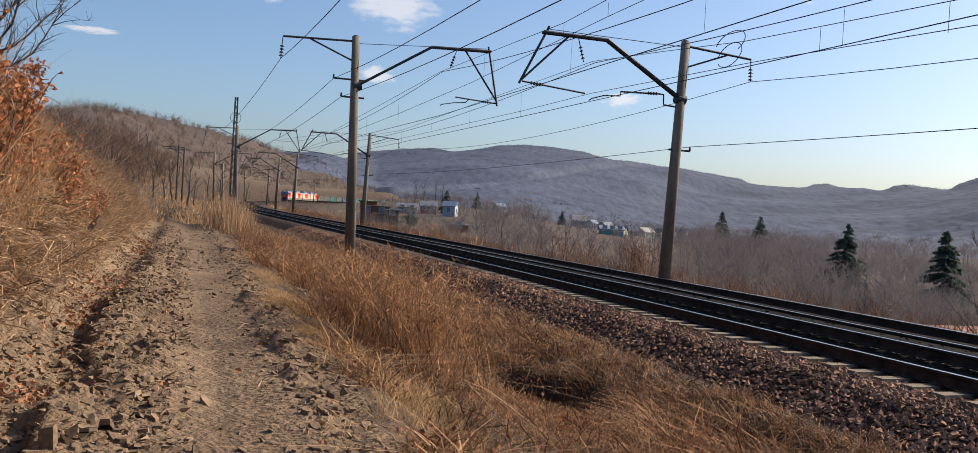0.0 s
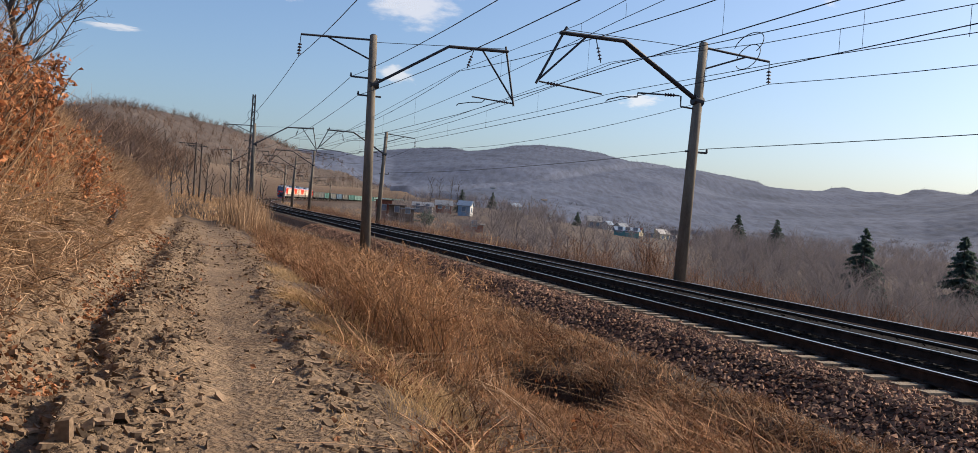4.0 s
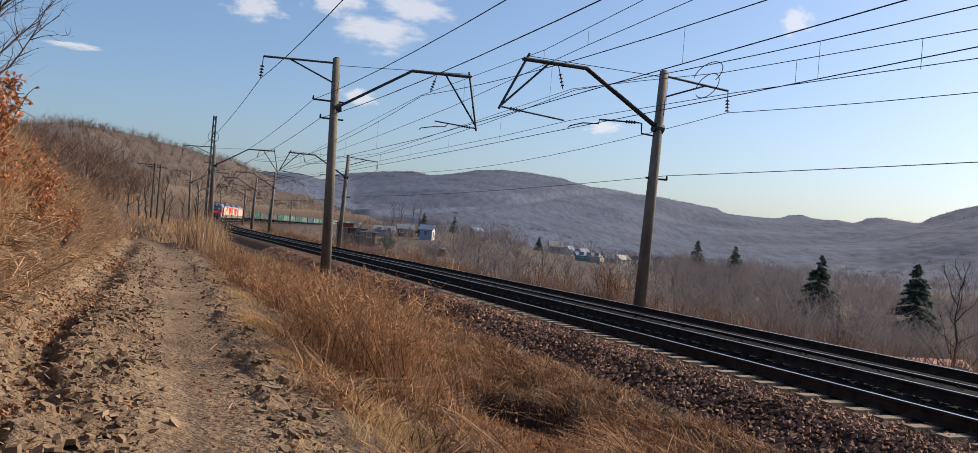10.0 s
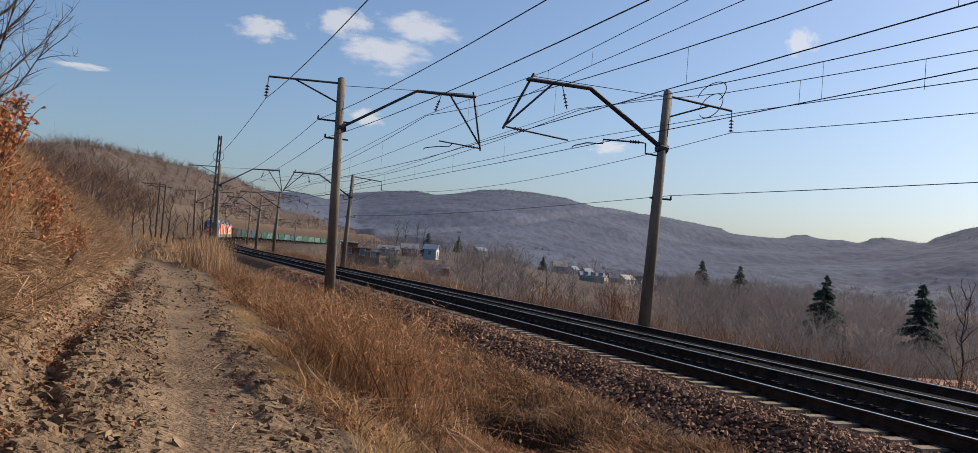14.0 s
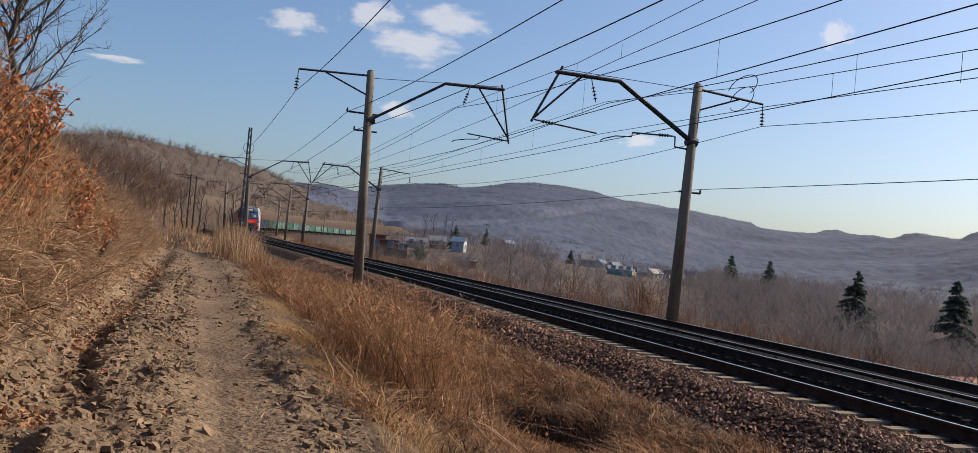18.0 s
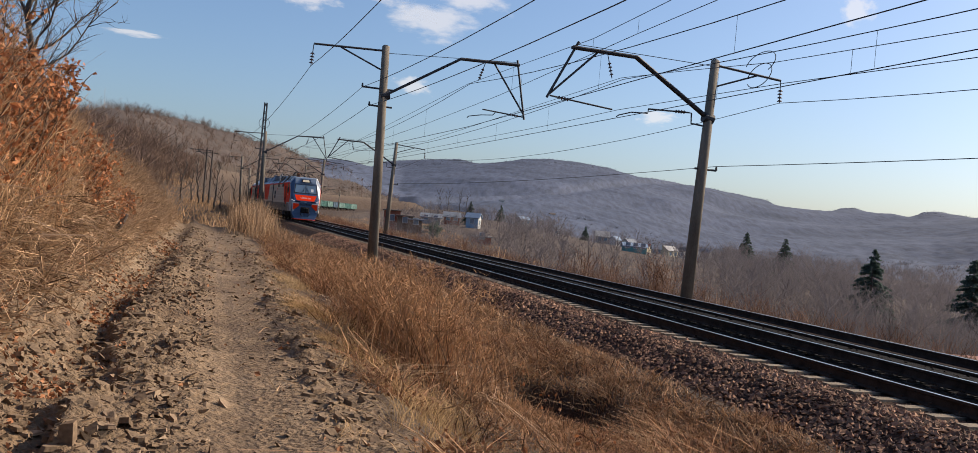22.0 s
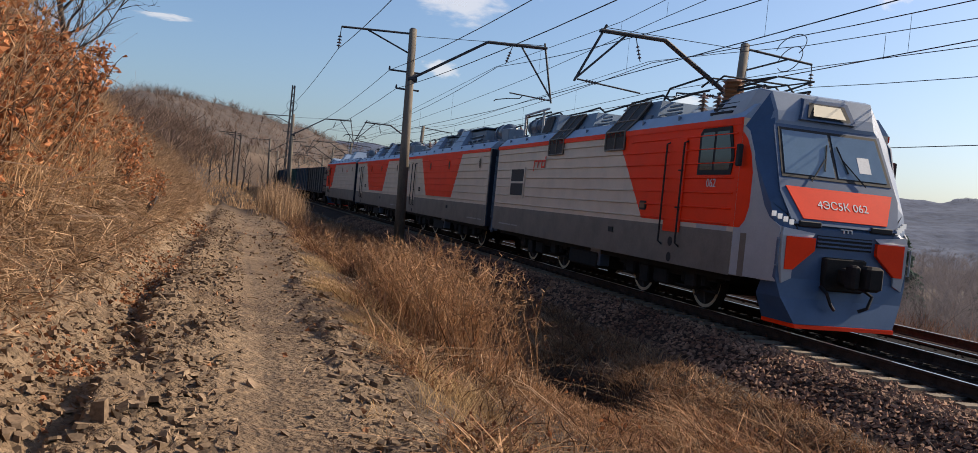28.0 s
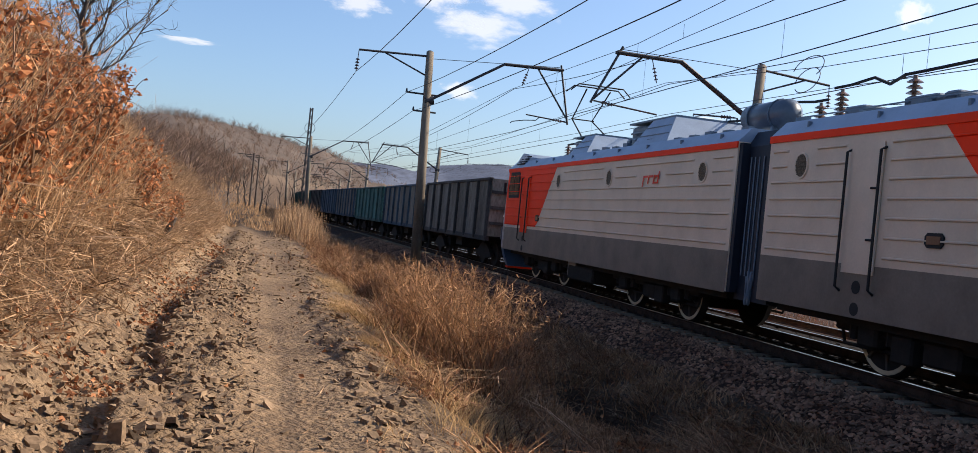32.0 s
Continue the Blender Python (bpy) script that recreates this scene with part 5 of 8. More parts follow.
        Mesh().tube([(0.6, 4.4, 4.9), (0.6, 2.6, 4.8), (0.6, 2.2, 4.4)], 0.025, 6).part("roof_pipe", M_BLACK, e)
    else:
        for y in (-7.0, -2.0, 2.0):
            porthole(y, 3.15, e)
        logo_bars(-4.5, 3.05, e, k=0.8, sd=-1)
        hump(0.6, 3.0, 4.55, e)
        hump(-4.6, -1.4, 4.62, e)
        breaker(-0.5, e)
        tank(-7.1, 1.35, 0.3, 4.42, e, -0.2)
        tank(-5.6, 0.4, 0.24, 4.3, e, 0.4)
    roof_gear(e, ((-7.8, 4.25), (-3.3, 4.1), (-0.2, 4.1), (0.6, 4.1), (3.9, 4.1)) if front else ((-7.9, 4.2), (-5.0, 4.1), (0.2, 4.1)), 3 if front else 4)
    pantograph(5.6 if front else 3.6, e, not front)
    gangway(-8.3, e, -1)
    return e


def booster_section():
    e = empty("locomotive_section", "cabless beige locomotive section with an orange panel and portholes", "locomotive", "locomotive sections")
    ph = [-7.17, -1.78, 1.96, 6.95]
    skip = [(y, 0.4, 2.9, 3.5) for y in ph] + [(-5.5, 0.5, 1.5, 3.5)]
    loco_shell(e, -8.16, 8.16, skip, [(-2.4, 1.77), (2.65, 1.77), (4.05, 3.575), (-4.0, 3.575)])
    for y in ph:
        porthole(y, 3.15, e, mat=M_ORANGE if abs(y) < 3 else None)
    side_door(-5.5, e, M_BEIGE)
    marker_lamp(-4.0, 2.05, e)
    hump(-3.75, -0.9, 4.6, e)
    hump(0.65, 4.6, 4.68, e, cover=0.4)
    breaker(0.0, e)
    tank(6.75, 1.2, 0.31, 4.4, e, 0.55)
    for y, r in ((5.5, 0.26), (5.0, 0.24)):
        Mesh().tube([(-0.4, y, 4.3), (0.5, y, 4.3)], r, 14).part("round_reactor", M_TANK, e, "round grey reactor lying across the roof")
    for y, ln in ((-6.7, 0.5), (-5.2, 0.7), (-4.6, 0.3)):
        Mesh().box(0.3, 1.0, y - ln / 2, y + ln / 2, 3.95, 4.16, bev=0.03).part("roof_cover", M_TANK, e)
    roof_gear(e, ((-7.9, 4.15), (-5.9, 4.1), (5.2, 4.2), (6.0, 4.1), (7.9, 4.1)), 5)
    nb = Mesh()
    nb.box(0.2, 0.9, 7.2, 8.05, 3.95, 4.5, bev=0.03)
    nb.part("roof_radiator", M_HUMP, e, "grey roof box beside the gangway")
    gangway(-8.16, e, -1)
    gangway(8.16, e, 1)
    return e


def wagon_paint(name, c):
    return node_mat(name, [(0.28, tuple(v * 0.35 for v in c)), (0.5, c), (0.72, tuple(min(1, v * 1.5 + 0.02) for v in c))], scale=1.1, stretch=(1, 1, 0.4), rough=0.75,
                    fine=0.3, fine_scale=14, world_space=False)


def gondola(mat, dark):
    e = empty("gondola_wagon", "four-axle open gondola wagon with ribbed steel sides and coal dust", "wagon", "gondola wagons")
    hl, hw, z0, z1 = 6.35, 1.5, 1.2, 3.42
    for sd in (-1, 1):
        s = Mesh()
        s.box(sd * hw - 0.03, sd * hw + 0.03, -hl, hl, z0, z1 - 0.05)
        s.part("side_wall", mat, e)
        for k in range(8):
            y = -hl + 0.08 + k * (2 * hl - 0.16) / 7
            r = Mesh()
            r.prism([(sd * (hw + 0.03), y - 0.1), (sd * (hw + 0.13), y - 0.06), (sd * (hw + 0.13), y + 0.06), (sd * (hw + 0.03), y + 0.1)], z0 - 0.12, z1 - 0.06, "z")
            r.part("side_post", dark, e)
        t = Mesh()
        t.box(sd * hw - 0.06, sd * hw + 0.1, -hl - 0.03, hl + 0.03, z1 - 0.08, z1 + 0.04, bev=0.02)
        t.part("top_rail", dark, e)
        b = Mesh()
        b.box(sd * hw - 0.08, sd * hw + 0.06, -hl, hl, z0 - 0.2, z0, bev=0.02)
        b.part("sill", dark, e)
    for d in (-1, 1):
        w = Mesh()
        w.box(-hw, hw, d * hl - 0.04, d * hl + 0.04, z0, z1)
        ew = w.part("end_wall", mat, e)
        h = Mesh()
        for z in (1.7, 2.3, 2.9):
            h.box(-hw, hw, d * (hl + 0.08) - 0.05, d * (hl + 0.08) + 0.05, z - 0.06, z + 0.06)
        h.part("end_rib", dark, ew)
    f = Mesh()
    f.box(-hw + 0.04, hw - 0.04, -hl + 0.05, hl - 0.05, z0 - 0.05, z0 + 0.9)
    f.part("load", M_UNDER, e, "dark dusty load inside")
    c = Mesh()
    c.box(-0.2, 0.2, -6.9, 6.9, 0.85, 1.15)
    c.box(-1.1, 1.1, -0.6, 0.6, 0.6, 1.0)
    c.part("centre_sill", M_UNDER, e)
    for yc in (-4.33, 4.33):
        m = Mesh()
        m.box(-0.95, 0.95, yc - 0.2, yc + 0.2, 0.45, 0.75)
        for sd in (-1, 1):
            m.prism([(yc - 1.25, 0.4), (yc - 0.9, 0.62), (yc - 0.4, 0.85), (yc + 0.4, 0.85), (yc + 0.9, 0.62), (yc + 1.25, 0.4), (yc + 0.9, 0.36), (yc + 0.4, 0.28), (yc - 0.4, 0.28), (yc - 0.9, 0.36)], sd * 1.0 - 0.07, sd * 1.0 + 0.07, "x")
        b = m.part("bogie", M_UNDER, e)
        for a in (-0.925, 0.925):
            w = Mesh()
            w.tube([(-0.95, 0, 0), (0.95, 0, 0)], 0.08, 8)
            for sd in (-1, 1):
                w.tube([(sd * 0.7, 0, 0), (sd * 0.83, 0, 0)], 0.475, 20)
            ws = w.part("wheelset", M_UNDER, e)
            ws.matrix_basis = Matrix.Translation((0, yc + a, 0.475))
    return e


MOVERS = []


def joint_at(t):
    """Place along the line of the joint behind the leading section."""
    return 29.88 + (12.84 if t < 28 else 12.8) * (28 - t) if t >= 24 else 81.24 + 12.4 * (24 - t)


def build_train():
    MOVERS.append((head_section(True), -8.87, False))
    b1 = booster_section()
    b2 = copy_thing(b1, Matrix())
    MOVERS.append((b1, 8.74, False))
    MOVERS.append((b2, 26.22, False))
    MOVERS.append((head_section(False), 34.96 + 8.87, True))
    start = 34.96 + 17.9 + 0.4
    M_W = [wagon_paint("wagon_grey", (0.13, 0.12, 0.1)), wagon_paint("wagon_green", (0.045, 0.13, 0.11)), wagon_paint("wagon_steel_blue", (0.06, 0.1, 0.14)), wagon_paint("wagon_pale_green", (0.13, 0.22, 0.19))]
    M_D = [wagon_paint("wagon_post_black", (0.03, 0.03, 0.03)), wagon_paint("wagon_post_green", (0.03, 0.075, 0.065)), wagon_paint("wagon_post_blue", (0.03, 0.055, 0.08))]
    proto = [gondola(M_W[0], M_D[0]), gondola(M_W[0], M_D[2]), gondola(M_W[1], M_D[1]), gondola(M_W[2], M_D[2]), gondola(M_W[3], M_D[1])]
    order = [0, 1, 2, 1, 3, 0, 2, 4, 4, 2, 4, 3, 4, 2, 4, 4, 2, 4, 3, 4, 2, 4]
    seen = set()
    for i, k in enumerate(order):
        if k in seen:
            w = copy_thing(proto[k], Matrix())
        else:
            w = proto[k]
            seen.add(k)
        MOVERS.append((w, start + 6.96 + 13.92 * i, False))


build_train()


# ---- plants ----
def plant_mat(name, stops, scale=0.7, spread=0.5, rough=0.85, trans=0.35):
    m = node_mat(name, stops, scale=scale, spread=spread, rough=rough, spec=0.15)
    n, lk = m.node_tree.nodes, m.node_tree.links
    b = n["Principled BSDF"]
    t = n.new("ShaderNodeBsdfTranslucent")
    lk.new(b.inputs["Base Color"].links[0].from_socket, t.inputs["Color"])
    mx = n.new("ShaderNodeMixShader")
    mx.inputs[0].default_value = trans
    lk.new(b.outputs[0], mx.inputs[1]), lk.new(t.outputs[0], mx.inputs[2])
    lk.new(mx.outputs[0], n["Material Output"].inputs["Surface"])
    return m


M_STRAW = plant_mat("straw", [(0.3, (0.34, 0.21, 0.098)), (0.55, (0.5, 0.33, 0.165)), (0.75, (0.64, 0.46, 0.255))], trans=0.25)
M_MATTED = plant_mat("matted_grass", [(0.3, (0.2, 0.102, 0.052)), (0.5, (0.345, 0.192, 0.101)), (0.72, (0.49, 0.305, 0.17))], scale=1.1, spread=0.6, trans=0.22)
M_WEED = plant_mat("brown_weed", [(0.3, (0.115, 0.053, 0.029)), (0.55, (0.225, 0.112, 0.06)), (0.75, (0.34, 0.187, 0.104))], spread=0.65, trans=0.2)
M_STEM = plant_mat("dry_stem", [(0.3, (0.255, 0.157, 0.092)), (0.55, (0.4, 0.265, 0.16)), (0.75, (0.545, 0.395, 0.255))], spread=0.55, trans=0.22)
M_BRUSH = plant_mat("tan_brush", [(0.3, (0.31, 0.184, 0.098)), (0.55, (0.48, 0.305, 0.17)), (0.75, (0.62, 0.435, 0.265))], scale=1.0, spread=0.5, trans=0.4)
M_ROOT = plant_mat("dark_root", [(0.3, (0.075, 0.04, 0.023)), (0.55, (0.16, 0.092, 0.054)), (0.75, (0.28, 0.172, 0.102))], spread=0.65, trans=0.1)
M_TWIG = plant_mat("bare_twig", [(0.3, (0.13, 0.082, 0.055)), (0.6, (0.24, 0.158, 0.108))], trans=0.15)
M_THICK = plant_mat("thicket_twig", [(0.3, (0.12, 0.061, 0.038)), (0.6, (0.23, 0.132, 0.086))], spread=0.6, trans=0.15)
M_BARK = node_mat("grey_bark", [(0.3, (0.05, 0.04, 0.034)), (0.6, (0.11, 0.092, 0.08))], scale=3, fine=0.3)
M_WOODS = plant_mat("bare_woods", [(0.3, (0.11, 0.073, 0.055)), (0.6, (0.185, 0.126, 0.096))], scale=0.03)
M_VALLEY = plant_mat("grey_valley_woods", [(0.3, (0.115, 0.1, 0.102)), (0.6, (0.195, 0.171, 0.172))], scale=0.03, spread=0.3)
# blue-grey of the distance haze is mixed into this woods colour
M_FARWOODS = plant_mat("far_woods_haze_blue", [(0.3, (0.085, 0.09, 0.108)), (0.6, (0.125, 0.129, 0.148))], scale=0.01, spread=0.12, trans=0.0)
M_LEAF = plant_mat("dead_oak_leaf", [(0.3, (0.22, 0.072, 0.03)), (0.5, (0.39, 0.155, 0.068)), (0.7, (0.55, 0.3, 0.15))], scale=7, spread=0.6, trans=0.35)
M_NEEDLE = plant_mat("spruce_needles", [(0.3, (0.06, 0.09, 0.072)), (0.6, (0.095, 0.13, 0.105))], scale=1.5, spread=0.4, trans=0.5)
M_ROCK = node_mat("clod", [(0.3, (0.13, 0.085, 0.051)), (0.6, (0.215, 0.147, 0.092)), (0.8, (0.3, 0.22, 0.145))], scale=3, fine=0.25, fine_scale=30, spread=0.35, bump=0.4, bump_scale=25)
M_WITHER = plant_mat("withered_leaf", [(0.3, (0.13, 0.055, 0.03)), (0.5, (0.24, 0.112, 0.058)), (0.7, (0.36, 0.19, 0.1))], scale=1.2, spread=0.55, trans=0.2)
M_LITTER = plant_mat("leaf_litter", [(0.3, (0.16, 0.062, 0.03)), (0.5, (0.28, 0.125, 0.062)), (0.7, (0.42, 0.23, 0.125))], scale=3, spread=0.6, trans=0.15)
RNG = np.random.default_rng(7)


def ribbons(base, tip, width, bend=0.15, mid_w=0.7, short=False):
    """Thin bent blades from base to tip points (N, 3): vertices and faces."""
    n = len(base)
    d = tip - base
    ln = np.linalg.norm(d, axis=1, keepdims=True) + 1e-9
    a = RNG.normal(size=(n, 3))
    side = np.cross(d / ln, a)
    side /= np.linalg.norm(side, axis=1, keepdims=True) + 1e-9
    w = np.asarray(width).reshape(-1, 1) * 0.5 * np.ones((n, 1))
    if short:
        v = np.stack([base - side * w, base + side * w, tip + side * w * 0.4, tip - side * w * 0.4], 1).reshape(-1, 3)
        return v, np.arange(n * 4).reshape(-1, 4)
    off = RNG.normal(size=(n, 3)) * ln * bend * 0.5
    mid = (base + tip) / 2 + off
    v = np.stack([base - side * w, base + side * w, mid - side * w * mid_w, mid + side * w * mid_w, tip - side * w * 0.25, tip + side * w * 0.25], 1).reshape(-1, 3)
    k = np.arange(n)[:, None] * 6
    f = np.concatenate([k + np.array([[0, 1, 3, 2]]), k + np.array([[2, 3, 5, 4]])], 0)
    return v, f


class Stuff:
    def __init__(self):
        self.v, self.f, self.n = [], [], 0

    def add(self, v, f):
        self.v.append(v)
        self.f.append(f + self.n)
        self.n += len(v)

    def mesh(self, name, mat):
        me = bpy.data.meshes.new(name)
        v = np.concatenate(self.v)
        f = np.concatenate(self.f)
        me.vertices.add(len(v))
        me.vertices.foreach_set("co", v.astype(np.float32).ravel())
        k = f.shape[1]
        me.loops.add(f.size)
        me.loops.foreach_set("vertex_index", f.astype(np.int32).ravel())
        me.polygons.add(len(f))
        me.polygons.foreach_set("loop_start", np.arange(0, f.size, k, dtype=np.int32))
        me.polygons.foreach_set("loop_total", np.full(len(f), k, dtype=np.int32))
        me.materials.append(mat)
        me.update(calc_edges=True)
        if k == 3:
            me.shade_flat()
        return me

    def stuff(self, name, mat, label, category):
        return tagged(new(name, self.mesh(name, mat)), label, category, kind="stuff")

    def part(self, name, mat, parent, label=""):
        ob = new(name, self.mesh(name, mat))
        ob.parent = parent
        return tagged(ob, label)


def on_line(s, l):
    """World x, y for arrays of s and l."""
    x, y, p = np.interp(s, LINE_S, LINE_X), np.interp(s, LINE_S, LINE_Y), np.interp(s, LINE_S, LINE_P)
    return x + l * np.cos(p), y + l * np.sin(p)


def tufts(st, s, l, h, blades, spread, width, lean=0.35, up=1.0, droop=None, short=False):
    """Grass tufts at arrays s, l with heights h."""
    x, y = on_line(s, l)
    z = ground_z(x, y)
    b = np.repeat(np.stack([x, y, z], 1), blades, 0)
    hh = np.repeat(h, blades) * RNG.uniform(0.45, 1.1, len(b))
    b[:, :2] += RNG.normal(size=(len(b), 2)) * np.repeat(spread, blades)[:, None] if np.ndim(spread) else RNG.normal(size=(len(b), 2)) * spread
    t = b.copy()
    t[:, :2] += RNG.normal(size=(len(b), 2)) * (hh * lean)[:, None]
    if droop is not None:
        t[:, 0] += droop[0] * hh
        t[:, 1] += droop[1] * hh
    t[:, 2] += hh * up
    b[:, 2] -= 0.03
    v, f = ribbons(b, t, RNG.uniform(0.6, 1.4, len(b)) * width, short=short)
    st.add(v, f)
    return b, t


def arcs(st, base, h, lean, width, seg=3, taper=0.7):
    """Curved stems: rise by h, bend over by the vectors lean (N, 2); returns points along them."""
    n = len(base)
    a = RNG.uniform(0, 6.28, n)
    side = np.stack([np.cos(a), np.sin(a), np.zeros(n)], 1) * (np.asarray(width) * np.ones(n) * 0.5)[:, None]
    wob = RNG.normal(size=(n, 2)) * 0.06
    rows, mids = [], []
    for k in range(seg + 1):
        u = k / seg
        c = base.copy()
        c[:, :2] += lean * (h * u ** 1.8)[:, None] + wob * (h * math.sin(u * 6))[:, None]
        c[:, 2] += h * (u - 0.22 * u * u * np.hypot(lean[:, 0], lean[:, 1]))
        w = 1 - taper * u
        rows += [c - side * w, c + side * w]
        mids.append(c)
    v = np.stack(rows, 1).reshape(-1, 3)
    m = 2 * (seg + 1)
    i = np.arange(n)[:, None] * m
    st.add(v, np.concatenate([i + np.array([[2 * k, 2 * k + 1, 2 * k + 3, 2 * k + 2]]) for k in range(seg)], 0))
    return np.stack(mids, 1)


def along_arcs(mids, n, lo=0.3, hi=1.0):
    """n places picked along stems."""
    k = RNG.integers(0, len(mids), n)
    q = RNG.uniform(lo, hi, n) * (mids.shape[1] - 1)
    j = np.minimum(q.astype(int), mids.shape[1] - 2)
    f = (q - j)[:, None]
    return mids[k, j] * (1 - f) + mids[k, j + 1] * f


def grounded(s, l, sink=0.03):
    x, y = on_line(s, l)
    return np.stack([x, y, ground_z(x, y) - sink], 1)


def build_weeds():
    # ditch: low tangle, arching stems in clumps, twigs and curled leaves
    n = 21000
    s = 3 + 62 * RNG.random(n) ** 1.7
    l = RNG.uniform(-7.9, -3.1, n)
    hole = ((s - HOLE[0]) / 1.8) ** 2 + ((l - HOLE[1]) / 0.85) ** 2 < 1
    keep = ~hole & ((l < -3.9 - 0.4 * vnoise(s, l, 6, 3)) | (RNG.random(n) < 0.45)) & (vnoise(s, l, 0.9, 31) > -0.3 + 0.25 * RNG.random(n))
    s, l = s[keep], l[keep]
    b = grounded(s, l)
    low = Stuff()
    d = RNG.normal(size=(len(s), 3)) * np.array([0.17, 0.17, 0.1]) + np.array([0, 0, 0.1])
    low.add(*ribbons(b, b + d, RNG.uniform(0.008, 0.022, len(s)), 0.5))
    cs, cl = 5 + 50 * RNG.random(9000) ** 1.5, RNG.uniform(-4.6, -3.0, 9000)
    b = grounded(cs, cl)
    low.add(*ribbons(b, b + RNG.normal(size=b.shape) * np.array([0.14, 0.14, 0.1]) + np.array([0, 0, 0.12]), RNG.uniform(0.008, 0.02, 9000), 0.5))
    # clumps, bent over and matted together
    nc = 3400
    cs = 3 + 75 * RNG.random(nc) ** 1.6
    cl = np.where(RNG.random(nc) < 0.25, RNG.uniform(-5.0, -3.3, nc), RNG.uniform(-8.35, -3.3, nc))
    cl = np.where((cl < -7.9) & (vnoise(cs, cl, 2.0, 36) < 0.1), cl + 0.7, cl)
    sight = ((cs - HOLE[0] + 0.8) / 3.2) ** 2 + ((cl - HOLE[1] + 0.55) / 1.25) ** 2
    ok = (((cs - HOLE[0]) / 2.1) ** 2 + ((cl - HOLE[1]) / 1.15) ** 2 > 1) & (vnoise(cs, cl, 1.3, 33) > -0.25) & ((cl < -3.9) | (RNG.random(nc) < 0.6))
    cs, cl, sight = cs[ok], cl[ok], sight[ok]
    nc = len(cs)
    hgt = (0.24 + 0.46 * np.clip(0.5 + 0.9 * vnoise(cs, cl, 2.6, 34), 0, 1.3)) * RNG.uniform(0.6, 1.3, nc) * np.interp(cl, [-7.4, -5.6, -4.2, -3.3], [1.2, 1.0, 0.85, 0.6])
    hgt *= np.where(sight < 1, 0.4, 1) * np.interp(cs, [5, 9], [0.6, 1])
    dirn = np.stack([-0.3 + 0.9 * RNG.normal(size=nc), -0.2 + 0.9 * RNG.normal(size=nc)], 1)
    per = RNG.integers(8, 24, nc)
    idx = np.repeat(np.arange(nc), per)
    b = grounded(cs[idx] + RNG.normal(size=len(idx)) * 0.13, cl[idx] + RNG.normal(size=len(idx)) * 0.13)
    h = hgt[idx] * RNG.uniform(0.35, 1.2, len(idx))
    lean = dirn[idx] + RNG.normal(size=(len(idx), 2)) * 0.75
    hue = np.clip(RNG.random(nc) + 0.35 * vnoise(cs, cl, 1.9, 37) + 0.22 * sstep(-5.2, -4.2, cl), 0, 1)[idx]
    st, pl, mt = Stuff(), Stuff(), Stuff()
    m1 = None
    for tgt, k, cnt in ((st, hue < 0.5, 9000), (mt, (hue >= 0.5) & (hue < 0.86), 6000), (pl, hue >= 0.86, 3000)):
        mm = arcs(tgt, b[k], h[k], lean[k], RNG.uniform(0.012, 0.028, k.sum()))
        m1 = mm if m1 is None else m1
        p = along_arcs(mm, cnt)
        tgt.add(*ribbons(p, p + RNG.normal(size=(cnt, 3)) * np.array([0.08, 0.08, 0.05]) + np.array([-0.02, 0, 0.02]), 0.008, 0.3))
    ne = 850
    es, el = 5 + 24 * RNG.random(ne) ** 1.2, RNG.uniform(-5.3, -2.85, ne)
    ok = ((es - HOLE[0]) / 1.7) ** 2 + ((el - HOLE[1]) / 0.8) ** 2 > 1
    es, el = es[ok], el[ok]
    idx = np.repeat(np.arange(len(es)), 26)
    b = grounded(es[idx] + RNG.normal(size=len(idx)) * 0.17, el[idx] + RNG.normal(size=len(idx)) * 0.12)
    dirn = RNG.normal(size=(len(es), 2)) * 0.8 + np.array([-0.3, -0.2])
    h = RNG.uniform(0.14, 0.42, len(idx)) * np.interp(el, [-4.4, -3.3], [1, 0.6])[idx]
    arc_w = RNG.uniform(0.01, 0.024, len(idx))
    kind = RNG.random(len(es))[idx] + 0.25 * RNG.normal(size=len(idx))
    for tgt, k in ((mt, kind < 0.55), (st, (kind >= 0.55) & (kind < 0.8)), (pl, kind >= 0.8)):
        arcs(tgt, b[k], h[k], dirn[idx][k] + RNG.normal(size=(k.sum(), 2)) * 0.6, arc_w[k])
    mt.stuff("matted_grass", M_MATTED, "orange-brown dead grass matted over the ditch side", "grass")
    low.stuff("low_tangle", M_ROOT, "low brown tangle of dead weeds on the ditch floor", "weeds")
    st.stuff("dry_weeds", M_WEED, "reddish brown dead weeds arching over the ditch beside the track", "weeds")
    pl.stuff("pale_stems", M_STEM, "pale dry weed stems among the brown ones", "weeds")
    # curled leaves sit in clumps on some of the plants
    lf = Stuff()
    p = along_arcs(m1[::2], 26000, 0.15)
    lf.add(*leaves_at(p + RNG.normal(size=p.shape) * 0.03, 0.042))
    p = grounded(*[v[RNG.integers(0, len(s), 7000)] + RNG.normal(size=7000) * 0.1 for v in (s, l)], -0.05)
    lf.add(*leaves_at(p, 0.04))
    lf.stuff("withered_leaves", M_WITHER, "small curled brown leaves on the dead weeds", "leaves")
    # short trampled grass round the hole
    n = 9000
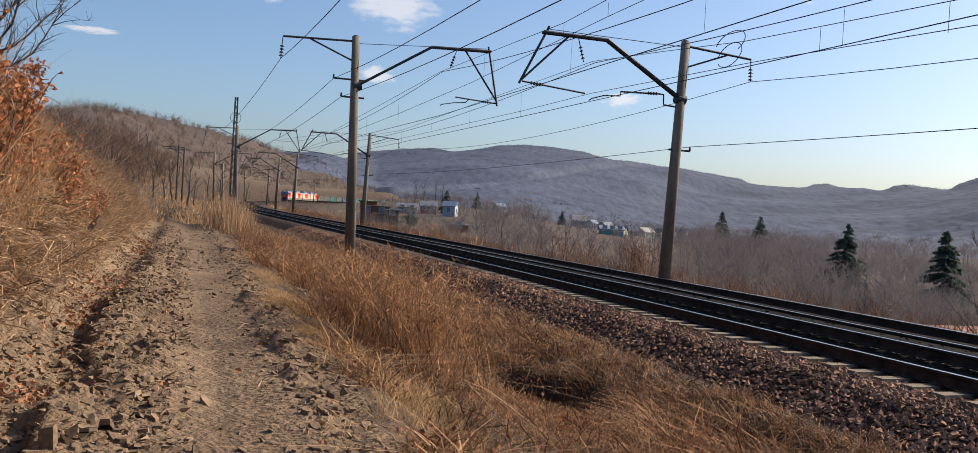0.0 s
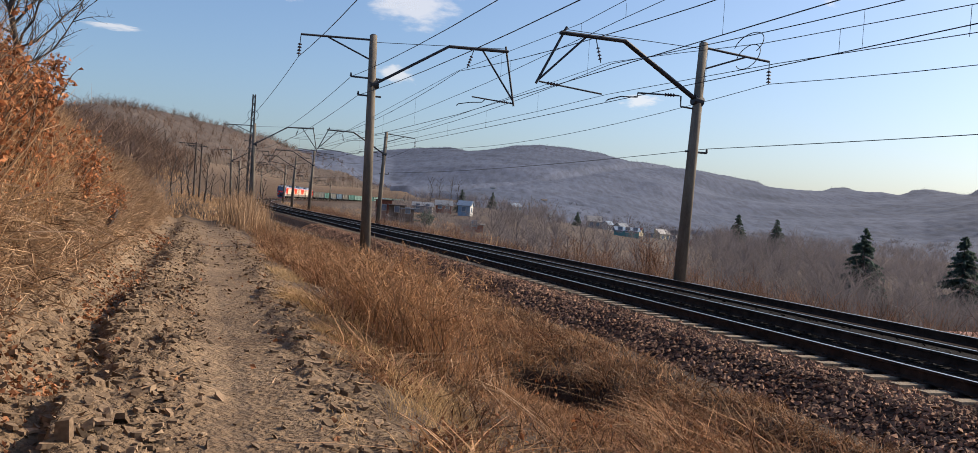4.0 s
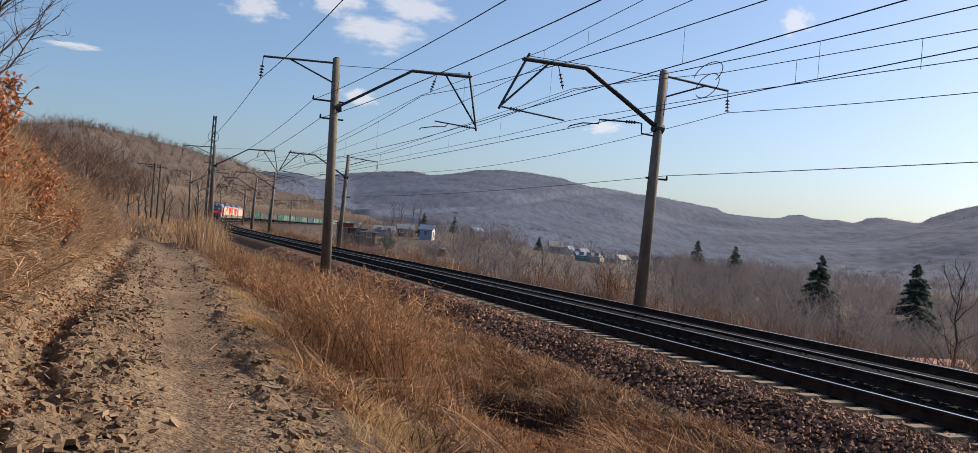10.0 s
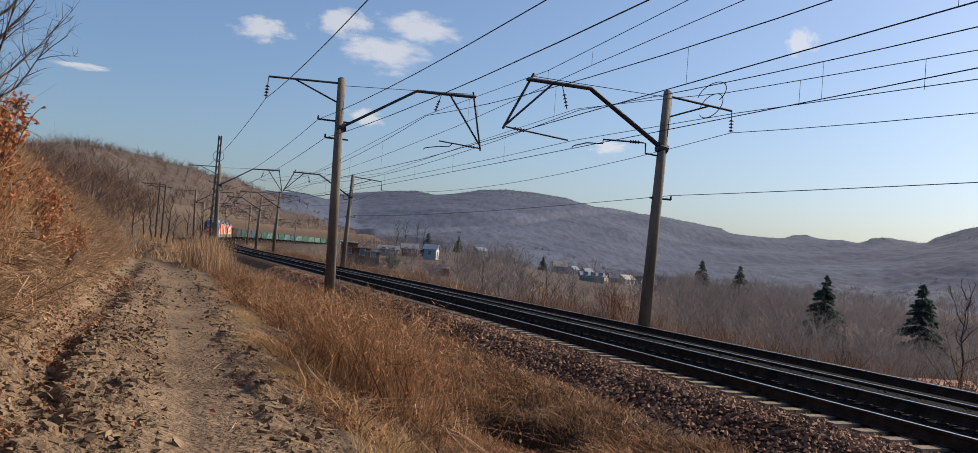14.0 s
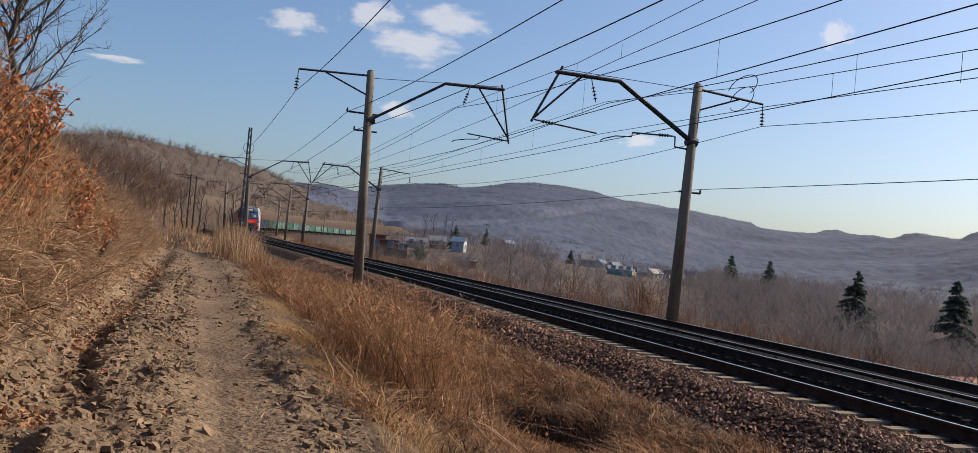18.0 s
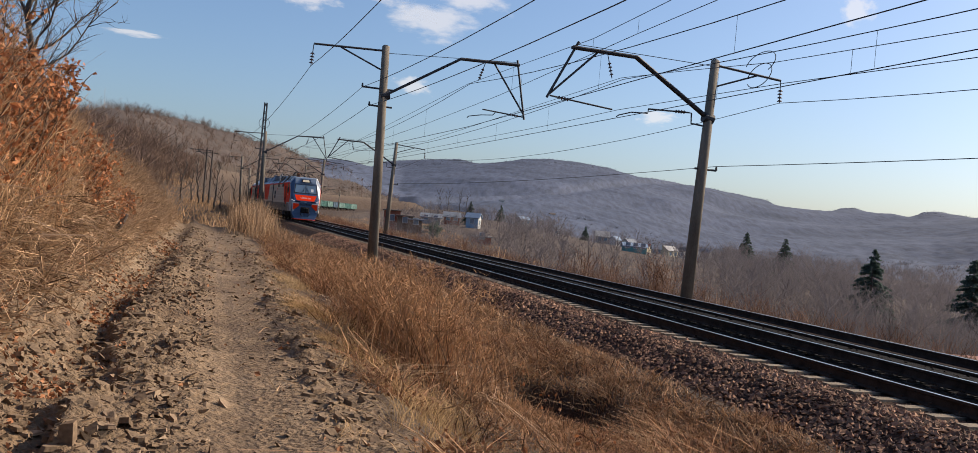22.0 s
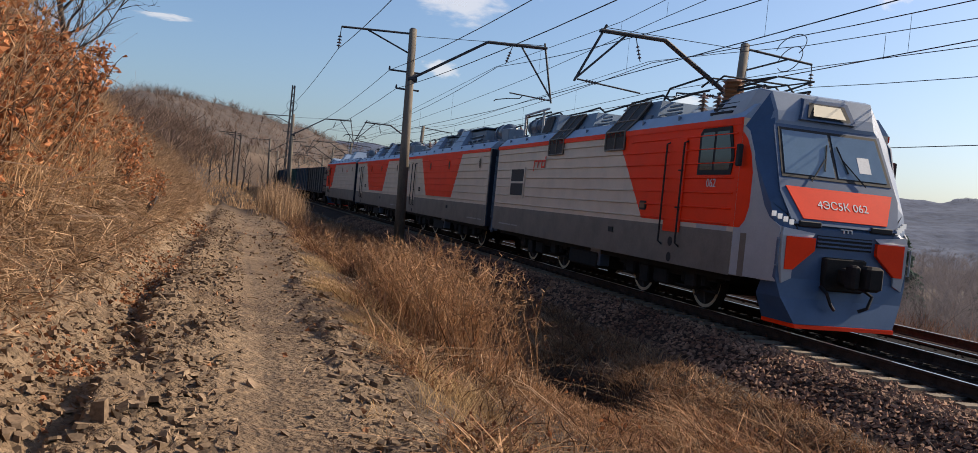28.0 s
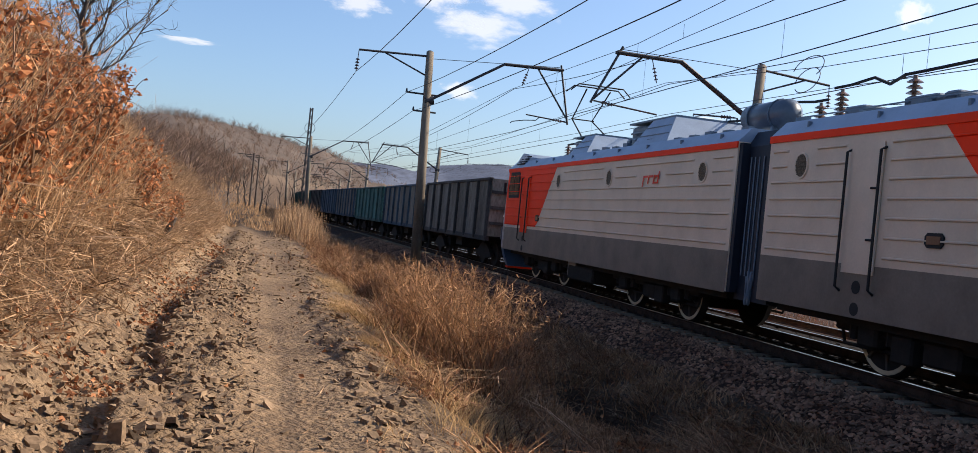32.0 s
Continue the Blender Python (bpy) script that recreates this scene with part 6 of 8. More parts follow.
    cs, cl = RNG.normal(HOLE[0] - 1.8, 2.0, n), RNG.normal(HOLE[1] - 0.9, 0.75, n)
    k = ((cs - HOLE[0]) / 1.6) ** 2 + ((cl - HOLE[1]) / 0.75) ** 2 > 1
    short = Stuff()
    arcs(short, grounded(cs[k], cl[k]), RNG.uniform(0.08, 0.26, k.sum()), RNG.normal(size=(k.sum(), 2)) * 0.9 + np.array([-0.3, -0.2]), RNG.uniform(0.008, 0.018, k.sum()), 2)
    short.stuff("trampled_grass", M_MATTED, "short trampled dead grass round the hole in the ditch", "grass")
    # a few rusty clumps
    ru = Stuff()
    p = grounded(np.repeat(RNG.uniform(5, 26, 26), 26) + RNG.normal(size=676) * 0.14, np.repeat(RNG.uniform(-7.6, -5, 26), 26) + RNG.normal(size=676) * 0.12, -0.12)
    p[:, 2] += RNG.random(676) * 0.25
    ru.add(*leaves_at(p[::3], 0.06))
    ru.stuff("rusty_leaves", M_LEAF, "scattered rust-orange leaves caught in the weeds", "leaves")
    # straw coloured grass at the path's edge, lying over
    straw = Stuff()
    n = 600
    cs = 3.5 + 60 * RNG.random(n) ** 1.5
    cl = RNG.normal(-7.75, 0.45, n)
    ok = vnoise(cs, cl, 1.8, 35) > 0.42
    cs, cl = cs[ok], cl[ok]
    idx = np.repeat(np.arange(len(cs)), 22)
    b = grounded(cs[idx] + RNG.normal(size=len(idx)) * 0.13, cl[idx] + RNG.normal(size=len(idx)) * 0.13)
    dr = RNG.normal(size=(len(cs), 2)) * 0.7
    arcs(straw, b, RNG.uniform(0.1, 0.34, len(idx)), dr[idx] + RNG.normal(size=(len(idx), 2)) * 0.5, 0.008, 2)
    for c0, c1, w0, w1, cnt in ((13.4, -8.45, 0.6, 0.16, 3800), (10.0, -8.2, 0.6, 0.22, 4200), (7.6, -7.8, 0.4, 0.2, 1300), (18.5, -8.3, 0.9, 0.2, 1600)):
        b = grounded(RNG.normal(c0, w0, cnt), RNG.normal(c1, w1, cnt))
        arcs(straw, b, RNG.uniform(0.07, 0.2, cnt), RNG.normal(size=(cnt, 2)) * 0.9 + np.array([-0.3, -0.2]), 0.007, 2)
    straw.stuff("straw_grass", M_STRAW, "pale straw-coloured dead grass along the dirt path", "grass")
    # tall leaning stalks with frayed heads, as far as the mast
    tall = Stuff()
    groups = ((10.6, 0.6, -7.3, 0.28, 34, 1.45), (13.6, 1.2, -7.25, 0.3, 34, 1.2), (19, 2.5, -6.9, 0.5, 24, 0.9), (30, 8, -6.6, 0.6, 40, 0.75))
    cs = np.concatenate([RNG.normal(a, w, n) for a, w, _, _, n, _ in groups])
    cl = np.concatenate([RNG.normal(a, w, n) for _, _, a, w, n, _ in groups])
    hh = np.concatenate([np.full(n, h) for *_, n, h in groups])
    nc = len(cs)
    idx = np.repeat(np.arange(nc), 22)
    b = grounded(cs[idx] + RNG.normal(size=len(idx)) * 0.13, cl[idx] + RNG.normal(size=len(idx)) * 0.13)
    dr = np.stack([-0.05 + 0.22 * RNG.normal(size=nc), 0.2 * RNG.normal(size=nc)], 1)
    m3 = arcs(tall, b, hh[idx] * RNG.uniform(0.4, 1.1, len(idx)), dr[idx] + RNG.normal(size=(len(idx), 2)) * 0.2, RNG.uniform(0.008, 0.016, len(idx)), 4)
    p = along_arcs(m3, 15000, 0.72)
    tall.add(*ribbons(p, p + RNG.normal(size=p.shape) * np.array([0.05, 0.05, 0.04]) + np.array([0.0, 0, 0.04]), 0.012, 0.3, short=True))
    tall.stuff("tall_stalks", M_MATTED, "tall sunlit dead stalks with frayed seed heads", "stalks")
    reed = Stuff()
    n = 250
    cs, cl = RNG.normal(47, 2.8, n), RNG.normal(-7.75, 0.45, n)
    tufts(reed, cs, cl, RNG.uniform(1.1, 2.0, n), 12, 0.16, 0.022, 0.14)
    reed.stuff("reed_clump", M_STEM, "thick clump of tall yellow reed grass", "reeds")
    # brown cover farther along both sides
    far = Stuff()
    n = 5200
    s = RNG.uniform(50, 215, n)
    l = np.where(RNG.random(n) < 0.62, -4.2 - 50 * RNG.random(n) ** 1.3, RNG.uniform(7.6, 40, n))
    tufts(far, s, l, RNG.uniform(0.4, 1.2, n) * np.interp(l, [-40, -14, -9], [1.3, 0.8, 0.6]), 7, 0.5, 0.05, 0.4, short=True)
    far.stuff("rough_grass", M_BRUSH, "rough brown grass along the railway", "grass")


def brush_h(s, l):
    """How high the brush on the bank stands."""
    return np.interp(s, [4, 6, 8, 10, 13, 16, 20, 25, 30, 40, 55], [2.2, 2.4, 2.4, 2.3, 2.0, 1.35, 1.05, 0.75, 0.5, 0.2, 0.2]) + 0.5 * np.maximum(0, -l - 13) * sstep(9, 14, s) * sstep(45, 32, s)


def build_bank():
    # the face is a tangle of thin stems lying every way, with earth showing through
    straw, st = Stuff(), Stuff()
    n = 26000
    s = 2 + 60 * RNG.random(n) ** 1.8
    l = -12.0 - 6.5 * RNG.random(n) ** 1.7
    ok = vnoise(s, l, 1.3, 41) > -0.3 + 0.3 * sstep(-13.2, -12.2, l)
    s, l = s[ok], l[ok]
    b = grounded(s, l)
    h = RNG.uniform(0.15, 0.75, len(s)) * np.clip((-l - 11.9) / 0.9, 0.3, 1)
    lean = RNG.normal(size=(len(s), 2)) * 0.75 + np.array([0.35, -0.1])
    k = RNG.random(len(s)) < 0.8
    m1 = arcs(straw, b[k], h[k], lean[k], RNG.uniform(0.008, 0.018, k.sum()))
    m2 = arcs(st, b[~k], h[~k] * 1.2, lean[~k], RNG.uniform(0.008, 0.02, (~k).sum()))
    for mm, tgt in ((m1, straw), (m2, st)):
        p = along_arcs(mm, 15000)
        tgt.add(*ribbons(p, p + RNG.normal(size=p.shape) * np.array([0.11, 0.11, 0.08]), 0.008, 0.4, short=True))
    # lower face: stems and roots lying and hanging every way
    n = 30000
    s = 2 + 32 * RNG.random(n) ** 1.5
    l = -11.75 - 1.55 * RNG.random(n) ** 0.8
    ok = vnoise(s, l, 0.8, 42) > -0.35 + 0.7 * sstep(-12.2, -11.75, l)
    s, l = s[ok], l[ok]
    n = len(s)
    b = grounded(s, l, -0.02)
    d = RNG.normal(size=(n, 3)) * np.array([0.16, 0.2, 0.16]) + np.array([0.16, -0.03, 0.02])
    w = RNG.uniform(0.007, 0.02, n)
    k = RNG.random(n) < 0.78
    straw.add(*ribbons(b[k], b[k] + d[k], w[k], 0.6))
    st.add(*ribbons(b[~k], b[~k] + d[~k] + np.array([0.02, 0, -0.12]), w[~k], 0.6))
    # tall dry grass and brush over the upper slope
    nc = 900
    cs = 3 + 34 * RNG.random(nc) ** 1.5
    cl = -12.75 - 3.2 * RNG.random(nc)
    idx = np.repeat(np.arange(nc), 15)
    b = grounded(cs[idx] + RNG.normal(size=len(idx)) * 0.15, cl[idx] + RNG.normal(size=len(idx)) * 0.15)
    dr = RNG.normal(size=(nc, 2)) * 0.3 + np.array([0.2, -0.05])
    mm = arcs(straw, b, RNG.uniform(0.3, 0.75, len(idx)) * np.minimum(brush_h(cs, cl), 1.6)[idx], dr[idx] + RNG.normal(size=(len(idx), 2)) * 0.3, RNG.uniform(0.007, 0.014, len(idx)), 3)
    p = along_arcs(mm, 9000, 0.3)
    straw.add(*ribbons(p, p + RNG.normal(size=p.shape) * 0.09 + np.array([0, 0, 0.06]), 0.008, 0.4, short=True))
    # roots hang over the undercut lip
    n = 6500
    s = 2 + 24 * RNG.random(n) ** 1.3
    b = grounded(s, -12.5 - 0.5 * RNG.random(n), -0.03)
    t = b + np.stack([RNG.uniform(0.02, 0.3, n), RNG.normal(size=n) * 0.3, -RNG.uniform(0.1, 0.55, n)], 1)
    st.add(*ribbons(b, t, RNG.uniform(0.006, 0.016, n), 0.5))
    n = 5200
    s = 2 + 26 * RNG.random(n) ** 1.3
    b = grounded(s, -12.05 - 0.75 * RNG.random(n), -0.02)
    d = np.stack([RNG.uniform(0.08, 0.4, n), RNG.normal(size=n) * 0.22, -RNG.uniform(-0.08, 0.42, n)], 1)
    straw.add(*ribbons(b, b + d, RNG.uniform(0.008, 0.02, n), 0.5))
    n = 15000
    s = 6 + 44 * RNG.random(n) ** 0.9
    l = -11.55 - 1.7 * RNG.random(n)
    b = grounded(s, l, -0.01)
    d = np.stack([RNG.normal(0.1, 0.14, n), RNG.normal(size=n) * 0.16, RNG.normal(0.02, 0.13, n)], 1) * np.interp(l, [-12.2, -11.6], [1.2, 0.6])[:, None]
    straw.add(*ribbons(b, b + d, RNG.uniform(0.009, 0.022, n), 0.6))
    n = 5200
    s = 18 + 32 * RNG.random(n)
    l = -11.8 - 2.4 * RNG.random(n)
    arcs(straw, grounded(s, l), RNG.uniform(0.3, 0.8, n), RNG.normal(size=(n, 2)) * 0.6 + np.array([0.4, -0.1]), RNG.uniform(0.012, 0.026, n), 3)
    straw.stuff("bank_grass", M_STEM, "dry tan grass and stems tangled over the earth bank", "grass")
    st.stuff("bank_thatch", M_ROOT, "brown roots and stems hanging over the bank", "thatch")
    # long dead branches lying on the face
    dead = Stuff()
    n = 420
    s = 3 + 34 * RNG.random(n) ** 1.4
    b = grounded(s, -12.1 - 1.6 * RNG.random(n), -0.06)
    t = b + np.stack([RNG.normal(0.25, 0.35, n), RNG.normal(size=n) * 0.6, RNG.normal(-0.1, 0.35, n)], 1)
    dead.add(*ribbons(b, t, RNG.uniform(0.012, 0.028, n), 0.25))
    dead.stuff("dead_branches", M_TWIG, "dead grey-brown branches lying on the bank", "branches")
    # bare brush on top
    tw = Stuff()
    nc = 2500
    cs = 3 + 42 * RNG.random(nc) ** 1.5
    cl = -12.35 - 4.6 * RNG.random(nc) ** 1.4
    idx = np.repeat(np.arange(nc), 9)
    b = grounded(cs[idx] + RNG.normal(size=len(idx)) * 0.15, cl[idx] + RNG.normal(size=len(idx)) * 0.15)
    mm = arcs(tw, b, RNG.uniform(0.5, 0.92, len(idx)) * brush_h(cs, cl)[idx], RNG.normal(size=(len(idx), 2)) * 0.22 + np.array([0.14, -0.05]), RNG.uniform(0.008, 0.017, len(idx)), 3)
    p = along_arcs(mm, 52000, 0.2)
    tw.add(*ribbons(p, p + RNG.normal(size=p.shape) * 0.08 + np.array([0, 0, 0.06]), 0.009, 0.3, short=True))
    tw.stuff("bank_brush", M_BRUSH, "tangle of bare orange-tan brush on the bank", "brush")


def leaves_at(c, size):
    """Curled leaves (two bent quads) at centres."""
    n = len(c)
    d = RNG.normal(size=(n, 3))
    d[:, 2] -= 0.6
    d /= np.linalg.norm(d, axis=1, keepdims=True)
    a = np.cross(d, RNG.normal(size=(n, 3)))
    a /= np.linalg.norm(a, axis=1, keepdims=True)
    nn = np.cross(d, a)
    sz = (RNG.uniform(0.6, 1.3, n) * size)[:, None]
    v = np.stack([c, c + d * sz * 0.5 + a * sz * 0.36 + nn * sz * 0.15, c + d * sz, c + d * sz * 0.5 - a * sz * 0.36 + nn * sz * 0.15], 1).reshape(-1, 3)
    k = np.arange(n)[:, None] * 4
    return v, np.concatenate([k + np.array([[0, 1, 2]]), k + np.array([[0, 2, 3]])], 0)


def oak_shrub(s, l, h, w, n_leaf, label="young oak shrub still holding curled orange-brown dead leaves"):
    o = line(s, l)
    gz = float(ground_z(np.array([o.x]), np.array([o.y]))[0])
    e = empty("oak_shrub", label, "shrub", "oak shrubs on the bank", Matrix.Translation((o.x, o.y, gz)))
    stems = Mesh()
    tips = []
    rnd = random.Random(int(s * 31 - l * 7))
    for k in range(10):
        a = rnd.uniform(0, 6.28)
        pts = [Vector((0, 0, -0.1))]
        d = Vector((math.cos(a) * 0.35, math.sin(a) * 0.35, 1)).normalized()
        for j in range(5):
            d = (d + Vector((rnd.gauss(0, 0.22), rnd.gauss(0, 0.22), 0.1))).normalized()
            pts.append(pts[-1] + d * h * rnd.uniform(0.16, 0.24))
        stems.tube(pts, [0.02, 0.017, 0.014, 0.01, 0.007, 0.004], 4)
        for p in pts[1:]:
            for q in range(3):
                t = p + Vector((rnd.gauss(0, w * 0.27), rnd.gauss(0, w * 0.27), rnd.gauss(0.0, 0.14)))
                stems.tube([p, (p + t) / 2 + Vector((0, 0, 0.03)), t], [0.007, 0.005, 0.003], 3)
                tips.append((p, t))
    stems.part("stem", M_TWIG, e, "thin bare grey stems")
    lf = Stuff()
    tp = np.array([[*p, *t] for p, t in tips])
    k = RNG.integers(0, len(tp), n_leaf)
    q = RNG.uniform(0.2, 1.05, (n_leaf, 1))
    c = tp[k, :3] * (1 - q) + tp[k, 3:] * q + RNG.normal(size=(n_leaf, 3)) * 0.035
    lf.add(*leaves_at(c, 0.075))
    lf.part("leaves", M_LEAF, e, "curled orange-brown leaves")
    return e


def rocks(n, s, l, size, lift=0.0, flat=0.55, tilt=0.4):
    """Angular lumps lying on the ground at arrays s, l."""
    base = np.array([(1, 0, 0), (-1, 0, 0), (0, 1, 0), (0, -1, 0), (0, 0, 1), (0, 0, -1), (0.6, 0.6, 0.5), (-0.6, 0.6, 0.5), (-0.6, -0.6, 0.5), (0.6, -0.6, 0.5)], float)
    tri = np.array([(0, 6, 9), (0, 2, 6), (2, 7, 6), (2, 1, 7), (1, 8, 7), (1, 3, 8), (3, 9, 8), (3, 0, 9), (4, 6, 7), (4, 7, 8), (4, 8, 9), (4, 9, 6), (5, 2, 0), (5, 1, 2), (5, 3, 1), (5, 0, 3)])
    x, y = on_line(s, l)
    z = ground_z(x, y) + lift
    a = RNG.uniform(0, 6.28, n)
    v = base[None] * RNG.uniform(0.35, 1.4, (n, 10, 3)) * (size[:, None] * RNG.uniform(0.5, 1.35, (n, 3)) * np.array([1, 1, flat]))[:, None, :]
    tz = RNG.normal(size=n) * tilt
    ca, sa, ct, stt = np.cos(a)[:, None], np.sin(a)[:, None], np.cos(tz)[:, None], np.sin(tz)[:, None]
    vx, vy, vz = v[..., 0], v[..., 1] * ct - v[..., 2] * stt, v[..., 1] * stt + v[..., 2] * ct
    out = np.stack([vx * ca - vy * sa + x[:, None], vx * sa + vy * ca + y[:, None], vz + z[:, None]], -1).reshape(-1, 3)
    return out, (np.arange(n)[:, None, None] * 10 + tri[None]).reshape(-1, 3)


def slabs(s, l, size):
    """Broken plates of dried earth, tilted every way, at arrays s, l."""
    n = len(s)
    x, y = on_line(s, l)
    z = ground_z(x, y)
    t = np.sort(RNG.uniform(0, 1, (n, 6)) * 0.12 + np.arange(6)[None] / 6, axis=1) * 2 * math.pi
    rad = RNG.uniform(0.55, 1.2, (n, 6)) * size[:, None]
    stretch = RNG.uniform(0.55, 1.0, (n, 1))
    th = (RNG.uniform(0.12, 0.4, n) * size)[:, None]
    ring = np.stack([np.cos(t) * rad, np.sin(t) * rad * stretch, np.zeros_like(t)], -1)
    v = np.concatenate([ring * np.array([0.88, 0.88, 1]) + np.stack([0 * th, 0 * th, th], -1), ring - np.stack([0 * th, 0 * th, th], -1)], 1)
    a, b = np.clip(RNG.normal(size=(2, n)) * 0.28, -0.7, 0.7)
    v[..., 2] += v[..., 0] * np.tan(a)[:, None] + v[..., 1] * np.tan(b)[:, None]
    w = RNG.uniform(0, 6.28, n)[:, None]
    out = np.stack([v[..., 0] * np.cos(w) - v[..., 1] * np.sin(w) + x[:, None], v[..., 0] * np.sin(w) + v[..., 1] * np.cos(w) + y[:, None], v[..., 2] + (z + size * 0.15)[:, None]], -1)
    tri = [(0, i, i + 1) for i in range(1, 5)]
    for i in range(6):
        j = (i + 1) % 6
        tri += [(i, 6 + i, 6 + j), (i, 6 + j, j)]
    return out.reshape(-1, 3), (np.arange(n)[:, None, None] * 12 + np.array(tri)[None]).reshape(-1, 3)


def build_path_litter():
    st = Stuff()
    n = 5600
    s = 1.5 + 42 * RNG.random(n) ** 1.6
    u = RNG.random(n)
    l = np.where(u < 0.8, RNG.uniform(-11.9, -10.1, n), np.where(u < 0.95, RNG.normal(-8.85, 0.22, n), RNG.uniform(-9.9, -8.8, n)))
    size = 0.014 + 0.062 * RNG.random(n) ** 2.2 + np.where(RNG.random(n) < 0.02, 0.035, 0)
    k = RNG.random(n) < 0.12
    st.add(*rocks(k.sum(), s[k], l[k], size[k] * 0.7, 0.0, 0.4, 0.8))
    st.add(*slabs(s[~k], l[~k], size[~k] * 0.95))
    # crumbs of earth
    n = 13000
    s = 1.5 + 26 * RNG.random(n) ** 1.6
    l = np.where(RNG.random(n) < 0.85, RNG.uniform(-12.0, -9.9, n), RNG.normal(-8.8, 0.25, n))
    x, y = on_line(s, l)
    c = np.stack([x, y, ground_z(x, y)], 1)
    sz = (0.008 + 0.03 * RNG.random(n) ** 2.5)[:, None, None]
    v = c[:, None, :] + RNG.normal(size=(n, 4, 3)) * sz * np.array([1.1, 1.1, 0.7])
    k = np.arange(n)[:, None] * 4
    st.add(v.reshape(-1, 3), np.concatenate([k + np.array([[0, 1, 2]]), k + np.array([[0, 2, 3]]), k + np.array([[0, 3, 1]]), k + np.array([[1, 3, 2]])], 0))
    st.stuff("path_clods", M_ROCK, "dry earth clods and stones strewn on the dirt path", "stones")
    lf = Stuff()
    n = 6500
    s = 1.5 + 30 * RNG.random(n) ** 1.4
    u = RNG.random(n)
    l = np.where(u < 0.45, RNG.normal(-11.75, 0.35, n), np.where(u < 0.92, RNG.normal(-11.2, 0.16, n), RNG.uniform(-12, -7.5, n)))
    keep = (vnoise(s, l, 1.5, 58) > 0.15) | (RNG.random(n) < 0.1)
    x, y = on_line(s[keep], l[keep])
    lf.add(*leaves_at(np.stack([x, y, ground_z(x, y) + 0.025], 1), 0.065))
    lf.stuff("leaf_litter", M_LITTER, "fallen orange-brown leaves on the path", "leaves")
    sk = Stuff()
    n = 340
    s = 2 + 30 * RNG.random(n) ** 1.3
    l = RNG.uniform(-12.1, -8, n)
    x, y = on_line(s, l)
    b = np.stack([x, y, ground_z(x, y) + 0.02], 1)
    t = b + np.stack([RNG.normal(size=n) * 0.15, RNG.normal(size=n) * 0.15, RNG.uniform(0, 0.07, n)], 1)
    sk.add(*ribbons(b, t, 0.012, 0.3))
    sk.stuff("dry_sticks", M_STEM, "dry sticks and stalks on the path", "sticks")
    # stump of a sapling leaning out of the bank
    o = line(19.5, -12.0)
    gz = float(ground_z(np.array([o.x]), np.array([o.y]))[0])
    m = Mesh()
    m.tube([(0, 0, -0.1), (0.05, 0.02, 0.2), (0.2, 0.05, 0.55)], [0.1, 0.075, 0.06], 8)
    m.thing("broken_stump", M_BARK, "broken sapling stump leaning out of the bank foot", "stump", at=Matrix.Translation((o.x, o.y, gz)))
    # upright stone beside the ruts
    o = line(4.9, -10.75)
    gz = float(ground_z(np.array([o.x]), np.array([o.y]))[0])
    m = Mesh()
    m.loft([[(-0.05, -0.035, -0.05), (0.05, -0.03, -0.05), (0.045, 0.04, -0.05), (-0.04, 0.035, -0.05)], [(-0.045, -0.03, 0.1), (0.04, -0.028, 0.12), (0.035, 0.03, 0.13), (-0.03, 0.03, 0.11)]])
    m.thing("upright_stone", M_ROCK, "small flat stone standing upright in the dirt", "stone", at=Matrix.Translation((o.x, o.y, gz)))


def bush_template(seed):
    """Many stems from one foot, height 1."""
    r = np.random.default_rng(seed)
    B, T, W = [], [], []
    for i in range(13):
        a, w = r.uniform(0, 6.28), r.uniform(0.1, 0.45)
        o = np.array([r.normal() * 0.04, r.normal() * 0.04, 0])
        m = o + np.array([math.cos(a) * w * 0.4, math.sin(a) * w * 0.4, r.uniform(0.35, 0.5)])
        t = m + np.array([math.cos(a) * w * 0.6, math.sin(a) * w * 0.6, r.uniform(0.25, 0.5)])
        B += [o, m]
        T += [m, t]
        W += [0.012, 0.008]
        for j in range(5):
            u = r.random()
            q = m * (1 - u) + t * u
            B.append(q), T.append(q + r.normal(size=3) * 0.1 + np.array([0, 0, 0.1])), W.append(0.006)
    return np.array(B), np.array(T), np.array(W)


def scatter_trees(st, x, y, h, tmpl, thick=1.0):
    z = ground_z(x, y)
    which = RNG.integers(0, len(tmpl), len(x))
    for k, (B, T, W) in enumerate(tmpl):
        idx = np.nonzero(which == k)[0]
        if not len(idx):
            continue
        a = RNG.uniform(0, 6.28, len(idx))
        ca, sa = np.cos(a)[:, None], np.sin(a)[:, None]

        def put(P):
            px = P[None, :, 0] * ca - P[None, :, 1] * sa
            py = P[None, :, 0] * sa + P[None, :, 1] * ca
            hh = h[idx][:, None]
            return np.stack([px * hh + x[idx][:, None], py * hh + y[idx][:, None], P[None, :, 2] * hh + z[idx][:, None] - 0.2], -1).reshape(-1, 3)
        w = (W[None] * h[idx][:, None] * thick).ravel()
        st.add(*ribbons(put(B), put(T), w, 0.12, short=True))


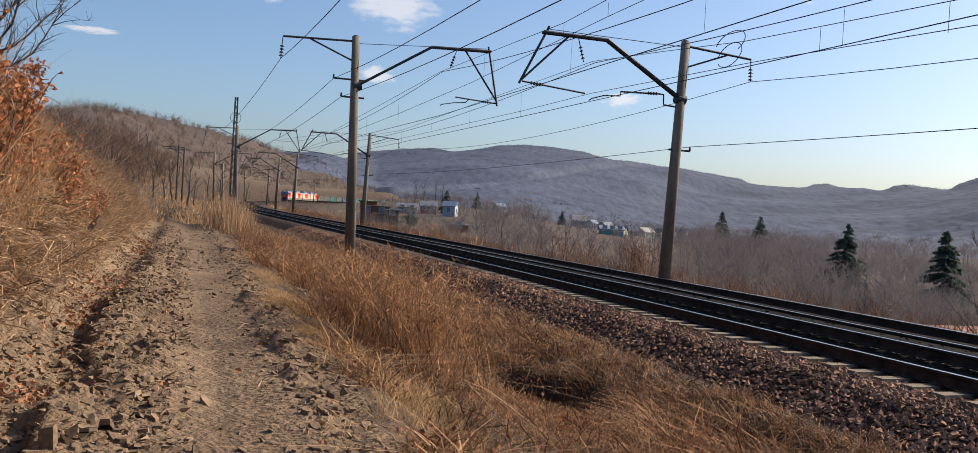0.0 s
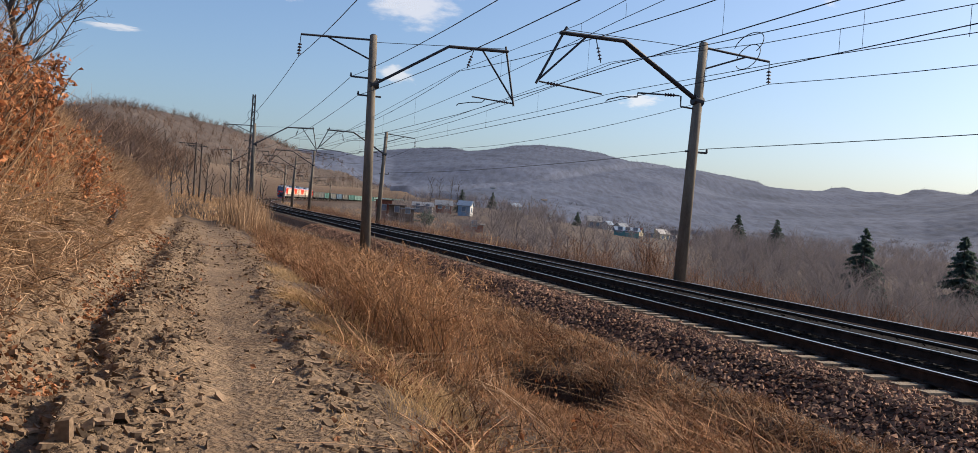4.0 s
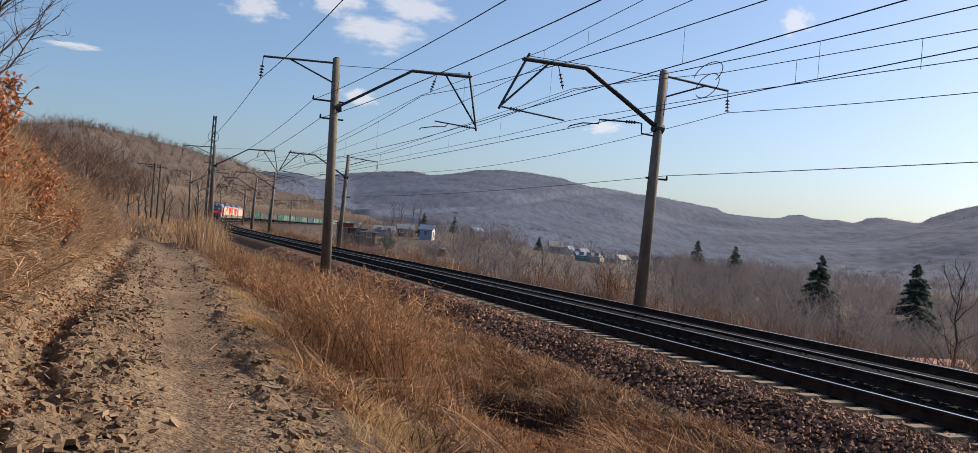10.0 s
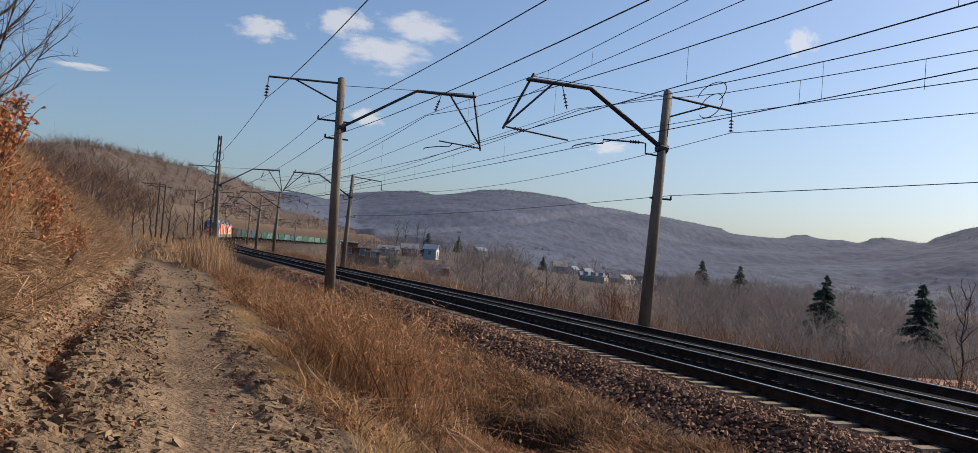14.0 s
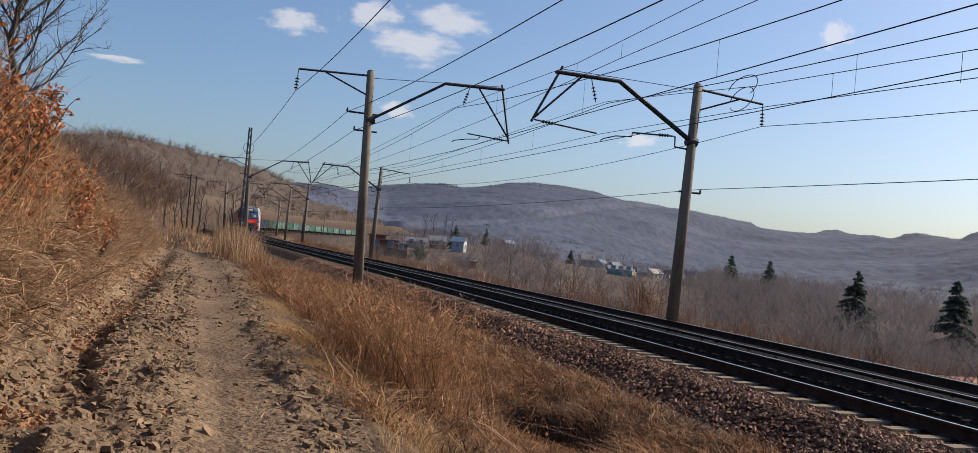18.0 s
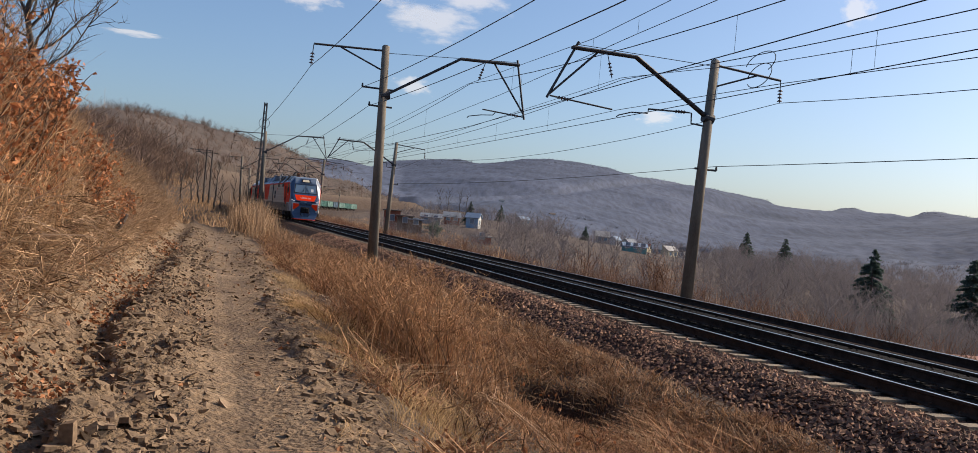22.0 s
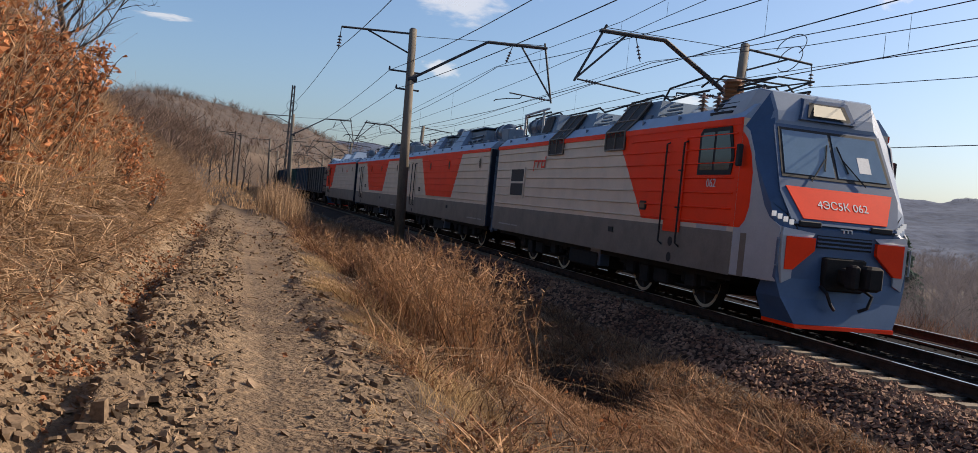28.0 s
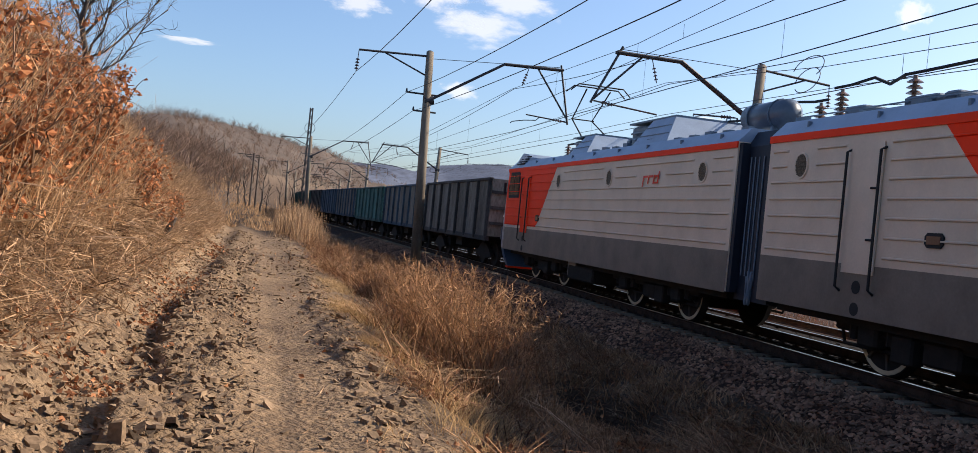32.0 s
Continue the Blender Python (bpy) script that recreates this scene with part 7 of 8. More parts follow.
def polar(n, a0, a1, r0, r1, power=0.5):
    a = np.radians(RNG.uniform(a0, a1, n))
    r = (r0 ** (1 / power) + (r1 ** (1 / power) - r0 ** (1 / power)) * RNG.random(n)) ** power
    return -np.sin(a) * r, np.cos(a) * r


def crown_template(seed, twigs=30, spread=0.3):
    """A leafless tree as a fan of fine twigs on a forked trunk, height 1: base, tip, width."""
    r = np.random.default_rng(seed)
    B, T, W = [], [], []
    top = np.array([r.normal() * 0.03, r.normal() * 0.03, r.uniform(0.4, 0.5)])
    B.append(np.zeros(3)), T.append(top), W.append(0.022)
    forks = []
    for k in range(5):
        a = 2 * math.pi * k / 5 + r.uniform(-0.5, 0.5)
        w = spread * r.uniform(0.3, 0.75)
        o = top * r.uniform(0.6, 1.0)
        t = o + np.array([math.cos(a) * w, math.sin(a) * w, r.uniform(0.2, 0.4)])
        B.append(o), T.append(t), W.append(0.011)
        forks.append((o, t))
    for k in range(twigs):
        o, t = forks[k % 5]
        u = r.uniform(0.25, 1.0)
        q = o + (t - o) * u
        B.append(q), T.append(q + np.array([r.normal() * spread * 0.34, r.normal() * spread * 0.34, r.uniform(0.06, 0.24)])), W.append(0.0075)
    return np.array(B), np.array(T), np.array(W)


def build_woods():
    crowns = [crown_template(k) for k in range(6)]
    fine = [crown_template(30 + k, 46, 0.34) for k in range(5)]
    bushy = [bush_template(110 + k) for k in range(4)]
    thin = [crown_template(90 + k, 15, 0.32) for k in range(8)]
    lace = [crown_template(70 + k, 90, 0.36) for k in range(5)]
    tiny = [crown_template(50 + k, 7, 0.36) for k in range(5)]
    # hill on the left
    st = Stuff()
    x, y = polar(5600, 6, 40, 150, 660, 0.8)
    S, L = along(x, y)
    k = (L < -22)
    x, y = x[k], y[k]
    scatter_trees(st, x, y, RNG.uniform(4.5, 8.0, len(x)), thin, 1.35)
    x, y = polar(1900, 7, 34, 85, 270, 0.85)
    S, L = along(x, y)
    k = (L < -15) & (S > 70)
    x, y = x[k], y[k]
    scatter_trees(st, x, y, RNG.uniform(3.0, 7.0, len(x)), fine, 1.9)
    x, y = polar(420, 13, 27, 100, 200, 0.8)
    S, L = along(x, y)
    k = (L < -13) & (S > 90)
    x, y = x[k], y[k]
    scatter_trees(st, x, y, RNG.uniform(3.5, 7.5, len(x)), fine, 1.5)
    x, y = polar(900, 5, 16, 170, 440, 0.7)
    S, L = along(x, y)
    k = (L < -10) & (S > 90)
    x, y = x[k], y[k]
    scatter_trees(st, x, y, RNG.uniform(1.6, 5.0, len(x)), thin, 1.8)
    n = 700
    s, l = RNG.uniform(75, 210, n), -13 - 40 * RNG.random(n)
    x, y = on_line(s, l)
    scatter_trees(st, x, y, RNG.uniform(0.8, 2.2, n), [bush_template(90 + k) for k in range(4)], 1.5)
    st.stuff("hill_woods", M_WOODS, "leafless brown woods covering the near hillside", "woods")
    # valley on the right
    st = Stuff()
    x, y = polar(3600, -44, 9, 130, 640, 0.7)
    S, L = along(x, y)
    view = x / np.maximum(y, 1)
    near = np.hypot(x, y)
    k = (L > 34) & (vnoise(x, y, 45, 61) > -0.45) & ~((view > -0.19) & (view < -0.045) & (near < 235)) & ~((view > 0.02) & (view < 0.17) & (near < 340) & (RNG.random(len(x)) < 0.85))
    x, y = x[k], y[k]
    scatter_trees(st, x, y, RNG.uniform(3.0, 8.0, len(x)), thin, 1.3)
    x, y = polar(1500, -44, -4, 300, 700, 0.6)
    S, L = along(x, y)
    k = (L > 40) & ((x / y > 0.19) | (np.hypot(x, y) > 400))
    x, y = x[k], y[k]
    scatter_trees(st, x, y, RNG.uniform(5.0, 9.0, len(x)), thin, 1.6)
    x, y = polar(1500, -15, 10, 105, 400, 0.7)
    S, L = along(x, y)
    k = (L > 18)
    x, y = x[k], y[k]
    scatter_trees(st, x, y, RNG.uniform(0.7, 1.9, len(x)), thin, 2.2)
    x, y = polar(620, -44, -8, 55, 240, 0.8)
    S, L = along(x, y)
    k = (L > 20) & (x / y > 0.205) & ~((x / y > 0.42) & (x / y < 0.54) & (np.hypot(x, y) < 60))
    x, y = x[k], y[k]
    scatter_trees(st, x, y, RNG.uniform(4.2, 8.2, len(x)), lace, 0.5)
    x, y = polar(1500, -42, 6, 70, 330, 0.8)
    S, L = along(x, y)
    view = x / np.maximum(y, 1)
    k = (L > 22) & ~((view > -0.19) & (view < -0.045)) & ~((view > 0.03) & (view < 0.17) & (RNG.random(len(x)) < 0.7))
    x, y = x[k], y[k]
    scatter_trees(st, x, y, RNG.uniform(2.5, 5.5, len(x)), fine, 0.9)
    st.stuff("valley_woods", M_VALLEY, "bare grey trees and thickets in the valley", "woods")
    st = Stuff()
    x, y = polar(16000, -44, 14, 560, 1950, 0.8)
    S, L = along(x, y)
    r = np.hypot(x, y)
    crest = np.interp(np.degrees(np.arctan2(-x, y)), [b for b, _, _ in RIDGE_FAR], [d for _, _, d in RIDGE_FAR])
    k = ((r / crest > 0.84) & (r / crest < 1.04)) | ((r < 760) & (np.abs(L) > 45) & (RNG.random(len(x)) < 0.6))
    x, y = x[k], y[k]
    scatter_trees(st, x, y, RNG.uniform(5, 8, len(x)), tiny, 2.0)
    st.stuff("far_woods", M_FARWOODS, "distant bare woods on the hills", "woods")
    # thicket along the far side of the line
    st = Stuff()
    n = 800
    s = 4 + 150 * RNG.random(n) ** 1.2
    l = 8.6 + 9 * RNG.random(n) ** 1.3
    x, y = on_line(s, l)
    scatter_trees(st, x, y, RNG.uniform(0.6, 1.7, n) * (1 + 0.5 * vnoise(s, l, 7, 63)), [bush_template(40 + k) for k in range(5)], 1.2)
    tufts(st, 4 + 150 * RNG.random(4000), 7.3 + 8 * RNG.random(4000) ** 1.4, RNG.uniform(0.25, 0.8, 4000), 6, 0.2, 0.014, 0.5, short=True)
    st.stuff("thicket", M_THICK, "red-brown leafless thicket beyond the tracks", "thicket")
    st = Stuff()
    n = 260
    s, l = 14 + 170 * RNG.random(n), 26 + 50 * RNG.random(n)
    x, y = on_line(s, l)
    k = ~((x / y > 0.03) & (x / y < 0.17) & (RNG.random(n) < 0.6)) & ~((x / y > 0.42) & (x / y < 0.54) & (np.hypot(x, y) < 60))
    x, y = x[k], y[k]
    scatter_trees(st, x, y, RNG.uniform(3.0, 6.0, len(x)), lace, 0.6)
    n = 420
    s, l = 6 + 150 * RNG.random(n) ** 1.15, 12 + 26 * RNG.random(n) ** 1.1
    x, y = on_line(s, l)
    k = ~((x / y > 0.42) & (x / y < 0.54) & (np.hypot(x, y) < 47))
    x, y = x[k], y[k]
    scatter_trees(st, x, y, RNG.uniform(1.6, 3.4, len(x)), [bush_template(60 + k) for k in range(5)], 0.7)
    x, y = RNG.normal(0.385, 0.05, 46), RNG.uniform(52, 82, 46)
    scatter_trees(st, x * y, y, RNG.uniform(2.4, 4.4, 46), [bush_template(80 + k) for k in range(4)], 0.7)
    # brush that stands before the spruces
    for view, r0, r1 in ((0.363, 66, 84), (0.47, 70, 90), (0.268, 130, 175), (0.226, 140, 195)):
        d = RNG.uniform(r0, r1, 42)
        v = RNG.normal(view, 0.014, 42)
        scatter_trees(st, v * d, d, RNG.uniform(2.6, 5.2, 42), bushy, 0.8)
    st.stuff("grey_saplings", M_VALLEY, "pale grey bare saplings below the embankment", "saplings")


def bare_tree(name, x, y, h, seed, limbs, subs, twigs, label, spread=0.42, girth=1.0, bark=None):
    gz = float(ground_z(np.array([x]), np.array([y]))[0])
    e = empty(name, label, "tree", at=Matrix.Translation((x, y, gz)))
    r = random.Random(seed)
    tr = Mesh()
    pts = [Vector((0, 0, -0.2))]
    for k in range(7):
        pts.append(pts[-1] + Vector((r.gauss(0, 0.02) * h, r.gauss(0, 0.02) * h, h * 0.12)))
    tr.tube(pts, [girth * h * 0.012 * (1 - k * 0.125) for k in range(8)], 8)
    tr.part("trunk", bark or M_BARK, e, smooth=True)

    def limb(m, o, d, ln, rad, n):
        q = [o]
        for j in range(n):
            d = (d + Vector((r.gauss(0, 0.2), r.gauss(0, 0.2), r.gauss(0.12, 0.16)))).normalized()
            q.append(q[-1] + d * ln / n)
        m.tube(q, [rad * (1 - 0.8 * j / n) for j in range(n + 1)], 4 if rad > h * 0.0012 else 3)
        return q

    for i in range(limbs):
        f = 1.6 + 5.4 * (i + r.random()) / limbs
        k = min(6, int(f))
        o = pts[k].lerp(pts[k + 1], f - k)
        a = i * 2.4 + r.uniform(-0.5, 0.5)
        ln = h * spread * (1.25 - f / 8) * r.uniform(0.75, 1.1)
        m = Mesh()
        d = Vector((math.cos(a), math.sin(a), r.uniform(0.5, 1.2))).normalized()
        q = limb(m, o, d, ln, girth * h * 0.0042, 6)
        for j in range(subs):
            k = r.randint(1, 6)
            u = q[k].lerp(q[k - 1], r.random())
            t = limb(m, u, (d * 0.7 + Vector((r.gauss(0, 0.6), r.gauss(0, 0.6), r.gauss(0.25, 0.4)))).normalized(), ln * r.uniform(0.22, 0.45), girth * h * 0.0016, 3)
            for w in range(twigs):
                v = t[r.randint(1, 3)].lerp(t[r.randint(0, 2)], 0.4)
                limb(m, v, Vector((r.gauss(0, 1), r.gauss(0, 1), r.gauss(0.5, 0.7))).normalized(), ln * r.uniform(0.07, 0.16), h * 0.0007, 2)
        m.part("branch", bark or M_BARK, e)
    return e


def spruce(x, y, h, seed, dx=0.0, label="dark green spruce with drooping branches"):
    gz = float(ground_z(np.array([x]), np.array([y]))[0])
    e = empty("spruce", label, "tree", "spruces in the valley", Matrix.Translation((x, y, gz)))
    Mesh().tube([(0, 0, -0.3), (0, 0, h * 0.5), (0, 0, h * 0.98)], [h * 0.022, h * 0.014, h * 0.003], 8).part("trunk", M_BARK, e)
    r = np.random.default_rng(seed)
    n = 210
    q = r.uniform(0.06, 0.98, n)
    a = r.uniform(0, 6.28, n)
    ln = h * 0.38 * (1.02 - q) ** 0.9 * r.uniform(0.7, 1.15, n)
    st = Stuff()
    for k in range(n):
        m = 26
        u = r.uniform(0.1, 1, m)
        d = np.array([math.cos(a[k]), math.sin(a[k]), 0])
        c = np.array([0, 0, q[k] * h]) + np.outer(u * ln[k], d)
        c[:, 2] -= u ** 1.5 * ln[k] * 0.22
        sd = np.array([-d[1], d[0], 0])
        tip = c + np.outer(r.uniform(-1, 1, m) * ln[k] * 0.28 * (1.1 - u), sd) + np.outer(r.uniform(0.05, 0.2, m) * ln[k], d)
        tip[:, 2] -= r.uniform(0.0, 0.12, m) * ln[k] + 0.05
        st.add(*ribbons(c, tip, h * 0.032, 0.1, short=True))
    st.part("crown", M_NEEDLE, e)
    return e


def evergreen_bush(px, dist, h, w):
    x, y = by_bearing(px, dist)
    gz = float(ground_z(np.array([x]), np.array([y]))[0])
    e = empty("evergreen_bush", "dense dark green bush beside the garden sheds", "bush", at=Matrix.Translation((x, y, gz)))
    m = Mesh()
    r = np.random.default_rng(3)
    for k in range(7):
        a = k * 0.9
        m.tube([(0, 0, -0.2), (math.cos(a) * w * 0.2, math.sin(a) * w * 0.2, h * 0.4), (math.cos(a) * w * 0.4, math.sin(a) * w * 0.4, h * 0.75)], [0.07, 0.05, 0.02], 5)
    m.part("stem", M_BARK, e)
    c = r.normal(size=(60, 3)) * np.array([w * 0.28, w * 0.28, h * 0.2]) + np.array([0, 0, h * 0.55])
    p = np.repeat(c, 30, 0) + r.normal(size=(1800, 3)) * 0.16
    st = Stuff()
    st.add(*leaves_at(p, 0.2))
    st.part("foliage", M_NEEDLE, e)


def canopy_mat(name, stops, trunk, gap, patch, bump, deep, stand=(1.0, 1.0, 0.22)):
    """Leafless woods from afar: fine upright streaks of trunks and twigs over broad patches."""
    m = node_mat(name, stops, scale=patch, detail=8, bump=bump, bump_scale=trunk * 0.8, bump_dist=deep)
    n, lk = m.node_tree.nodes, m.node_tree.links
    b = n["Principled BSDF"]
    mp = n.new("ShaderNodeMapping")
    mp.inputs["Scale"].default_value = [trunk * v for v in stand]
    lk.new(n.new("ShaderNodeNewGeometry").outputs["Position"], mp.inputs["Vector"])
    tx = n.new("ShaderNodeTexNoise")
    tx.inputs["Scale"].default_value, tx.inputs["Detail"].default_value, tx.inputs["Roughness"].default_value = 1.0, 6, 0.7
    lk.new(mp.outputs[0], tx.inputs["Vector"])
    mr = n.new("ShaderNodeMapRange")
    mr.inputs["From Min"].default_value, mr.inputs["From Max"].default_value = 0.3, 0.7
    mr.inputs["To Min"].default_value, mr.inputs["To Max"].default_value = 1 - gap, 1 + gap
    lk.new(tx.outputs["Fac"], mr.inputs["Value"])
    hs = n.new("ShaderNodeHueSaturation")
    lk.new(b.inputs["Base Color"].links[0].from_socket, hs.inputs["Color"]), lk.new(mr.outputs[0], hs.inputs["Value"])
    lk.new(hs.outputs["Color"], b.inputs["Base Color"])
    return m


M_CANOPY_NEAR = canopy_mat("near_hill_canopy", [(0.3, (0.047, 0.034, 0.027)), (0.5, (0.068, 0.05, 0.04)), (0.7, (0.093, 0.07, 0.056))], 0.6, 0.7, 0.03, 0.15, 1.2, (1.0, 0.4, 0.3))
# base colour of the far canopy carries the blue of the haze
M_CANOPY_FAR = canopy_mat("far_canopy_haze_blue", [(0.32, (0.041, 0.053, 0.084)), (0.5, (0.055, 0.069, 0.108)), (0.68, (0.072, 0.087, 0.131))], 0.19, 0.4, 0.012, 0.1, 3.0, (1.0, 0.12, 0.7))


def canopy(name, a0, a1, r0, r1, lift, mat, label, keep):
    """The closed tops of leafless woods as a rolling sheet over the hills."""
    az = np.arange(a0, a1, 0.16)
    rr = np.exp(np.arange(math.log(r0), math.log(r1), 0.009))
    A, Rr = np.meshgrid(np.radians(az), rr)
    X, Y = -np.sin(A) * Rr, np.cos(A) * Rr
    edge = sstep(a0, a0 + 3, np.degrees(A)) * sstep(a1, a1 - 3, np.degrees(A))
    g = ground_z(X, Y)
    Z = g - 0.4 + lift * edge * sstep(r0, r0 * 1.35, Rr) * (0.8 + 0.12 * vnoise(X, Y, 5, 11) + 0.12 * vnoise(X, Y, 13, 12) + 0.08 * vnoise(X, Y, 31, 13))
    S, L = along(X, Y)
    ok = keep(S.reshape(X.shape), L.reshape(X.shape), Rr)
    Z = np.where(ok, Z, g - 1.0)
    nr, na = X.shape
    i, j = np.meshgrid(np.arange(nr - 1), np.arange(na - 1), indexing="ij")
    f = np.stack([i * na + j, (i + 1) * na + j, (i + 1) * na + j + 1, i * na + j + 1], -1)
    f = f[ok[:-1, :-1] | ok[1:, 1:]]
    st = Stuff()
    st.add(np.stack([X.ravel(), Y.ravel(), Z.ravel()], 1), f.reshape(-1, 4))
    me = st.mesh(name, mat)
    me.shade_smooth()
    return tagged(new(name, me), label, "woods", kind="structure")


canopy("backdrop_hill", 5, 41, 190, 760, 3.5, M_CANOPY_NEAR, "brown leafless woods over the near hill", lambda S, L, r: L < -26)
canopy("backdrop_far_hills", -44, 16, 430, 2300, 5.0, M_CANOPY_FAR, "leafless woods over the far hills, coloured with the blue-grey of haze", lambda S, L, r: (L > 60) | (r > 950) | ((r > 430) & (np.abs(L) > 40)) | (r > 640))
build_weeds()
build_bank()
build_path_litter()
build_woods()
_r = random.Random(77)
for _s0, _l0, _n, _spread, _fill in ((8.6, -12.7, 13, 2.0, 800), (12.2, -12.75, 16, 1.0, 850), (18.0, -12.5, 9, 0.7, 620), (22.5, -12.4, 6, 1.0, 380), (15.2, -13.1, 6, 1.6, 320)):
    for _k in range(_n):
        _s1, _l1 = _s0 + _r.gauss(0, _spread), _l0 - abs(_r.gauss(0, 0.42)) + 0.3
        oak_shrub(_s1, _l1, float(brush_h(_s1, _l1)) * _r.uniform(0.6, 0.92), _r.uniform(0.4, 0.6), int(_fill * _r.uniform(0.6, 1.2)))


# ---- houses and other far things ----
M_WALLS = {k: paint("wall_" + k, c, rough=0.85, dirt=0.08) for k, c in dict(blue=(0.26, 0.36, 0.46), brick=(0.26, 0.085, 0.05), grey=(0.3, 0.29, 0.28), cream=(0.5, 0.43, 0.3), white=(0.5, 0.5, 0.48), timber=(0.13, 0.085, 0.055), teal=(0.1, 0.28, 0.27)).items()}
M_ROOFS = {k: paint("roof_" + k, c, rough=0.7, dirt=0.12) for k, c in dict(slate=(0.16, 0.18, 0.21), steel=(0.2, 0.27, 0.36), rust=(0.28, 0.09, 0.06), brown=(0.13, 0.1, 0.085), asbestos=(0.28, 0.27, 0.26)).items()}


def by_bearing(px, dist):
    """Place at a bearing given as an offset on a plane 1 m ahead of the first look, right positive."""
    n = math.hypot(1, px)
    return px / n * dist, dist / n


def house(px, dist, w, d, h, roof_h, wall, roof, turn=0, label="", windows=2, gable=True, plinth=0.0, end=None):
    x, y = by_bearing(px, dist)
    gz = float(ground_z(np.array([x]), np.array([y]))[0]) + plinth
    e = empty("house", label or "small village house with a pitched roof among bare trees", "house", "village houses", Matrix.Translation((x, y, gz)) @ Matrix.Rotation(radians(turn), 4, "Z"))
    Mesh().box(-w / 2, w / 2, -d / 2, d / 2, -2.5 - plinth, h).part("wall", M_WALLS[wall], e)
    o = 0.35
    r = Mesh()
    if gable:
        r.prism([(-d / 2 - o, h - 0.1), (0, h + roof_h), (d / 2 + o, h - 0.1), (d / 2 + o - 0.1, h - 0.2), (0, h + roof_h - 0.18), (-d / 2 - o + 0.1, h - 0.2)], -w / 2 - o, w / 2 + o, "x")
        g = Mesh()
        g.prism([(-d / 2, h - 0.02), (0, h + roof_h - 0.15), (d / 2, h - 0.02)], -w / 2 + 0.002, w / 2 - 0.002, "x")
        g.part("gable", M_WALLS[wall], e)
    else:
        r.box(-w / 2 - o, w / 2 + o, -d / 2 - o, d / 2 + o, h, h + 0.22, bev=0.05)
    rf = r.part("roof", M_ROOFS[roof], e)
    if gable and w > 6:
        c = Mesh()
        c.box(w * 0.2, w * 0.2 + 0.5, -0.25, 0.25, h + roof_h * 0.5, h + roof_h + 0.6)
        c.part("chimney", M_WALLS["brick"], rf)
    if end:
        g = Mesh()
        g.prism([(-d / 2 - 0.01, -0.5 - plinth), (-d / 2 - 0.01, h - 0.1), (0, h + roof_h - 0.2), (d / 2 + 0.01, h - 0.1), (d / 2 + 0.01, -0.5 - plinth)], w / 2 + 0.004, w / 2 + 0.06, "x")
        g.part("end_wall", M_WALLS[end], e, "white-painted gable wall")
        f = Mesh()
        f.box(w / 2 + 0.05, w / 2 + 0.1, -0.4, 0.4, 0.9, 1.9)
        f.part("window", M_GLASS, e)
    for k in range(windows):
        for st in range(max(1, int(h // 2.7))):
            xx = -w / 2 + (k + 0.5) * w / windows
            f = Mesh()
            f.box(xx - 0.55, xx + 0.55, -d / 2 - 0.05, -d / 2 + 0.02, 0.9 + 2.7 * st, 2.2 + 2.7 * st)
            wf = f.part("window", M_WALLS["white"], e)
            g = Mesh()
            g.box(xx - 0.45, xx + 0.45, -d / 2 - 0.07, -d / 2 - 0.03, 1.0 + 2.7 * st, 2.1 + 2.7 * st)
            g.part("pane", M_GLASS, wf)
    return e


house(-0.0745, 215, 3.0, 2.5, 2.5, 1.1, "blue", "steel", -12, "pale blue house with a steel roof and white gable", 1, end="white")
house(-0.099, 225, 3.8, 3.4, 1.9, 1.2, "brick", "slate", 8, "red brick house with a dark slate roof", 2)
house(-0.122, 215, 4.6, 3.6, 1.7, 0.9, "grey", "slate", 5, "low grey house with a dark roof", 2)
house(-0.151, 175, 3.0, 2.6, 2.2, 0.5, "timber", "brown", 10, "dark timber shed with a flat roof", 1, False, 0.9)
house(-0.166, 178, 3.2, 2.4, 2.9, 0.5, "brick", "brown", 10, "red-brown garden shed with a flat roof", 1, False, 0.9)
house(-0.139, 172, 2.4, 2.2, 1.8, 0.4, "timber", "slate", 10, "small dark shed with a flat roof", 1, False, 0.9)
house(-0.0644, 165, 3.4, 2.4, 1.3, 0.3, "brick", "asbestos", 10, "low brick outbuilding with a grey flat roof", 1, False)
for _k, (_px, _d, _w, _h, _wall, _roof) in enumerate(((0.045, 260, 7, 3.0, "grey", "asbestos"), (0.075, 300, 8, 3.4, "white", "slate"), (0.093, 330, 8, 3.2, "cream", "rust"), (0.105, 290, 6, 3.0, "grey", "slate"),
                                                     (0.118, 310, 9, 3.4, "cream", "asbestos"), (0.135, 340, 8, 3.2, "white", "brown"), (0.145, 280, 6, 2.8, "brick", "asbestos"), (0.06, 380, 8, 3.4, "white", "steel"),
                                                     (0.16, 360, 8, 3.4, "grey", "slate"), (0.02, 350, 8, 3.4, "white", "slate"), (-0.02, 420, 9, 3.5, "grey", "steel"),                                                      (0.43, 240, 6, 2.4, "grey", "brown"))):
    house(_px + (0.024 if _px > 0.04 else 0), _d, _w * (0.5 + 0.12 * math.sin(_k * 3.3)), _w * 0.5, _h * 0.8, 1.5, _wall, _roof, 50 * math.sin(_k * 2.1), plinth=1.0)
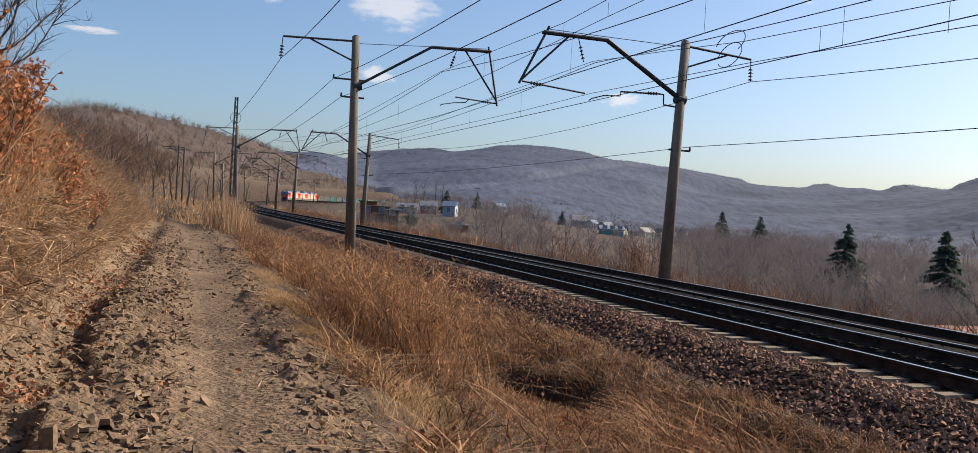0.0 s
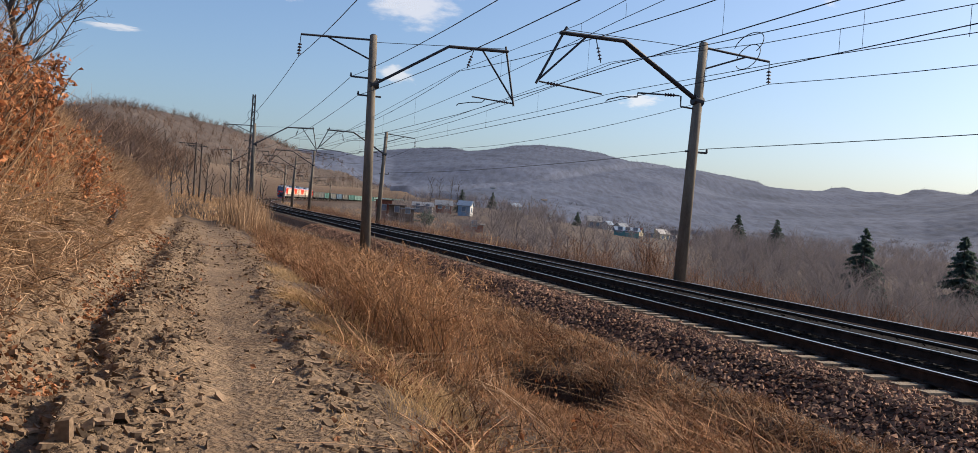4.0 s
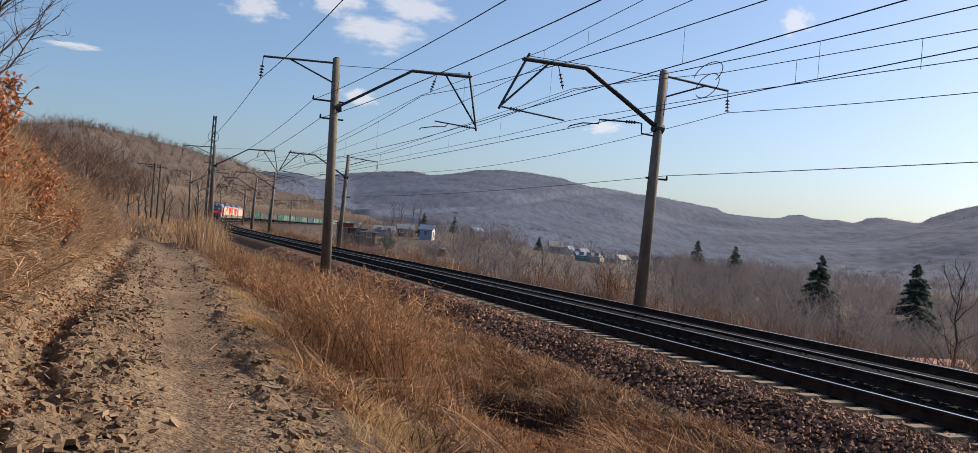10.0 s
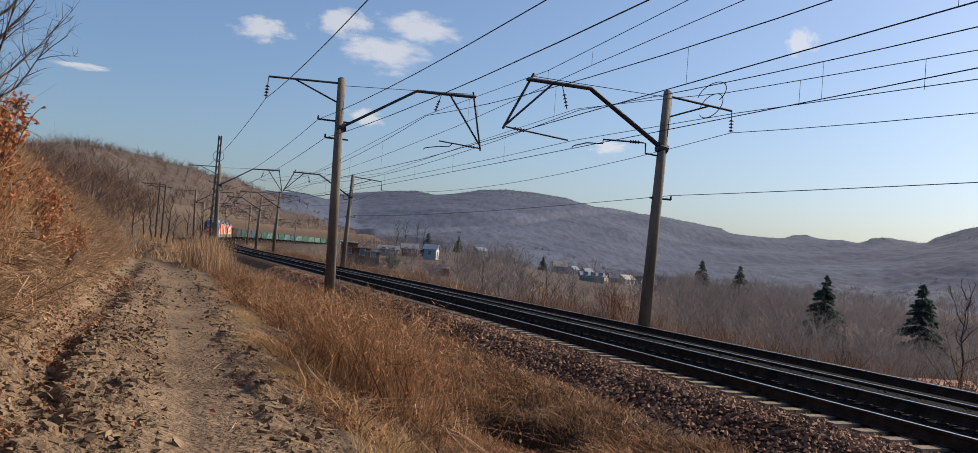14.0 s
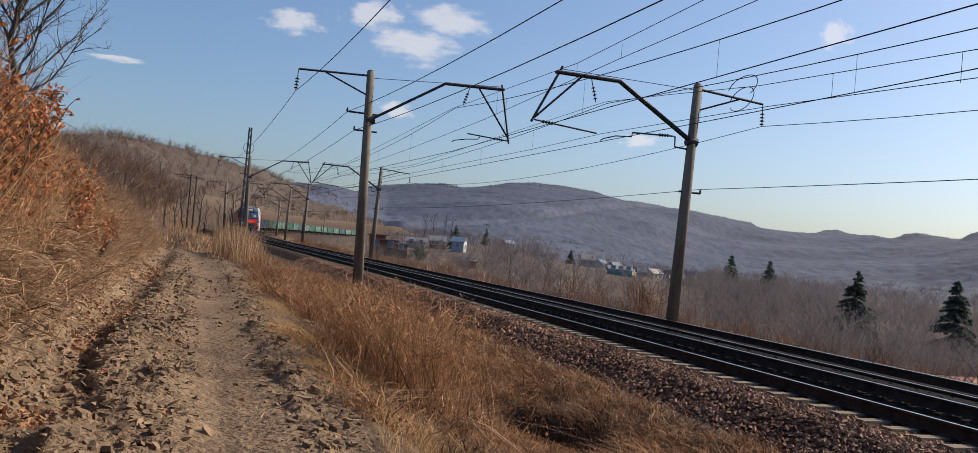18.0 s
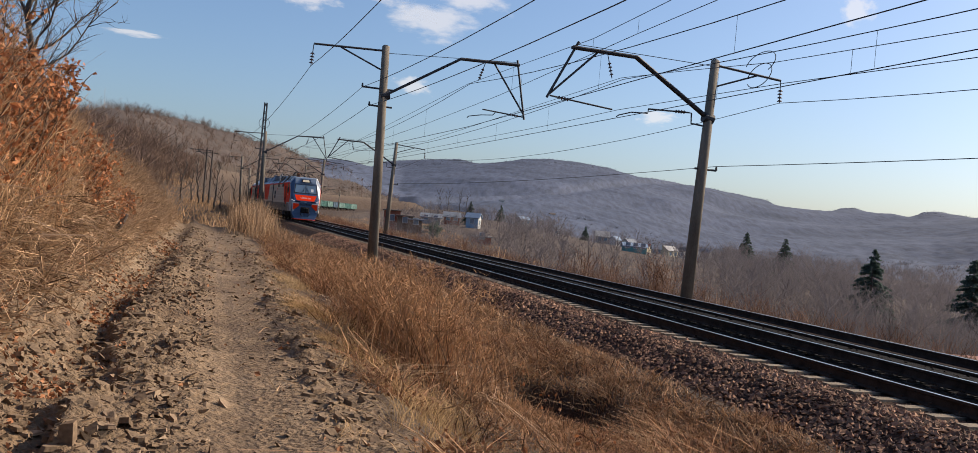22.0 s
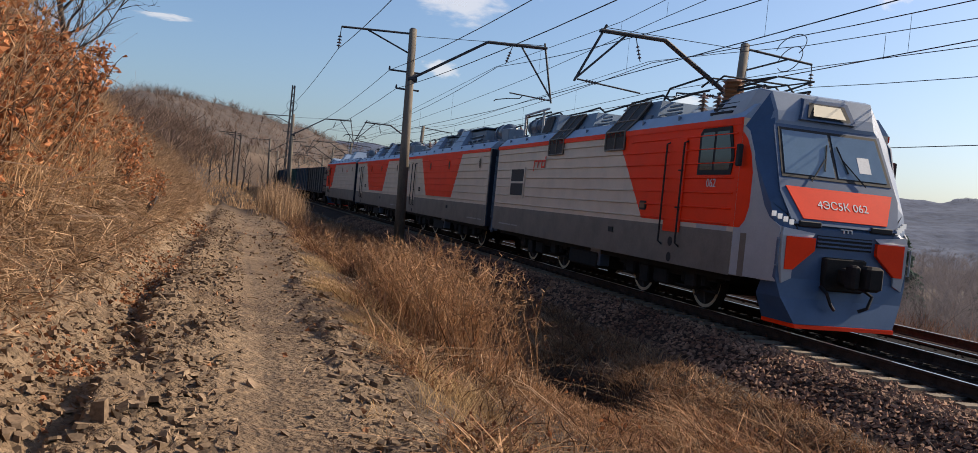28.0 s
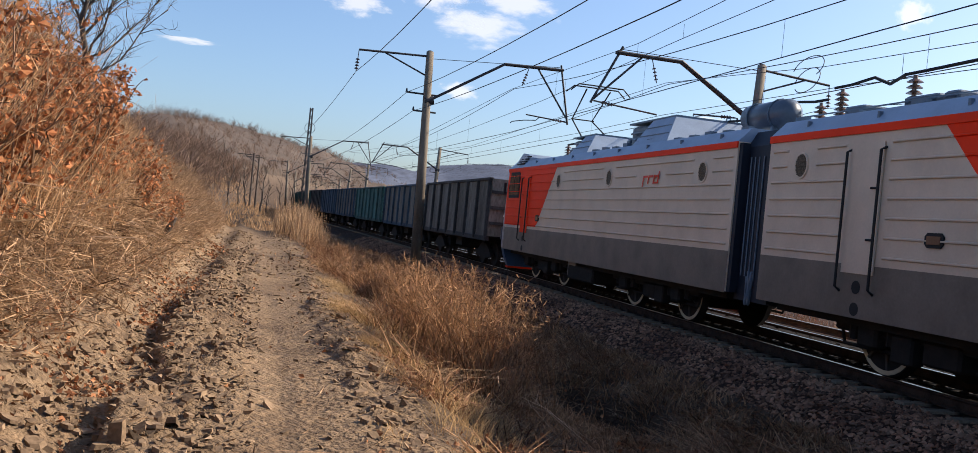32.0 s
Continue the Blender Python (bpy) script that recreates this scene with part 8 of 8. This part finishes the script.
house(0.105, 200, 5.0, 3.0, 1.4, 0.7, "teal", "steel", 4, "long teal greenhouse with a low roof", 3)
house(0.487, 46, 3.4, 3.6, 1.0, 1.3, "brick", "rust", 14, "shed below the embankment with a red sheet roof", 1)
for _k, (_px, _d) in enumerate(((-0.045, 760), (0.012, 720), (-0.13, 760))):
    house(_px, _d, 4.0, 3.0, 4.2, 1.2, ("white", "cream", "grey")[_k % 3], ("slate", "brown", "steel")[_k % 3], 15 * (_k % 4))
for _px, _d, _h, _k in ((0.363, 88, 9.0, 1), (0.268, 190, 8.6, 2), (0.226, 215, 9.4, 3), (0.47, 95, 9.5, 4), (-0.079, 300, 8, 5), (0.05, 280, 6, 7), (-0.045, 420, 9, 8)):
    spruce(*by_bearing(_px, _d), _h, _k)
evergreen_bush(-0.118, 165, 2.9, 2.8)
bare_tree("bare_tree", *by_bearing(-0.575, 40), 13.5, 5, 30, 16, 6, "tall bare oak on the bank above the path")
bare_tree("bare_tree", *by_bearing(0.515, 34), 5.8, 9, 12, 6, 4, "bare spreading tree below the embankment")
bare_tree("bare_tree", *by_bearing(0.275, 75), 5.5, 11, 16, 5, 4, "pale bare tree beyond the tracks", 0.35)
bare_tree("bare_tree", *by_bearing(0.39, 70), 5.5, 12, 14, 5, 4, "bare birch beyond the tracks", 0.3)
for _k, (_px, _d) in enumerate(((-0.036, 105), (-0.012, 98), (0.004, 110), (0.022, 102), (0.042, 96), (0.058, 108), (0.085, 100), (0.118, 112), (0.16, 98), (0.205, 104), (0.235, 92), (0.305, 80), (0.335, 86), (0.415, 78))):
    bare_tree("bare_tree", *by_bearing(_px, _d), 4.8 + 1.6 * abs(math.sin(_k * 1.7)), 60 + _k, 11, 5, 3, "pale grey bare tree beyond the tracks", 0.42, 1.5, M_VALLEY)
for _k, (_a, _d) in enumerate(((16.9, 150), (17.8, 140), (18.4, 160), (19.2, 135), (19.9, 150), (20.3, 128), (21.2, 140), (21.6, 150), (22.2, 125), (23.0, 138), (23.8, 145))):
    bare_tree("bare_tree", -math.sin(radians(_a)) * _d, math.cos(radians(_a)) * _d, 5.5 + 2.5 * abs(math.sin(_k * 2.3)), 40 + _k, 8, 4, 2, "dark bare oak at the foot of the wooded hill", 0.4, 1.9)
for _k, _px in enumerate((-0.115, -0.105, -0.095, -0.085)):
    bare_tree("bare_tree", *by_bearing(_px, 300), 13.0, 20 + _k, 12, 5, 2, "group of tall bare trees behind the houses", 0.35)


def lattice_mast():
    o = line(103.5, -3.4)
    gz = float(ground_z(np.array([o.x]), np.array([o.y]))[0])
    e = empty("lattice_mast", "slim dark steel lattice mast beside the railway", "mast", at=Matrix.Translation((o.x, o.y, gz - 0.2)))
    h = 12.9 - gz
    w0, w1 = 0.22, 0.13
    for sx in (-1, 1):
        for sy in (-1, 1):
            Mesh().tube([(sx * w0, sy * w0, 0), (sx * w1, sy * w1, h)], 0.045, 5).part("leg", M_STEEL, e)
    n = 16
    for k in range(n):
        t0, t1 = k / n, (k + 1) / n
        a, b = w0 + (w1 - w0) * t0, w0 + (w1 - w0) * t1
        br = Mesh()
        for q in range(4):
            c0, c1 = ((-1, -1), (1, -1), (1, 1), (-1, 1))[q], ((1, -1), (1, 1), (-1, 1), (-1, -1))[q]
            br.tube([(c0[0] * a, c0[1] * a, t0 * h), (c1[0] * b, c1[1] * b, t1 * h)], 0.022, 4)
        br.part("brace", M_STEEL, e)
    rg = Mesh()
    rg.tube([(0.6 * math.cos(t), 0, h - 2.3 + 0.6 * math.sin(t)) for t in (2 * math.pi * k / 20 for k in range(21))], 0.025, 5)
    rg.part("cable_loop", M_WIRE, e)


def side_pole(s, l, h):
    o = line(s, l)
    gz = float(ground_z(np.array([o.x]), np.array([o.y]))[0])
    e = empty("line_pole", "plain dark wooden line pole with a crossarm", "pole", "line poles", Matrix.Translation((o.x, o.y, gz - 0.3)) @ Matrix.Rotation(heading(s), 4, "Z"))
    Mesh().tube([(0, 0, 0), (0, 0, h)], [0.17, 0.12], 8).part("pole", M_BARK, e)
    m = Mesh()
    m.tube([(-2.6, 0, h - 0.3), (0.8, 0, h - 0.3)], 0.06, 5)
    m.tube([(-1.4, 0, h - 0.35), (0, 0, h - 1.2)], 0.05, 5)
    m.part("crossarm", M_STEEL, e)


lattice_mast()
side_pole(146, -9.0, 9.0)
side_pole(150, -8.2, 9.0)


# ---- clouds ----
def cloud_mat():
    m = bpy.data.materials.new("cloud")
    m.use_nodes = True
    n, lk = m.node_tree.nodes, m.node_tree.links
    out = n["Material Output"]
    n.remove(n["Principled BSDF"])
    tc = n.new("ShaderNodeTexCoord")
    ln = n.new("ShaderNodeVectorMath")
    ln.operation = "LENGTH"
    lk.new(tc.outputs["Object"], ln.inputs[0])
    oi = n.new("ShaderNodeObjectInfo")
    cb = n.new("ShaderNodeCombineXYZ")
    mu = n.new("ShaderNodeMath")
    mu.operation = "MULTIPLY"
    mu.inputs[1].default_value = 40
    lk.new(oi.outputs["Random"], mu.inputs[0]), lk.new(mu.outputs[0], cb.inputs[2])
    ad = n.new("ShaderNodeVectorMath")
    lk.new(tc.outputs["Object"], ad.inputs[0]), lk.new(cb.outputs[0], ad.inputs[1])
    tx = n.new("ShaderNodeTexNoise")
    tx.inputs["Scale"].default_value, tx.inputs["Detail"].default_value, tx.inputs["Roughness"].default_value = 1.7, 9, 0.58
    lk.new(ad.outputs[0], tx.inputs["Vector"])
    m1 = n.new("ShaderNodeMath")
    m1.operation = "MULTIPLY_ADD"
    m1.inputs[1].default_value, m1.inputs[2].default_value = 1.9, -0.2
    lk.new(tx.outputs["Fac"], m1.inputs[0])
    m2 = n.new("ShaderNodeMath")
    m2.operation = "SUBTRACT"
    lk.new(m1.outputs[0], m2.inputs[0]), lk.new(ln.outputs["Value"], m2.inputs[1])
    mr = n.new("ShaderNodeMapRange")
    mr.interpolation_type = "SMOOTHSTEP"
    mr.inputs["From Min"].default_value, mr.inputs["From Max"].default_value = -0.15, 0.5
    mr.inputs["To Max"].default_value = 0.5
    lk.new(m2.outputs[0], mr.inputs["Value"])
    # the sheet glows: the sunlit white of the cloud is given as emission
    em = n.new("ShaderNodeEmission")
    em.inputs["Color"].default_value, em.inputs["Strength"].default_value = (0.93, 0.9, 0.88, 1), 0.85
    tr = n.new("ShaderNodeBsdfTransparent")
    mx = n.new("ShaderNodeMixShader")
    lk.new(mr.outputs[0], mx.inputs[0]), lk.new(tr.outputs[0], mx.inputs[1]), lk.new(em.outputs[0], mx.inputs[2])
    lk.new(mx.outputs[0], out.inputs["Surface"])
    return m


M_CLOUD = cloud_mat()
CLOUDS = []


def cloud(az, el, w, h):
    """Far cloud: bearing right of the first look and height over the horizon, degrees; its width and height, degrees."""
    d = 3600.0
    a, b = radians(az), radians(el)
    c = Vector((math.sin(a) * math.cos(b), math.cos(a) * math.cos(b), math.sin(b))) * d
    m = Mesh()
    nx, nz = 24, 12
    vs = []
    for j in range(nz + 1):
        for i in range(nx + 1):
            x, z = -1.3 + 2.6 * i / nx, -1.3 + 2.6 * j / nz
            vs.append((x, 0.12 * (x * x + z * z), z))
    m.add(vs, [(j * (nx + 1) + i, j * (nx + 1) + i + 1, (j + 1) * (nx + 1) + i + 1, (j + 1) * (nx + 1) + i) for j in range(nz) for i in range(nx)])
    ob = m.thing("cloud", M_CLOUD, "small white fair-weather cloud in a blue sky", "cloud", kind="structure")
    ob.scale = (radians(w) / 2 * d, 200, radians(h) / 2 * d)
    CLOUDS.append((ob, c, a))


for _c in ((-10.9, 13.8, 4.6, 2.4), (-6.0, 13.9, 6.6, 2.7), (-8.3, 12.2, 7.4, 2.7), (-15.8, 12.7, 4.3, 2.0), (17.7, 14.3, 2.6, 2.3), (-9.0, 8.1, 3.0, 1.5), (6.5, 7.4, 2.9, 1.1), (-25.8, 9.1, 4.4, 0.55)):
    cloud(*_c)


# ---- sleepers and ballast stones ----
def build_sleepers():
    bed = bpy.data.objects["ballast_bed"]
    m = Mesh()
    prof = [(-1.35, 0.15), (-0.9, 0.14), (-0.5, 0.12), (0.5, 0.12), (0.9, 0.14), (1.35, 0.15)]
    m.loft([[(x, -hw, -0.215 - 0.1), (x, hw, -0.215 - 0.1), (x, hw * 0.8, -0.185 - (0.03 if abs(x) < 0.6 else 0)), (x, -hw * 0.8, -0.185 - (0.03 if abs(x) < 0.6 else 0))] for x, hw in prof])
    m.v = [(x, y * 0.86, z + 0.022) for x, y, z in m.v]
    me = m.data("sleeper", M_SLEEPER)
    clip = Mesh()
    for x in (-0.76, 0.76):
        for sd in (-1, 1):
            clip.box(x + sd * 0.13 - 0.045, x + sd * 0.13 + 0.045, -0.06, 0.06, -0.19, -0.14, bev=0.01)
            clip.tube([(x + sd * 0.13, 0, -0.15), (x + sd * 0.13, 0, -0.1)], 0.02, 6)
    cm = clip.data("rail_fastening", M_RAIL)
    for k in range(230):
        s = -4 + k * 0.5
        o = new("sleeper", me)
        o.parent, o.matrix_basis = bed, place(s, 0, -0.005)
        if k < 130:
            c = new("rail_fastening", cm)
            c.parent, c.matrix_basis = o, Matrix()
    rest = Mesh()
    for z, l, s_from, s_to in ((-0.005, 0, 111, 300), (TRACK2_Z - 0.005, TRACK2, -4, 200)):
        s = s_from
        while s < s_to:
            mt = place(s, l, z)
            rest.add([tuple(mt @ Vector(v)) for v in m.v], m.f)
            s += 0.5
    rest.part("sleepers", M_NEARBLACK, bed, "concrete sleepers farther along", kind="stuff")


def build_stones():
    bed = bpy.data.objects["ballast_bed"]
    st = Stuff()
    n = 34000
    s = 3 + 62 * RNG.random(n) ** 1.6
    l = np.where(RNG.random(n) < 0.06, RNG.uniform(-1.4, -1.0, n), -1.4 - 2.05 * RNG.random(n) ** 1.2)
    z = np.interp(l, [-3.6, -3.0, -1.95, -1.2, 2.7], [-1.0, -0.72, -0.245, -0.215, -0.24])
    x, y = on_line(s, l)
    size = RNG.uniform(0.022, 0.058, n)
    base = np.array([(1, 0, 0), (-0.5, 0.85, 0), (-0.5, -0.85, 0), (0.1, 0.1, 0.85), (0.5, 0.8, 0.4), (-0.9, 0, 0.35)])
    tri = np.array([(3, 4, 5), (3, 5, 2), (3, 2, 0), (3, 0, 4), (4, 1, 5), (5, 1, 2), (0, 1, 4), (0, 2, 1)])
    v = base[None] * RNG.uniform(0.6, 1.35, (n, 6, 3)) * (size[:, None] * RNG.uniform(0.75, 1.3, (n, 3)))[:, None, :]
    a = RNG.uniform(0, 6.28, n)[:, None]
    v = np.stack([v[..., 0] * np.cos(a) - v[..., 1] * np.sin(a) + x[:, None], v[..., 0] * np.sin(a) + v[..., 1] * np.cos(a) + y[:, None], v[..., 2] + (z + rail_z(s))[:, None]], -1)
    st.add(v.reshape(-1, 3), (np.arange(n)[:, None, None] * 6 + tri[None]).reshape(-1, 3))
    ob = st.part("ballast_stones", M_STONE, bed, "loose brown ballast stones")
    ob["kind"] = "stuff"
    st = Stuff()
    n = 2600
    s = 3 + 45 * RNG.random(n) ** 1.7
    l = RNG.uniform(-1.0, 3.0, n)
    v, f = rocks(n, s, l, RNG.uniform(0.02, 0.05, n))
    v = v.reshape(n, 10, 3)
    v[..., 2] += (-0.2 - 0.01 * l + rail_z(s) - ground_z(*on_line(s, l)))[:, None]
    st.add(v.reshape(-1, 3), f)
    ob = st.part("inner_stones", M_NEARBLACK, bed, "near-black stones between the rails")
    ob["kind"] = "stuff"
    st = Stuff()
    n = 4000
    s = 4 + 90 * RNG.random(n) ** 1.4
    l = TRACK2 + RNG.uniform(1.3, 2.6, n)
    z = np.interp(l - TRACK2, [1.2, 1.9, 2.7], [-0.36, -0.42, -0.75])
    x, y = on_line(s, l)
    v, f = rocks(n, s, l, RNG.uniform(0.02, 0.05, n))
    v = v.reshape(n, 10, 3)
    v[..., 2] += (z + rail_z(s) - ground_z(x, y))[:, None]
    st.add(v.reshape(-1, 3), f)
    ob = st.part("shoulder_stones", M_STONE, bed, "loose stones on the far shoulder")
    ob["kind"] = "stuff"


build_sleepers()
build_stones()


def loose_pieces(name, owner, mat, label, make, n, s, l, lift):
    """Single stones or clods lying on the ground, on a few shared meshes."""
    kinds = []
    for k in range(10):
        st = Stuff()
        v, f = make(k)
        st.add(v - v.mean(0), f)
        kinds.append(st.mesh(name, mat))
    for k in range(n):
        o = new(name, kinds[k % 10])
        p = line(float(s[k]), float(l[k]))
        o.parent = owner
        o.matrix_basis = Matrix.Translation((p.x, p.y, float(lift(s[k], l[k], p)))) @ Matrix.Rotation(k * 2.4, 4, "Z") @ Matrix.Rotation(0.3 * math.sin(k * 1.3), 4, "X")
        o.scale = [0.7 + 0.6 * abs(math.sin(k * 1.9))] * 3
        tagged(o, label)


def build_loose_pieces():
    n = 280
    s = 2.4 + 7.5 * RNG.random(n) ** 1.2
    l = np.where(RNG.random(n) < 0.8, RNG.uniform(-11.8, -10.1, n), RNG.normal(-8.8, 0.18, n))
    one = np.array([0.0])
    loose_pieces("clod", ground, M_ROCK, "", lambda k: slabs(one + 5, one - 10, one + 0.034 + 0.004 * k), n, s, l, lambda a, b, p: ground_z(np.array([p.x]), np.array([p.y]))[0] + 0.012)
    n = 300
    s, l = 4 + 7 * RNG.random(n), RNG.uniform(-3.2, -1.5, n)
    loose_pieces("ballast_stone", bpy.data.objects["ballast_bed"], M_STONE, "", lambda k: rocks(1, one + 5, one - 2, one + 0.05), n, s, l,
                 lambda a, b, p: np.interp(b, [-3.6, -3.0, -1.95, -1.2], [-1.0, -0.72, -0.235, -0.2]) + rail_z(a) + 0.012)


build_loose_pieces()


# ---- what moves ----
def motions():
    for ob, back, flip in MOVERS:
        walk(ob, [(2.0 * k, place(joint_at(2.0 * k) + back, 0, 0, 0 if flip else math.pi)) for k in range(17)])
    # wheels roll without slipping; the train runs towards small s
    for ob, back, flip in MOVERS[:7]:
        for w in ob.children:
            if w.name.split(".")[0] == "wheelset":
                o = w.matrix_basis.translation
                turn = 1 if flip else -1
                step = 0.07 if o.z > 0.5 else 0.052
                n = math.ceil(32 / step)
                walk(w, [(32 * k / n, pose(o.x, o.y, o.z, turn * math.degrees((joint_at(0) - joint_at(32 * k / n)) / o.z))) for k in range(n + 1)])
    for ob, c, a in CLOUDS:
        side = Vector((math.cos(a), -math.sin(a), 0))
        walk(ob, [(t, Matrix.Translation(c + side * (t - 13.0) * 1.25) @ Matrix.Rotation(-a, 4, "Z")) for t in (0.0, 16.0, 32.0)])


motions()
